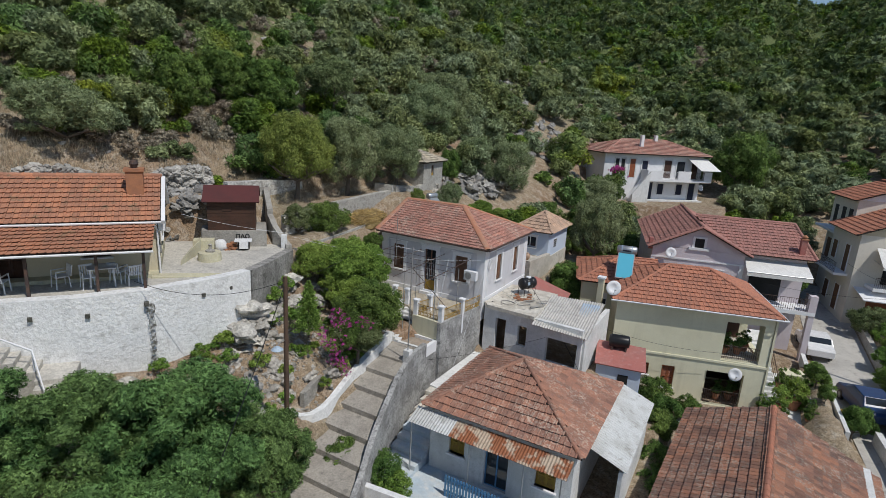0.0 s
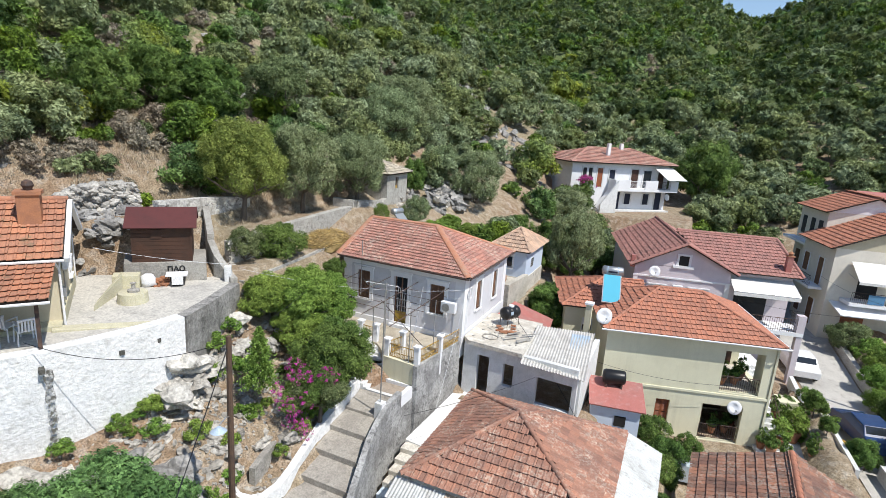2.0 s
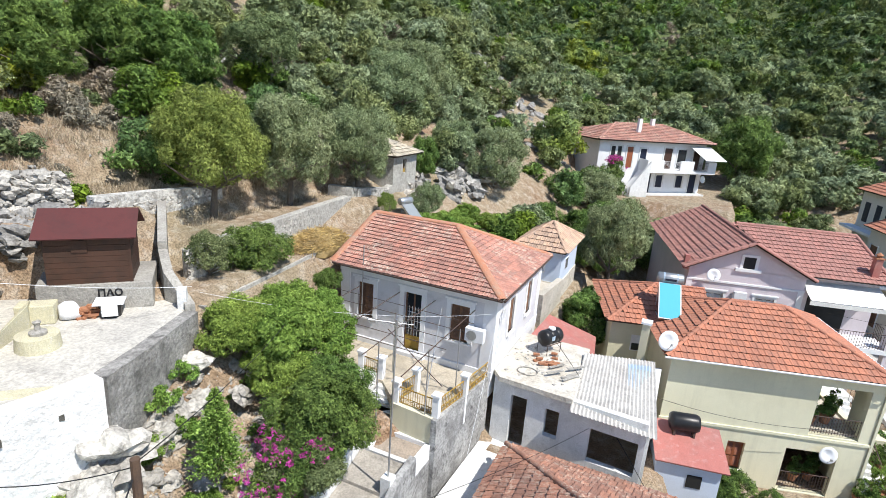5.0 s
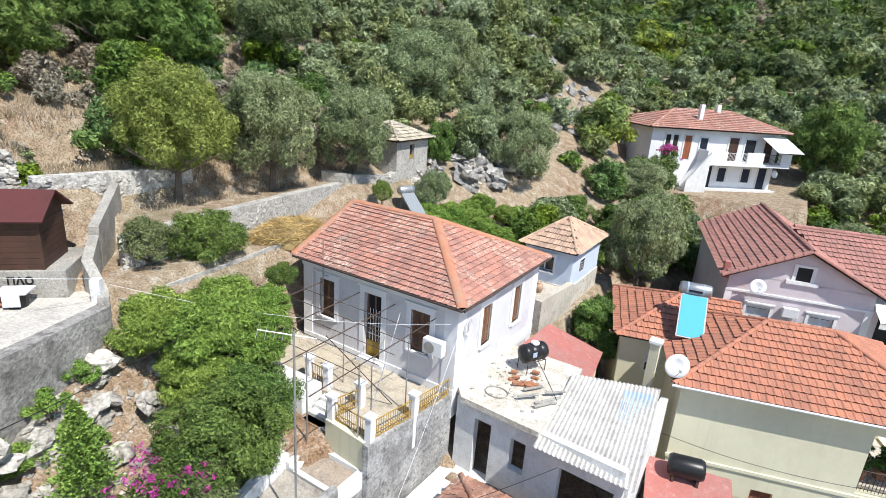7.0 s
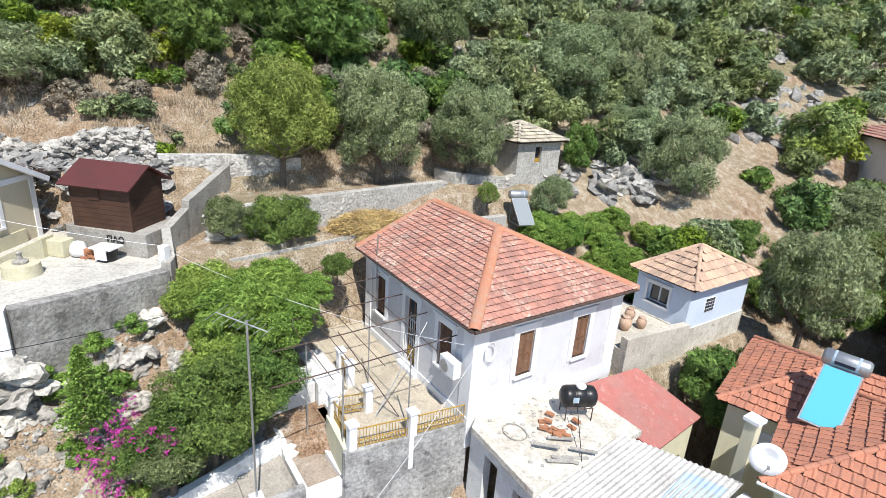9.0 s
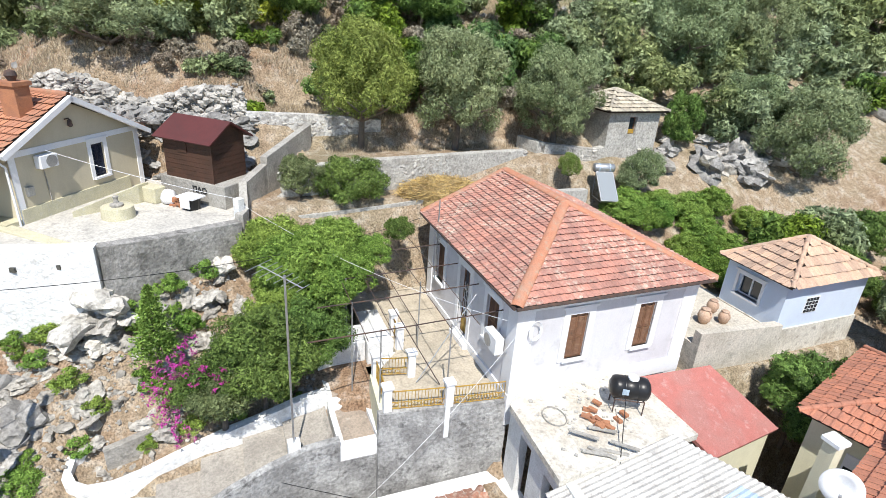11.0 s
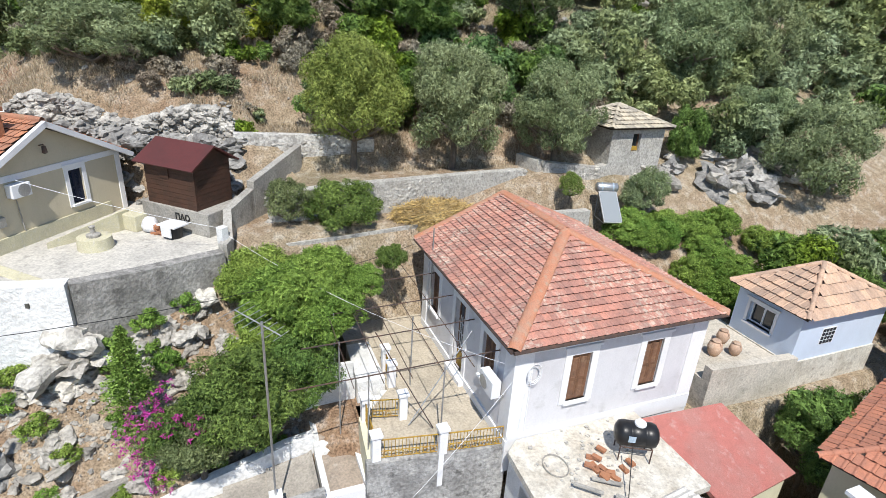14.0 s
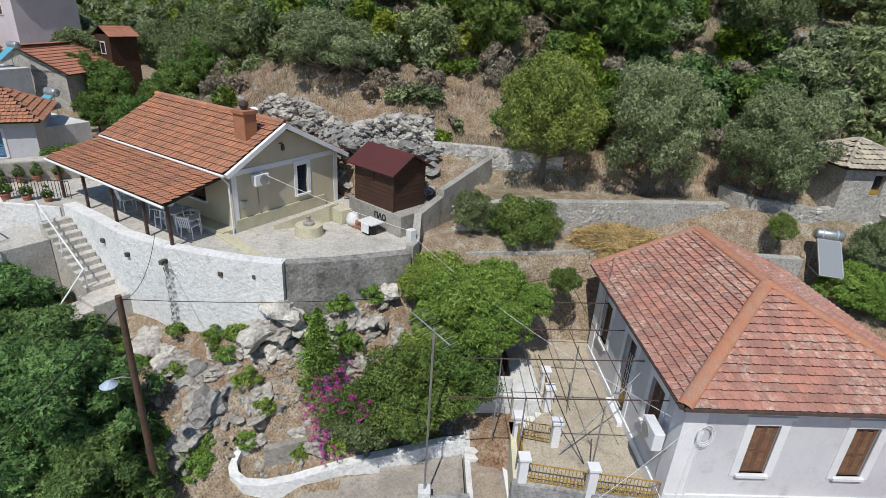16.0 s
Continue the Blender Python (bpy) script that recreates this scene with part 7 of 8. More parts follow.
tries = count = 0
while count < 5000 and tries < 120000:
    tries += 1
    ang, dist = radians(rw.uniform(72, 226)), 26 + 420 * rw.uniform() ** 1.8
    x, y = -2 + dist * math.cos(ang), 12 + dist * math.sin(ang)
    z = float(ground_z(x, y, False))
    el = (z - 20) / dist
    if el > (0.25 if ang < radians(160) else 0.12) or road_k(x, y) > 0 or any(a < x < b and c < y < d for a, b, c, d in CLEAR):
        continue
    if x > -18.6 and y < 41 or x > 5 and y < 62 or -8 < x < 5 and y < 52:
        continue
    if math.degrees(ang) > 178 and 24 < dist < 75 and z < 17.0:
        continue
    dry = smooth(0, 1, (x + 46) / 14) * smooth(0, 1, (32 - y) / 10)
    if dry and rw.uniform() < 0.15 * float(dry):
        continue
    if -34 < x < -16 and 33 < y < 53 and rw.uniform() < 0.65:
        continue
    if -46 < x < -14 and 30 < y < 82 and rw.uniform() < 0.42:
        continue
    if gully(x, y) < 3.6 and rw.uniform() < 0.9:
        continue
    if x > -62 and y < 44 and rw.uniform() < 0.3:
        continue
    if -37 < x < -27.5 and 16.5 < y < 27 and rw.uniform() < 0.7:
        continue
    v = rw.uniform()
    if z > 40 or y > 105 and v < 0.6:
        kind = "pine" if v < 0.5 else "olive2" if v < 0.75 else "green"
    elif -36 < x < -19 and 36 < y < 62:
        kind = "olive" if v < 0.66 else "olive2" if v < 0.86 else "green"
    elif x > -16:
        kind = "olive" if v < 0.68 else "olive2" if v < 0.78 else "pine" if v < 0.88 else "green"
    elif y < 44:
        kind = "olive" if v < 0.22 else "olive2" if v < 0.4 else "green" if v < 0.74 else "lime" if v < 0.86 else "twig"
    else:
        kind = "olive" if v < 0.42 else "olive2" if v < 0.66 else "green" if v < 0.84 else "lime" if v < 0.89 else "twig"
    r = rw.uniform(1.2, 2.6) * (1.0 if dist < 50 else 1.2 if dist < 90 else 1.6) * (0.5 if kind == "twig" else 1.0)
    if kind == "green" and dist < 90:
        r *= 0.8
    if not free(x, y, r):
        continue
    taken.setdefault((int(x // 4.0), int(y // 4.0)), []).append((x, y, r))
    spots[kind].append((x, y, r, r * rw.uniform(1.2, 1.65)))
    count += 1
# low scrub on the dry slope above the houses
for i in range(420):
    x, y = rw.uniform(-46, -24.8), rw.uniform(3, 40)
    if float(inner_depth(np.array(x), np.array(y), TERRACE)) > 0 or -31.8 < x < -24 and 9 < y < 20.5 and (y - 9.5) < 1.52 * (x + 31.5) + 1.0:
        continue
    if x > -24.4 or -28 < x and 21 < y < 27 and rw.uniform() < 0.6:
        continue
    v = rw.uniform()
    kind = "twig" if v < 0.55 else "olive2" if v < 0.72 else "green" if v < 0.88 else "olive"
    r = rw.uniform(0.25, 0.65) * (1.0 if kind == "twig" else 1.35)
    spots[kind].append((x, y, r, r * rw.uniform(1.1, 1.7)))
wood("olive_grove", "silvery olive trees scattered over the slope", "olive", spots["olive"], 16, 0.17)
wood("olive_wood", "dull green olives and shrubs on the slope", "olive2", spots["olive2"], 16, 0.17)
wood("green_wood", "dark green trees over the slope", "green", spots["green"], 16, 0.17)
wood("pine_wood", "dark pines on the upper slope", "pine", spots["pine"], 16, 0.19)
wood("lime_shrubs", "yellow-green shrubs on the slope", "lime", spots["lime"], 16, 0.16)
wood("dry_scrub", "brown dry shrubs on the slope", "twig", spots["twig"], 14, 0.12)

# dry grass
def tufts(name, label, n, area, h, seed, ok=None):
    r = np.random.RandomState(seed)
    x, y = r.uniform(area[0], area[1], n), r.uniform(area[2], area[3], n)
    keep = 0.55 + 0.5 * np.sin(x * 0.83 + 2.3 * np.sin(y * 0.57)) * np.cos(y * 0.71 + 1.9 * np.sin(x * 0.49)) > r.uniform(0, 1.0, n)
    if ok is not None:
        keep &= ok(x, y)
    x, y = x[keep], y[keep]
    z = ground_z(x, y)
    k = len(x)
    a = r.uniform(0, 6.283, k)
    hh = h * r.uniform(0.4, 1.3, k)
    wv = 0.013 * r.uniform(0.6, 1.6, k)
    p = np.stack([x, y, z - 0.03], 1)
    q = np.stack([np.cos(a) * wv, np.sin(a) * wv, np.zeros(k)], 1)
    t = np.stack([r.normal(size=k) * hh * 0.35, r.normal(size=k) * hh * 0.35, hh], 1)
    ob = new(name, tris_mesh(name, np.stack([p - q, p + q, p + t], 1).reshape(-1, 3), M["drygrass"]))
    tagged(ob, label, "grass", kind="stuff")


tufts("dry_grass", "dry straw-coloured grass on the slope", 230000, (-40, -23, 4, 40), 0.24, 71, lambda x, y: (inner_depth(x, y, TERRACE) == 0) & (x < -25 + 0.0 * y) | (x < -22.5) & (y > 22.5))
tufts("dry_grass", "sparse dry grass up the slope", 110000, (-60, -28, 8, 90), 0.28, 72)


# ---- cream house: loggias, stair ----
part("floor_slab", Geo().box(0.3, 7.9, 0.3, 5.9, 7.3, 7.6), M["pave"], C_)
part("inner_wall", Geo().box(5.2, 5.35, 0.3, 5.9, 4.2, 10.2), M["cream"], C_)
part("inner_wall", Geo().box(5.35, 7.9, 3.6, 3.75, 4.2, 10.2), M["cream"], C_)
# brown door panels, wide and dark to paint in the loggias' shade as well
part("inner_door", Geo().box(5.5, 7.6, 3.55, 3.6, 7.65, 9.9), M["brownwood"], C_)
part("inner_door", Geo().box(5.5, 7.6, 3.55, 3.6, 4.8, 6.9), M["brownwood"], C_)
part("soffit", Geo().box(-0.3, 8.55, -0.3, 6.5, 10.22, 10.3), M["cream"], C_)
part("gutter", Geo().path([(-0.4, -0.42, 10.32), (8.65, -0.42, 10.3), (8.66, 6.6, 10.3)], 0.05), M["whiteplastic"], C_)
for z0, x0, x1 in ((7.6, 5.9, 7.7), (4.83, 5.25, 7.15)):
    rail(C_, (x0, 0.06, z0), (x1, 0.06, z0), 0.77, 17, M["iron"])
part("corner_column", Geo().box(8.22, 8.32, -0.06, 0.4, 4.2, 10.2), M["cream"], C_)
# opening drawn as a flat panel with its shade as colour
part("wing_window", Geo().box(-1.93, -1.9, 4.6, 5.3, 8.6, 9.6), M["dark"], C_)
part("wing_window", Geo().box(-0.9, -0.3, 3.36, 3.4, 8.7, 9.5), M["trimwhite"], C_)
part("wing_pane", Geo().box(-0.85, -0.35, 3.345, 3.362, 8.75, 9.1), M["glass"], C_)
xs = thing("outdoor_stairs", pose(-5.4, 30.5, 0.04, 0, 0, 16.5), "white concrete outdoor stairs with iron railing", "stairs")
for i in range(16):
    part("step", Geo().box(8.4, 9.3, -0.6 + i * 0.27, -0.3 + i * 0.27, 4.4, 4.75 + i * 0.18), M["white"], xs, bevel=0.012)
rail(xs, (9.27, -0.45, 4.75), (9.27, 3.6, 7.45), 0.88, 15, M["iron"], False)
part("landing", Geo().box(8.3, 9.5, 3.7, 5.6, 7.35, 7.6), M["white"], xs)

# pots with plants on the loggia and in the yard
POT = [None]


def pot_plant(x, y, z, s, label="clay pot with a leafy plant", group="potted plants", leaf="green", tilt=0):
    t = thing("potted_plant", pose(x, y, z) @ Matrix.Scale(s, 4), label, "potted plant", group)
    if POT[0] is None:
        POT[0] = (Geo().lathe([(0.13, 0), (0.19, 0.28), (0.21, 0.28), (0.21, 0.34), (0.17, 0.34), (0.15, 0.28)], n=16).mesh("pot", M["terracotta"]), {})
    o = new("pot", POT[0][0])
    o.parent = t
    if leaf not in POT[0][1]:
        POT[0][1][leaf] = tris_mesh("leaves", leaf_cloud(700, (0, 0, 0.68), (0.34, 0.34, 0.4), 0.06, 90 + len(POT[0][1]), clumps=9, core=1, core_r=0.5), M[leaf])
    o = new("foliage", POT[0][1][leaf])
    o.parent = t


# ---- pink house ----
for a in (1.0, 3.6):
    window(D_, pose(a, 0, 8.9), 1.0, 1.5, leaf=M["trimwhite"], surround=0.12)
# window opening painted near black instead of a shaded recess
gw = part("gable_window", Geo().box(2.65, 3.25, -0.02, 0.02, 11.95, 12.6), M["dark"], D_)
part("surround", Geo().box(2.5, 2.65, -0.05, 0.0, 11.85, 12.7).box(3.25, 3.4, -0.05, 0.0, 11.85, 12.7).box(2.5, 3.4, -0.06, 0.0, 12.6, 12.72).box(2.3, 3.6, -0.1, 0.0, 11.78, 11.95), M["trimwhite"], gw)
part("band", Geo().box(-0.05, 5.95, -0.06, 0.0, 11.0, 11.1), M["trimwhite"], D_)
for x0 in (-0.04, 5.65):
    part("corner_trim", Geo().box(x0, x0 + 0.29, -0.04, 0.0, 4.6, 11.0), M["trimwhite"], D_)
ridge_caps(D_, [((2.95, -0.35, 13.44), (2.95, 10.6, 13.44)), ((3.2, 4.0, 13.62), (9.7, 4.0, 13.62)), ((10.3, 0.35, 11.87), (9.7, 4.0, 13.62)), ((-0.35, -0.33, 11.77), (2.95, -0.33, 13.44)), ((6.25, -0.33, 11.77), (2.95, -0.33, 13.44))], M["tileD"], r=0.11)
chd = part("chimney", Geo().box(9.3, 9.65, 0.75, 1.1, 11.8, 13.1), M["redpaint"], D_, "red painted chimney", bevel=0.02)
part("chimney_cap", Geo().box(9.25, 9.7, 0.7, 1.15, 13.1, 13.16).lathe([(0.12, 0), (0.12, 0.12), (0.2, 0.14), (0.02, 0.28)], (9.48, 0.93, 13.16), 12), M["terracotta"], chd)
chw = part("chimney", Geo().box(-0.28, 0.0, 0.15, 0.45, 11.5, 12.3), M["redpaint"], D_, "small red and white chimney", bevel=0.02)
dac = part("air_conditioner", Geo().box(2.45, 3.1, -0.3, -0.04, 10.2, 10.65), M["whiteplastic"], D_, "white air conditioner", bevel=0.02)
DW = pose(-5.2, 39.75, 0, 0, 0, 14.0)
aw = thing("awning", DW, "white cloth awning over a balcony", "awning")
part("cloth", Geo().slab([(6.0, 0.85, 11.5), (9.9, 0.85, 11.5), (9.9, -0.75, 10.9), (6.0, -0.75, 10.9)], 0.02).box(6.0, 9.9, -0.76, -0.74, 10.6, 10.89), M["awning"], aw)
part("bar", Geo().path([(6.0, -0.75, 10.88), (9.9, -0.75, 10.88)], 0.03), M["steel"], aw)
for x in (6.2, 9.7):
    part("arm", Geo().path([(x, 0.9, 11.1), (x, -0.75, 10.88)], 0.02), M["steel"], aw)
bal = part("balcony", Geo().box(5.9, 10.4, -0.9, 0.9, 8.4, 8.65), M["trimwhite"], D_)
rail(D_, (5.95, -0.85, 8.65), (9.95, -0.85, 8.65), 0.85, 30, M["iron"])
rail(D_, (10.3, -0.45, 8.65), (10.3, 0.9, 8.65), 0.85, 10, M["iron"])
part("pier", Geo().box(9.95, 10.4, -0.9, -0.45, 8.65, 9.75), M["pink"], bal)
part("column", Geo().box(10.05, 10.4, -0.85, -0.5, 4.6, 8.4), M["pink"], D_)
# flat dark panel, the doorway's shade is put into its colour
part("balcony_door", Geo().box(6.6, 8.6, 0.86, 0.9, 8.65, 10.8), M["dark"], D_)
dish(DW @ pose(1.15, -0.3, 11.45, 75, 0, 5), 0.36, "white satellite dish on the pink gable")

# ---- far white house ----
# entries of kind dark are flat panels painted as unlit openings
for a, w, z, h, kind in ((1.3, 0.45, 14.15, 2.0, "dark"), (2.0, 0.45, 14.15, 2.0, "dark"), (3.1, 0.65, 14.15, 2.0, "redwood"), (4.6, 0.7, 14.6, 1.4, "navy"), (7.4, 0.9, 14.15, 2.0, "brownwood"), (9.0, 1.0, 14.15, 1.9, "glass"), (10.9, 0.8, 14.15, 2.0, "brownwood"), (5.5, 0.75, 11.75, 1.9, "navy"), (6.9, 0.75, 12.3, 1.2, "navy"), (9.3, 0.75, 12.3, 1.2, "navy"), (10.9, 0.8, 11.75, 1.9, "navy")):
    wn_ = part("window", Geo().box(a, a + w, -0.03, 0.0, z, z + h), M[kind], E_)
    part("frame", Geo().box(a - 0.14, a, -0.06, 0, z, z + h + 0.14).box(a + w, a + w + 0.14, -0.06, 0, z, z + h + 0.14).box(a, a + w, -0.06, 0, z + h, z + h + 0.14), M["white"], wn_)
bal = part("balcony", Geo().box(4.6, 12.7, -1.4, -0.002, 13.9, 14.15).box(4.6, 6.5, -1.4, -1.28, 14.15, 15.1).box(8.4, 10.0, -1.4, -1.28, 14.15, 15.1).box(11.7, 12.7, -1.4, -1.28, 14.15, 15.1).box(4.6, 4.72, -1.28, 0, 14.15, 15.1).box(12.58, 12.7, -1.28, 0, 14.15, 15.1), M["trimwhite"], E_)
for x0, x1 in ((6.5, 8.4), (10.0, 11.7)):
    rail(E_, (x0, -1.34, 14.15), (x1, -1.34, 14.15), 0.85, 15, M["trimwhite"] if x0 < 8 else M["iron"], False)
st = part("stair", Geo().prism([(3.0, -1.6), (4.6, -1.6), (4.6, -0.2), (3.0, -0.2)], 10.8, [11.9, 14.0, 14.0, 11.9]), M["trimwhite"], E_, "white outdoor stair with solid parapet")
part("parapet", Geo().prism([(2.8, -1.8), (4.7, -1.8), (4.7, -1.6), (2.8, -1.6)], 10.8, [12.5, 15.0, 15.0, 12.5]), M["white"], st)
awE = thing("awning", EW, "white cloth awning above the balcony corner", "awning")
part("cloth", Geo().slab([(10.1, -0.2, 16.5), (12.6, -0.2, 16.5), (13.2, -2.1, 15.3), (10.7, -2.1, 15.3)], 0.02), M["awning"], awE)
part("bar", Geo().path([(10.7, -2.1, 15.28), (13.2, -2.1, 15.28)], 0.03), M["steel"], awE)
for x, y in ((5.0, 1.4), (8.0, 3.4)):
    part("chimney", Geo().box(x, x + 0.35, y, y + 0.35, 16.9, 18.75), M["trimwhite"], E_)
ridge_caps(E_, [((-0.6, -0.6, 16.75), e1), ((12.9, -0.6, 16.75), e2), (e1, e2)], M["tileA"], r=0.13, step=0.45)
part("plinth_step", Geo().box(4.9, 12.3, -0.9, 0.0, 10.8, 11.75), M["white"], E_)
dish(EW @ pose(12.2, -0.3, 13.2, 75, 0, 10), 0.36, "white satellite dish on the far house")
fb = thing("flowering_bush", EW @ pose(0.9, -1.6, 13.0), "bush with magenta flowers beside the far house", "bush")
o = new("foliage", tris_mesh("foliage", leaf_cloud(2500, (0, 0, 1.0), (1.3, 0.9, 1.3), 0.09, 141, clumps=14), M["green"]))
o.parent = fb
o = new("blossom", tris_mesh("blossom", leaf_cloud(420, (-0.3, -0.3, 1.7), (1.5, 0.8, 0.9), 0.07, 142, clumps=7, core=0), M["magenta"]))
o.parent = fb

# ---- house with awnings across the road ----
for a, w, z, h in ((3.9, 0.9, 9.6, 1.5), (1.4, 0.8, 9.0, 2.2), (3.9, 0.9, 6.0, 1.5), (1.6, 0.9, 5.6, 2.1)):
    wn_ = part("window", Geo().box(-0.035, 0.0, a, a + w, z, z + h), M["shutter"], F_)
    part("frame", Geo().box(-0.05, 0, a - 0.1, a, z, z + h + 0.1).box(-0.05, 0, a + w, a + w + 0.1, z, z + h + 0.1), M["trimwhite"], wn_)
bal = part("balcony", Geo().box(-1.0, -0.002, 0.8, 5.2, 8.75, 8.95), M["trimwhite"], F_)
rail(F_, (-0.97, 0.8, 8.95), (-0.97, 5.2, 8.95), 0.85, 34, M["iron"], False)
bal = part("balcony", Geo().box(1.0, 9.6, -1.5, -0.002, 8.3, 8.55), M["trimwhite"], F_)
rail(F_, (1.05, -1.45, 8.55), (9.6, -1.45, 8.55), 0.85, 64, M["iron"], False)
tagged(part("towel", Geo().box(2.2, 3.3, -1.5, -1.47, 8.7, 9.42), M["bluepaint"]), "blue towel hung over the balcony rail", "towel").matrix_basis = pose(8.3, 53.0, 0, 0, 0, 13.0)
part("door", Geo().box(1.4, 3.0, -0.05, 0.0, 5.0, 7.4), M["redwood"], F_, "brown double door")
# doorway painted as a near-black panel in place of shade
part("upper_door", Geo().box(2.0, 3.4, -0.04, 0.0, 8.6, 10.7), M["dark"], F_)
part("gable_window", Geo().box(4.4, 5.2, -0.04, 0.0, 12.0, 13.2), M["ochre"], F_)
aw = thing("awning", pose(8.3, 53.0, 0, 0, 0, 13.0), "white cloth awning over the balcony", "awning")
part("cloth", Geo().slab([(1.2, -0.1, 11.6), (6.0, -0.1, 11.6), (6.0, -1.8, 10.4), (1.2, -1.8, 10.4)], 0.02).box(1.2, 6.0, -1.81, -1.79, 10.2, 10.4), M["awning"], aw)
part("arm", Geo().path([(1.25, 0, 10.6), (1.25, -1.8, 10.4)], 0.02).path([(5.95, 0, 10.6), (5.95, -1.8, 10.4)], 0.02), M["steel"], aw)
part("canopy", Geo().slab([(0.3, -0.0, 8.2), (9.6, -0.0, 8.2), (9.6, -2.2, 7.7), (0.3, -2.2, 7.7)], 0.08), M["trimwhite"], F_)
F2 = thing("house", pose(8.35, 58.2, 0.6, 0, 0, 14.0), "pale upper house with orange tile roof", "house")
shell(F2, 7.0, 5.0, 5.0, 14.1, M["palecream"], {})
tiled_roof(F2, "roof", [[(-0.4, 5.2, 14.1), (-0.4, -0.4, 14.1), (3.5, -0.4, 15.6), (3.5, 5.2, 15.6)], [(7.4, -0.4, 14.1), (7.4, 5.2, 14.1), (3.5, 5.2, 15.6), (3.5, -0.4, 15.6)]], M["tileC"], "orange tile roof", w=0.3, l=0.45, seed=31)
part("gable", Geo().quad((0, -0.01, 14.1), (7, -0.01, 14.1), (3.5, -0.01, 15.45)), M["trimwhite"], F2)
for a in (0.6, 2.0, 3.6):
    part("window", Geo().box(-0.035, 0, a, a + 0.7, 11.6, 13.2), M["navy"], F2)
for a in (1.0, 3.6):
    part("window", Geo().box(-0.035, 0, a, a + 0.8, 8.2, 10.0), M["shutter"], F2)
part("balcony", Geo().box(-1.0, -0.002, 0.6, 5.4, 10.9, 11.1), M["trimwhite"], F2)
F3 = thing("house", pose(13.5, 66.0, 0, 0, 0, 10.0), "house with plain red roof on the far slope", "house")
shell(F3, 14.0, 7.0, 8.0, 14.6, M["palecream"], {})
part("roof", Geo().slab([(-0.5, -0.5, 14.5), (14.5, -0.5, 14.5), (14.5, 3.5, 16.0), (-0.5, 3.5, 16.0)], 0.15).slab([(14.5, 7.5, 14.5), (-0.5, 7.5, 14.5), (-0.5, 3.5, 16.0), (14.5, 3.5, 16.0)], 0.15), M["redpaint"], F3, "plain red roof")
# unlit opening painted as a flat dark panel
part("window", Geo().box(2.0, 4.2, -0.03, 0, 12.2, 13.6), M["dark"], F3)
for k in (0, 1):
    wt = thing("water_tank", pose(16.6 + 1.2 * k, 69.4, 16.35, 0, 0, 10), "white water tank on the red roof", "water tank")
    part("barrel", Geo().lathe([(0.5, -0.5), (0.55, 0.0), (0.55, 0.8), (0.4, 0.95), (0.0, 0.98)], n=20), M["trimwhite"], wt, smooth=True)


# ---- cars, road wall, yard of the cream house ----
def car(m, paint, label):
    c = thing("car", m, label, "car")
    prof = [(-2.0, 0.35), (-2.0, 0.75), (-1.85, 0.92), (-1.45, 1.0), (-1.05, 1.42), (0.25, 1.47), (0.95, 1.02), (1.8, 0.86), (2.0, 0.65), (2.0, 0.35)]
    g = Geo()
    n = len(prof)
    for y, k in ((-0.82, 0.0), (-0.78, 0.03), (0.78, 0.03), (0.82, 0.0)):
        for x, z in prof:
            inset = 0.12 if z > 1.1 else 0
            g.v.append((x, y * (1 - inset), z + (k if z > 0.6 else 0)))
    for s in range(3):
        for i in range(n):
            j = (i + 1) % n
            g.f.append((s * n + i, s * n + j, (s + 1) * n + j, (s + 1) * n + i))
    g.f.append(tuple(range(n - 1, -1, -1)))
    g.f.append(tuple(range(3 * n, 4 * n)))
    part("body", g, paint, c, bevel=0.03)
    part("windscreen", Geo().slab([(0.3, -0.64, 1.475), (0.93, -0.7, 1.07), (0.93, 0.7, 1.07), (0.3, 0.64, 1.475)], 0.01), M["glass"], c)
    part("rear_window", Geo().slab([(-1.1, -0.64, 1.44), (-1.1, 0.64, 1.44), (-1.43, 0.68, 1.04), (-1.43, -0.68, 1.04)], 0.01), M["glass"], c)
    for s in (-1, 1):
        part("side_window", Geo().quad((-1.0, s * 0.76, 1.08), (0.75, s * 0.76, 1.08), (0.2, s * 0.735, 1.4), (-0.95, s * 0.735, 1.4)), M["glass"], c)
        for x in (-1.3, 1.3):
            wh = part("wheel", Geo().lathe([(0.3, -0.09), (0.32, -0.06), (0.32, 0.06), (0.3, 0.09), (0.18, 0.1)], n=20), M["black"], c)
            wh.matrix_local = pose(x, s * 0.76, 0.31, 90, 0, 0)
            rm = part("rim", Geo().lathe([(0.17, -0.1), (0.17, 0.1), (0.05, 0.11)], n=16), M["steel"], wh)
        part("headlight", Geo().box(1.86, 2.0, s * 0.62 - 0.14, s * 0.62 + 0.14, 0.64, 0.76), M["whiteplastic"], c)


M["carwhite"] = mat("white_car_paint", (0.78, 0.78, 0.78), None, None, rough=0.25, bump=0.0, spec=0.5)
M["carblue"] = mat("dark_blue_car_paint", (0.02, 0.05, 0.14), None, None, rough=0.25, bump=0.0, spec=0.5)
car(pose(5.9, 45.2, 4.8, 0, 0, 98), M["carwhite"], "white hatchback parked on the village road")
car(pose(7.9, 36.9, 4.62, 0, 0, 104), M["carblue"], "dark blue car parked beside the yard")
run_wall("road_wall", [(float(road_x(y)) + 2.1, float(y), 3.0, float(road_z(y)) + 0.75) for y in np.arange(26, 60, 3.0)], 0.35, M["mortar"], "low stone wall along the road")
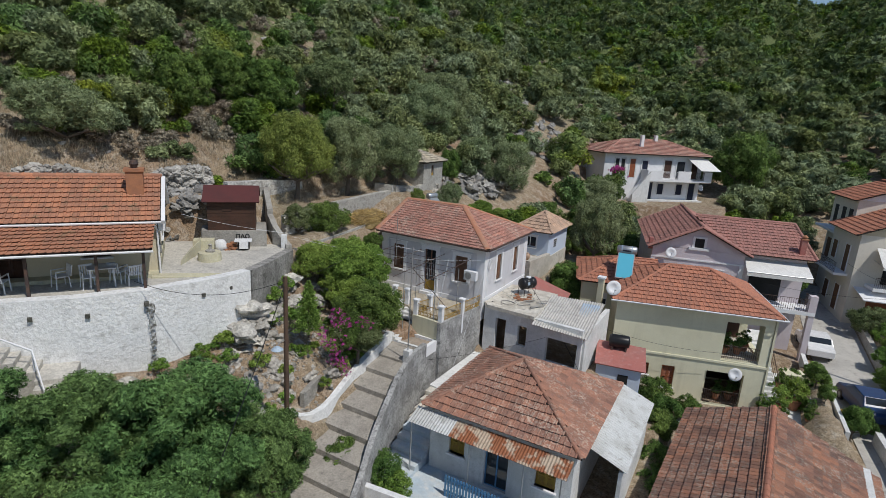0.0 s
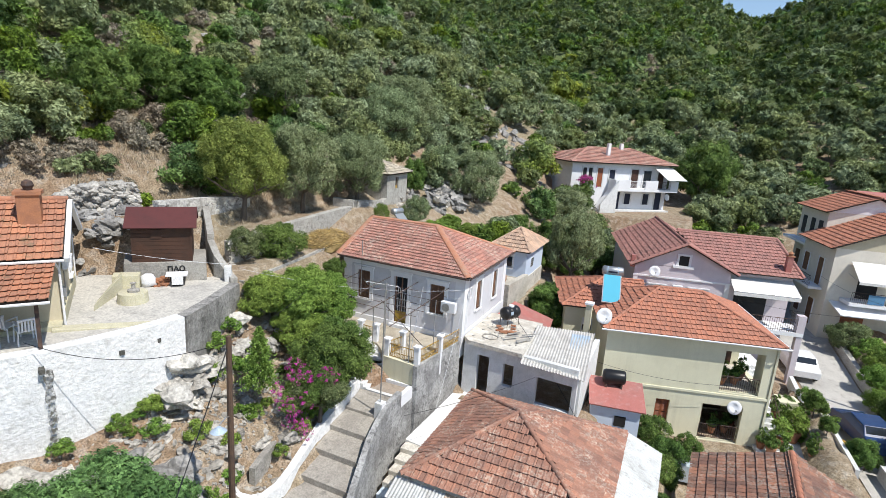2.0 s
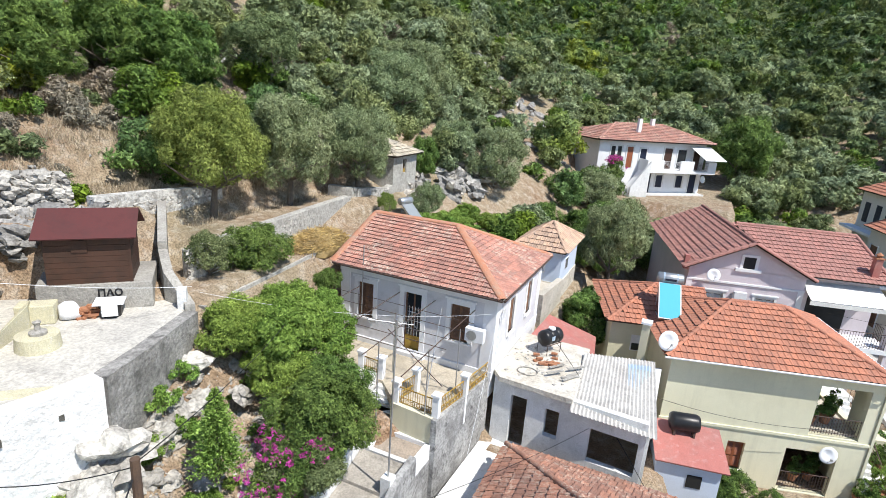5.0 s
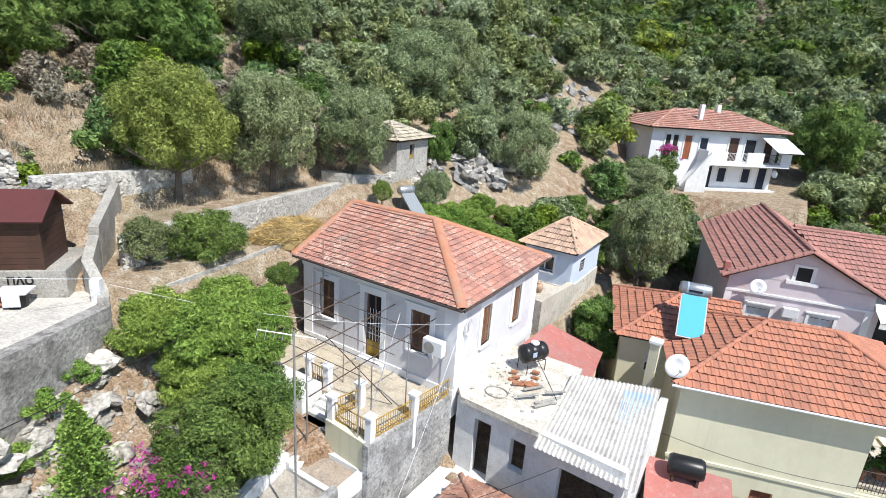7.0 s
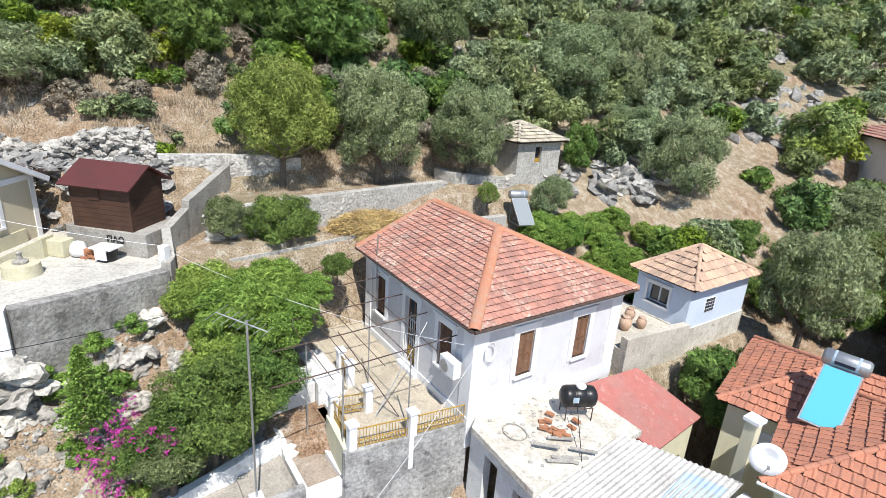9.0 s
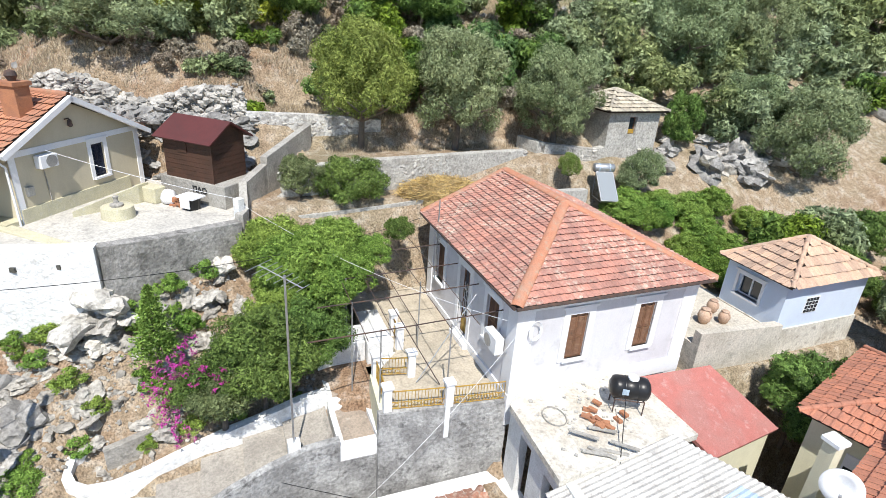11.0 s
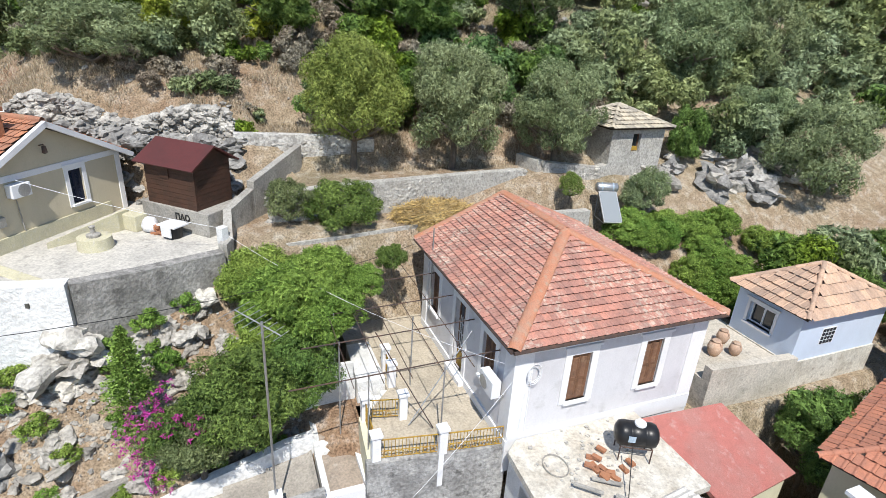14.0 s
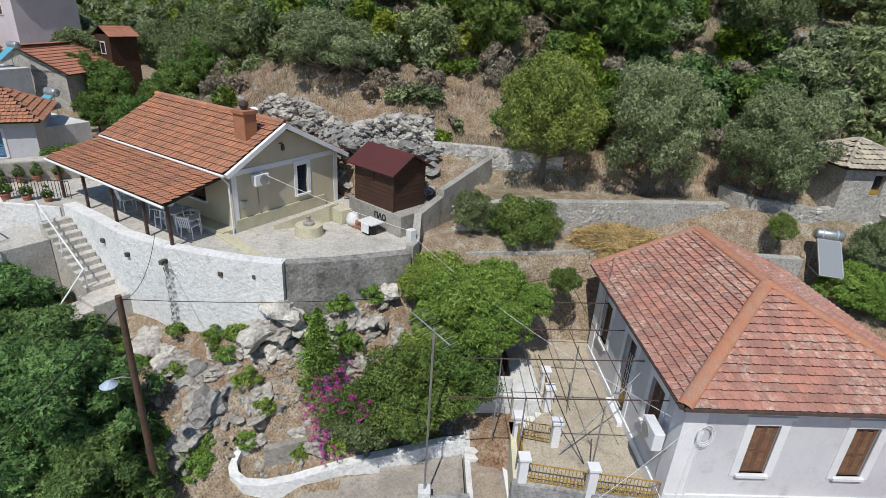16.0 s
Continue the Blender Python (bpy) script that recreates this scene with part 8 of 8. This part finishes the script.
run_wall("yard_wall", [(5.0, 33.4, 3.8, 5.6), (5.2, 37.0, 3.8, 5.7), (4.9, 41.0, 4.0, 5.9)], 0.25, M["white"], "white yard wall beside the road")
tagged(part("cream_yard", Geo().prism([(2.6, 31.0), (6.0, 31.6), (5.2, 39.5), (1.2, 38.5)], 4.2, 4.85), M["white"]), "white paved yard beside the cream house", "yard", kind="structure")
tagged(part("front_yard", Geo().prism([(-2.4, 28.9), (6.2, 30.2), (6.0, 31.8), (-3.2, 30.6)], 3.8, 4.66), M["bluetile"]), "pale paved strip before the cream house", "yard", kind="structure")
tagged(part("planter", Geo().box(-0.6, 0.6, -0.5, 0.5, 0, 1.1), M["cream"], bevel=0.02), "cream masonry block in the yard", "block").matrix_basis = pose(4.2, 37.2, 4.8, 0, 0, 18)
tagged(part("orange_crate", Geo().box(-0.7, 0.7, -0.35, 0.35, 0, 0.5), M["ochre"], bevel=0.03), "orange plastic crate by the wall", "crate").matrix_basis = pose(6.1, 34.6, 4.75, 0, 0, 20)
for x, y, z, s in ((3.4, 33.0, 4.85, 1.6), (4.2, 34.2, 4.85, 1.8), (3.9, 35.6, 4.85, 1.3), (4.8, 36.2, 4.85, 1.4), (3.0, 32.2, 4.85, 1.2), (4.9, 33.2, 4.85, 1.2), (5.2, 38.2, 4.85, 1.5)):
    pot_plant(x, y, z, s, "terracotta pot with a shrub in the yard", leaf="green" if s < 1.5 else "vine")
for x, y in ((6.2, 0.8), (6.9, 1.0), (7.4, 1.6)):
    q = pose(-5.4, 30.5, 0.04, 0, 0, 16.5) @ Vector((x, y, 7.6))
    pot_plant(q.x, q.y, q.z, 1.2, "potted plant on the loggia floor")
    q = pose(-5.4, 30.5, 0.04, 0, 0, 16.5) @ Vector((x, y, 4.75))
    pot_plant(q.x, q.y, q.z, 1.1, "potted plant under the loggia")
for x, y, s in ((11.2, 46.5, 1.3), (11.8, 44.2, 1.3), (12.2, 41.8, 1.4), (12.6, 39.2, 1.3), (13.6, 43.5, 1.5), (11.0, 49.0, 1.2), (13.0, 47.0, 1.4), (14.5, 45.0, 1.4)):
    plant("vine_b", x, y, s, 5.0)
for x, y, s in ((10.6, 37.5, 1.1), (10.3, 34.5, 1.2), (9.8, 50.5, 1.0)):
    plant("olive2", x, y, s * 0.75, 4.4)
run_wall("yard_wall", [(8.0, 33.6, 3.0, 5.1), (8.4, 30.5, 3.0, 5.0), (8.6, 26.0, 3.0, 4.9), (8.8, 20.0, 3.0, 4.8)], 0.3, M["white"], "white yard wall beside the road")
tagged(part("blue_base_wall", Geo().prism([(-2.2, 29.8), (5.6, 31.4), (5.6, 31.6), (-2.2, 30.05)], 3.5, 4.85), M["blue"]), "pale blue painted low wall", "wall", kind="structure")
# street pole on the right
sp = thing("utility_pole", pose(10.4, 40.5, 0), "slim grey street pole with a sign plate", "utility pole")
part("pole", Geo().rod((0, 0, 3.8), (0, 0, 11.5), 0.1, 0.07, 10), M["concrete"], sp)
part("sign_plate", Geo().box(-0.3, 0.3, -0.12, -0.1, 6.2, 6.6), M["whiteplastic"], sp)
wire((10.4, 40.5, 11.3), (7.5, 57.0, 10.0), 0.6)
wire((10.4, 40.5, 11.0), (0.0, 42.5, 10.0), 0.5)

# ---- houses beyond the terrace ----
L1 = thing("house", pose(-31.65, -7.3, 0, 0, 0, 115), "pale violet house with orange tile roof and blue shutters", "house")
shell(L1, 4.6, 6.0, 8.0, 13.6, M["lilac"], {"s": [(2.0, 3.0, 11.6, 13.0)]})
window(L1, pose(2.0, 0, 11.6), 1.0, 1.4, leaf=M["bluepaint"], surround=0.15)
tiled_roof(L1, "roof", hip(-0.4, 5.0, -0.4, 6.4, 13.6, [(1.8, 3.0, 15.1), (2.8, 3.0, 15.1)]), M["tileY"], "orange tile roof", seed=41)
L2 = thing("house", pose(-50.5, -18.2, 0, 0, 0, 84), "rubble stone house with faded tile roof", "house")
shell(L2, 7.4, 7.0, 7.0, 14.2, M["mortar"], {"s": [(3.3, 4.0, 12.2, 13.2)]})
window(L2, pose(3.3, 0, 12.2), 0.7, 1.0, leaf=M["brownwood"])
tiled_roof(L2, "roof", [[(-0.4, 7.3, 14.0), (-0.4, -0.3, 14.0), (3.7, -0.3, 15.9), (3.7, 7.3, 15.9)], [(7.8, -0.3, 14.0), (7.8, 7.3, 14.0), (3.7, 7.3, 15.9), (3.7, -0.3, 15.9)]], M["tileC"], "faded orange tile roof", w=0.3, l=0.45, seed=42)
part("gable", Geo().prism([(0, 0), (3.7, 0), (3.7, 0.3), (0, 0.3)], 14.0, [14.2, 15.75, 15.75, 14.2]).prism([(3.7, 0), (7.4, 0), (7.4, 0.3), (3.7, 0.3)], 14.0, [15.75, 14.2, 14.2, 15.75]), M["mortar"], L2)
L3 = thing("house", pose(-57.0, -12.0, 6.4, 0, 0, 60) @ Matrix.Scale(0.6, 4), "dark timber house with red tile roof", "house")
shell(L3, 3.6, 4.5, 4.0, 17.4, M["brownwood"], {"s": [(1.2, 2.2, 14.6, 16.2)]})
window(L3, pose(1.2, 0, 14.6), 1.0, 1.6, leaf=M["dark"], surround=0.12)
tiled_roof(L3, "roof", [[(-0.4, 4.8, 17.2), (-0.4, -0.3, 17.2), (1.8, -0.3, 18.6), (1.8, 4.8, 18.6)], [(4.0, -0.3, 17.2), (4.0, 4.8, 17.2), (1.8, 4.8, 18.6), (1.8, -0.3, 18.6)]], M["tileC"], "red tile roof", w=0.3, l=0.45, seed=43)
L4 = thing("house", pose(-72.0, -36.0, 1.9, 0, 0, 62), "pink house with faded tile roof", "house")
shell(L4, 12.0, 7.0, 8.0, 18.5, M["pink"], {"s": [(2.0, 3.0, 15.6, 17.2), (6.0, 7.0, 15.6, 17.2), (9.0, 10.0, 15.6, 17.2)]})
for x in (2.0, 6.0, 9.0):
    window(L4, pose(x, 0, 15.6), 1.0, 1.6, leaf=M["shutter"], surround=0.12)
tiled_roof(L4, "roof", hip(-0.4, 12.4, -0.4, 7.4, 18.5, [(4, 3.5, 20.0), (8, 3.5, 20.0)]), M["tileC"], "faded tile roof", w=0.35, l=0.5, seed=44)
part("chimney", Geo().box(8.5, 9.1, 2.2, 2.8, 18.8, 20.6).box(8.42, 9.18, 2.12, 2.88, 20.5, 20.62), M["pink"], L4)
solar_heater(pose(-38.2, -6.6, 12.6, 0, 0, 60), "blue solar water heater on the flat roof behind the house", "solar", False)
solar_heater(pose(-47.0, -14.5, 14.6, 0, 0, 60), "tall blue solar water heater beside the stone house", "solar", False)
an = thing("flat_roof_annex", pose(-47.0, -14.5, 0, 0, 0, 70), "white flat-roofed annex with a low parapet beside the stone house", "annex")
part("body", Geo().box(-1.6, 1.6, -1.6, 1.6, 9.0, 14.6), M["white"], an)
part("parapet", Geo().box(-1.7, 1.7, -1.7, -1.5, 14.6, 14.85).box(-1.7, -1.5, -1.5, 1.7, 14.6, 14.85), M["white"], an)
tagged(part("flat_roof_annex", Geo().box(-2.5, 2.5, -2.0, 2.0, 9.0, 12.6), M["white"]), "white flat-roofed annex behind the house", "annex").matrix_basis = pose(-38.2, -6.2, 0, 0, 0, 60)
for x, y, s in ((-31.5, -0.5, 1.2), (-33.0, 3.0, 1.4), (-36.0, 4.5, 1.5), (-29.5, -3.0, 1.0), (-40.5, 1.0, 1.5), (-43.0, -5.0, 1.5), (-44.5, 3.0, 1.7), (-47.5, -2.0, 1.6), (-38.0, -9.0, 1.5), (-53.2, -10.2, 2.0), (-54.0, -12.4, 1.9), (-51.5, -8.0, 1.9)):
    plant("green_b", x, y, s)
for x, y, s in ((-46.0, 6.0, 1.3), (-50.0, 2.0, 1.5), (-54.0, -2.0, 1.4), (-58.0, -14.0, 1.5), (-52.0, 7.0, 1.4), (-62.0, -8.0, 1.6), (-41.5, 8.0, 1.1), (-38.0, 7.0, 0.9), (-65.0, -3.0, 1.6), (-60.0, 3.0, 1.6)):
    plant("olive2", x, y, s)
# garden strip beyond the stairs: wall, railing, pots
tagged(part("garden_floor", Geo().prism([(-22.6, 2.9), (-22.3, 5.6), (-25.3, 6.2), (-29.0, 1.0), (-27.0, -1.8)], 8.5, 13.0), M["pave"]), "pale paved path beyond the porch", "path", kind="structure")
run_wall("garden_wall", [(-23.5, -0.2, 8.0, 13.75), (-24.5, 1.8, 9.0, 13.8), (-25.4, 3.7, 10.0, 13.8), (-26.4, 5.8, 10.0, 13.85)], 0.25, M["concrete"], "grey block garden wall")
rl = thing("iron_railing", pose(0, 0, 0), "dark iron railing beside the stairs", "railing")
g = Geo()
a, b = Vector((-22.6, 1.6, 13.0)), Vector((-22.5, 5.4, 13.0))
for i in range(30):
    p = a.lerp(b, i / 29)
    part("baluster", Geo().path([p, p + Vector((0, 0, 0.8))], 0.012, 5), M["iron"], rl)
part("top_rail", Geo().path([a + Vector((0, 0, 0.8)), b + Vector((0, 0, 0.8))], 0.022), M["iron"], rl)
tagged(part("landing_block", Geo().prism([(-22.7, 1.4), (-21.9, 1.4), (-21.7, 5.4), (-22.5, 5.5)], 9.0, 13.02), M["limewall"]), "limewashed block under the railing", "wall", kind="structure")
for x, y, s in ((-22.1, 3.2, 0.9), (-22.1, 4.0, 0.8), (-22.05, 4.8, 0.7)):
    pot_plant(x, y, 13.02, s, "small potted plant beside the railing")
for x, y, s in ((-24.1, 1.5, 0.8), (-24.4, 2.15, 0.75), (-24.7, 2.7, 0.8), (-25.0, 3.4, 0.75)):
    pot_plant(x, y, 13.0, s, "terracotta pot along the garden wall")
dish(pose(-26.2, 11.6, 16.1, 60, 0, 75), 0.26, "white satellite dish behind the ridge")

# gardens along the road beside the cream house
run_wall("yard_wall", [(6.3, 31.2, 4.0, 5.75), (6.1, 35.0, 4.2, 5.7), (5.6, 39.2, 4.3, 5.7)], 0.2, M["white"], "low whitewashed yard wall along the road")
for x, y, s in ((5.2, 35.7, 0.55), (5.5, 33.8, 0.45), (4.4, 37.4, 0.5), (9.4, 36.7, 0.8), (9.6, 34.6, 0.7), (6.9, 33.4, 0.7), (7.4, 34.0, 0.6), (9.6, 39.0, 0.8)):
    plant("lemon", x, y, s)
for x, y, s in ((4.6, 34.6, 0.55), (5.6, 36.8, 0.5), (3.4, 35.2, 0.45), (9.6, 35.8, 0.7), (9.9, 37.9, 0.8), (9.8, 41.5, 0.9), (10.0, 44.0, 0.9)):
    plant("vine_b", x, y, s)
for x, y, s in ((3.6, 36.6, 1.3), (4.1, 35.9, 1.1), (3.0, 34.2, 1.2), (4.9, 32.6, 1.2), (2.6, 32.6, 1.1), (3.6, 32.2, 1.0)):
    pot_plant(x, y, 4.85, s, "clay pot with a leafy plant in the yard")


# ---- rocks, dry-stone wall, straw ----
ROCKS = [lump_geo(0.5, 0.42, 0.36, 10 + i, 3, 0.46).mesh("rock", M["rock"]) for i in range(6)]
GREY = [lump_geo(0.5, 0.42, 0.36, 30 + i, 3, 0.5).mesh("rock", M["outcrop"]) for i in range(6)]
CRAG = [lump_geo(0.5, 0.42, 0.36, 50 + i, 3, 0.4).mesh("rock", M["crag"]) for i in range(6)]
SMALL = [lump_geo(0.5, 0.42, 0.36, 20 + i, 2, 0.34).mesh("rock", M["rock"]) for i in range(6)]
rr = random.Random(12)


def stones(name, label, spots, material, proto_seed=60):
    """Many rocks too small or far to pick apart, in one mesh."""
    base = [lump_geo(0.5, 0.42, 0.36, proto_seed + i, 1, 0.34) for i in range(6)]
    g = Geo()
    for x, y, z, s in spots:
        b = base[rr.randrange(6)]
        m = pose(x, y, z, rr.uniform(-25, 25), rr.uniform(-25, 25), rr.uniform(0, 360)) @ Matrix.Diagonal((s * rr.uniform(0.8, 1.3), s * rr.uniform(0.8, 1.2), s * rr.uniform(0.6, 0.95), 1))
        n = len(g.v)
        g.v += [tuple(m @ Vector(p)) for p in b.v]
        g.f += [tuple(n + i for i in f) for f in b.f]
    return tagged(part(name, g, material), label, "stones", kind="stuff")


def rock(x, y, z, s, label="weathered grey limestone boulder on the bank", group="rocks on the bank"):
    o = new("rock", (ROCKS if s > 0.6 and x > -26 and y < 30 else SMALL)[rr.randrange(6)])
    o.matrix_basis = pose(x, y, z, rr.uniform(-25, 25), rr.uniform(-25, 25), rr.uniform(0, 360)) @ Matrix.Diagonal((s * rr.uniform(0.8, 1.3), s * rr.uniform(0.8, 1.2), s * rr.uniform(0.6, 0.95), 1))
    return tagged(o, label, "rock", group)


for x, y, z, s in ((-17.0, 14.7, 11.7, 1.9), (-16.9, 14.1, 10.9, 1.7), (-16.6, 13.3, 10.4, 1.4), (-17.4, 15.9, 11.6, 1.3), (-17.9, 17.0, 12.0, 1.4), (-18.2, 18.0, 12.2, 1.2), (-17.4, 17.9, 11.9, 1.1), (-16.9, 18.6, 11.7, 1.2), (-17.2, 19.4, 12.0, 1.0), (-16.2, 17.6, 11.0, 1.0), (-15.6, 12.6, 9.4, 1.5), (-15.3, 13.6, 9.5, 1.6), (-14.8, 14.5, 9.3, 1.2), (-16.9, 11.9, 9.9, 1.6), (-17.2, 10.6, 9.7, 1.9), (-17.8, 9.2, 9.8, 1.9), (-16.4, 10.8, 9.3, 1.4)):
    rock(x, y, max(gz(x, y) - 0.15 * s, z - 0.75), s * 0.52)
# the pale crags at the foot of the limewashed wall and grey ones down the bank
for x, y, z, s in ((-17.25, 14.8, 11.65, 1.35), (-17.0, 15.3, 11.1, 1.0), (-17.1, 14.15, 11.0, 1.4), (-16.85, 14.6, 10.5, 1.0), (-17.1, 13.3, 10.25, 0.95), (-17.35, 12.4, 10.0, 0.7), (-17.75, 10.2, 9.75, 1.3), (-17.3, 9.9, 9.4, 1.1), (-17.2, 10.8, 9.6, 0.9), (-17.3, 16.2, 11.0, 1.0), (-17.5, 17.5, 11.1, 0.9), (-18.3, 18.0, 11.9, 0.9)):
    rock(x, y, z - 0.05, s, "pale limestone crag at the foot of the wall", "rocks on the bank").data = CRAG[rr.randrange(6)]
for x, y, z, s in ((-16.6, 11.9, 9.55, 1.3), (-15.5, 12.8, 9.15, 1.3), (-15.2, 13.1, 8.9, 0.9), (-14.6, 12.65, 8.5, 1.1), (-14.4, 12.3, 8.3, 0.8), (-16.9, 11.2, 9.55, 0.9)):
    rock(x, y, z, s, "grey craggy limestone outcrop in the soil", "rocks on the bank").data = GREY[rr.randrange(6)]
plant("vine_b", -13.9, 13.0, 0.55, 7.9)
n = 0
small = []
while n < 620:
    x, y = rr.uniform(-18.0, -13.6), rr.uniform(8.5, 20.5)
    if float(inner_depth(np.array(x), np.array(y), TERRACE)) > 0 or x > alley_west(y) - 0.3:
        continue
    s = rr.choice((0.10, 0.12, 0.14, 0.16, 0.18, 0.2, 0.22, 0.25, 0.3, 0.4, 0.45, 0.75))
    if s > 0.4 and n < 560:
        rock(x, y, gz(x, y) - 0.12 * s, s)
    else:
        small.append((x, y, gz(x, y), min(s, 0.3)))
    n += 1
for i in range(1500):
    x, y = rr.uniform(-18.0, -13.4), rr.uniform(8.5, 20.5)
    if float(inner_depth(np.array(x), np.array(y), TERRACE)) == 0 and x < alley_west(y) - 0.3:
        small.append((x, y, gz(x, y), rr.uniform(0.04, 0.13)))
stones("bank_stones", "small pale stones scattered over the bank", small, M["rock"])
for i in range(40):
    x, y = rr.uniform(-17.9, -13.8), rr.uniform(8.8, 19.8)
    if float(inner_depth(np.array(x), np.array(y), TERRACE)) > 0 or x > alley_west(y) - 0.3:
        continue
    plant("shrub", x, y, rr.uniform(0.4, 0.95))
for x, y, s in ((-17.1, 13.3, 0.9), (-17.3, 12.4, 0.8), (-17.8, 11.0, 0.8), (-17.4, 15.3, 0.9), (-17.6, 16.5, 1.0), (-18.0, 17.6, 0.9), (-16.8, 17.0, 1.0), (-17.2, 14.0, 0.6)):
    plant("shrub", x, y, s, gz(x, y) + 0.1)

# outcrop and dry-stone wall above the beige house
for i in range(140):
    t, k = rr.uniform(0, 1.1), rr.uniform(0.2, 2.6)
    x, y = -28.4 + 3.0 * t + 0.93 * k, 11.4 + 8.0 * t - 0.37 * k
    if float(inner_depth(np.array(x), np.array(y), TERRACE)) > 0.6:
        continue
    o = rock(x, y, gz(x, y) + rr.uniform(-0.2, 0.1), rr.uniform(0.45, 1.0), "grey limestone outcrop behind the house", "outcrop rocks")
    o.data = GREY[rr.randrange(6)]
dw = thing("dry_stone_wall", pose(0, 0, 0), "tumbled dry-stone wall of grey limestone", "stone wall")
STONES = [lump_geo(0.26, 0.2, 0.15, 40 + i, 2, 0.3).mesh("stone", M["stone"]) for i in range(6)]
for row in range(9):
    for i in range(64):
        t = (i + 0.5 * (row % 2) + rr.uniform(-0.25, 0.25)) / 64
        x, y = -28.4 + 3.0 * t, 11.4 + 8.0 * t
        h = 0.75 + 0.35 * math.sin(t * 9.0)
        if row / 8 > h:
            continue
        o = new("stone", STONES[rr.randrange(6)])
        o.parent = dw
        o.matrix_basis = pose(x + rr.uniform(-0.2, 0.2), y + rr.uniform(-0.2, 0.2), 15.35 - 0.2 * t + row * 0.15 + rr.uniform(-0.05, 0.05), rr.uniform(-20, 20), rr.uniform(-20, 20), rr.uniform(0, 360)) @ Matrix.Scale(rr.uniform(0.5, 1.15), 4)
# scattered stones up the slope
spread = []
for i in range(420):
    if i < 120:
        t = rr.uniform(0, 1)
        x, y, q = -18.5 - 16.5 * t + rr.uniform(-4, 4), 56 + 28 * t + rr.uniform(-4, 4), rr.uniform(0.5, 1.8)
    elif i < 190:
        x, y, q = rr.uniform(-48, -25), rr.uniform(22, 62), rr.uniform(0.6, 1.7)
    else:
        x, y, q = rr.uniform(-40, -24.6), rr.uniform(6, 36), rr.uniform(0.15, 0.5)
    spread.append((x, y, gz(x, y), q))
stones("slope_stones", "grey limestone rocks scattered on the slope", spread, M["outcrop"])


# mortared stones standing proud of the rubble walls
def wall_stones(wall_name, a, b, z0, z1, off, n_max, seed):
    r = random.Random(seed)
    wall = bpy.data.objects[wall_name]
    a, b = Vector((*a, 0)), Vector((*b, 0))
    d = (b - a)
    L = d.length
    nrm = Vector((d.y, -d.x, 0)).normalized()
    yaw = math.degrees(math.atan2(d.y, d.x))
    z, k = z0, 0
    while z < z1:
        x = r.uniform(0, 0.2)
        while x < L and k < n_max:
            p = a + d * (x / L) + nrm * (off - 0.06)
            o = new("stone", STONES[r.randrange(6)])
            o.parent = wall
            o.matrix_basis = pose(p.x, p.y, z + r.uniform(-0.04, 0.04), r.uniform(-8, 8), r.uniform(-10, 10), yaw + r.uniform(-8, 8)) @ Matrix.Diagonal((r.uniform(0.5, 0.8), 0.45, r.uniform(0.6, 0.95), 1))
            x += r.uniform(0.27, 0.42)
            k += 1
        z += 0.22


wall_stones("retaining_wall_long", (-20.9, 20.3), (-20.9, 25.0), 13.3, 14.35, 0.2, 80, 1)
wall_stones("retaining_wall_long", (-20.9, 25.0), (-21.75, 30.9), 13.3, 14.45, 0.2, 120, 2)
wall_stones("retaining_wall_back", (-24.2, 19.4), (-24.15, 21.85), 14.2, 15.5, 0.2, 60, 3)
wall_stones("retaining_wall_back", (-24.15, 21.85), (-24.2, 24.4), 14.2, 15.4, 0.2, 60, 6)
wall_stones("retaining_wall_corner", (-22.0, 31.85), (-23.3, 31.5), 13.3, 14.7, 0.2, 30, 4)
wall_stones("retaining_wall_corner.001", (-22.0, 32.0), (-21.6, 34.5), 13.3, 14.5, 0.2, 50, 5)

# heap of cut straw behind the main house
hp = thing("straw_heap", pose(-20.0, 26.2, 13.3), "loose heap of dry cut straw", "straw heap")
part("mound", lump_geo(0.8, 1.5, 0.55, 5, 3, 0.2), M["straw"], hp)
r5 = np.random.RandomState(9)
k = 3000
th, ph = r5.uniform(0, 6.283, k), np.arccos(r5.uniform(0, 1, k))
p = np.stack([0.85 * np.sin(ph) * np.cos(th), 1.6 * np.sin(ph) * np.sin(th), 0.6 * np.cos(ph)], 1)
q = r5.normal(size=(k, 3)) * np.array([0.16, 0.16, 0.08])
e = np.cross(q, r5.normal(size=(k, 3)))
e = e / np.linalg.norm(e, axis=1)[:, None] * 0.012
o = new("stalk", tris_mesh("stalk", np.stack([p - q - e, p - q + e, p + q], 1).reshape(-1, 3), M["straw"]))
o.parent = hp
tagged(o, kind="stuff")

# pale rock faces below the stone hut and at the foot of the slope
for i in range(40):
    t = rr.uniform(0, 1)
    x, y = -21.6 + 2.2 * t + rr.uniform(-1.2, 1.2), 37.0 + 10.0 * t + rr.uniform(-0.8, 0.8)
    rock(x, y, gz(x, y) + 0.1, rr.uniform(0.7, 1.9), "pale limestone rock face below the olives", "rocks below the olives").data = (GREY if i % 2 else ROCKS)[i % 6]
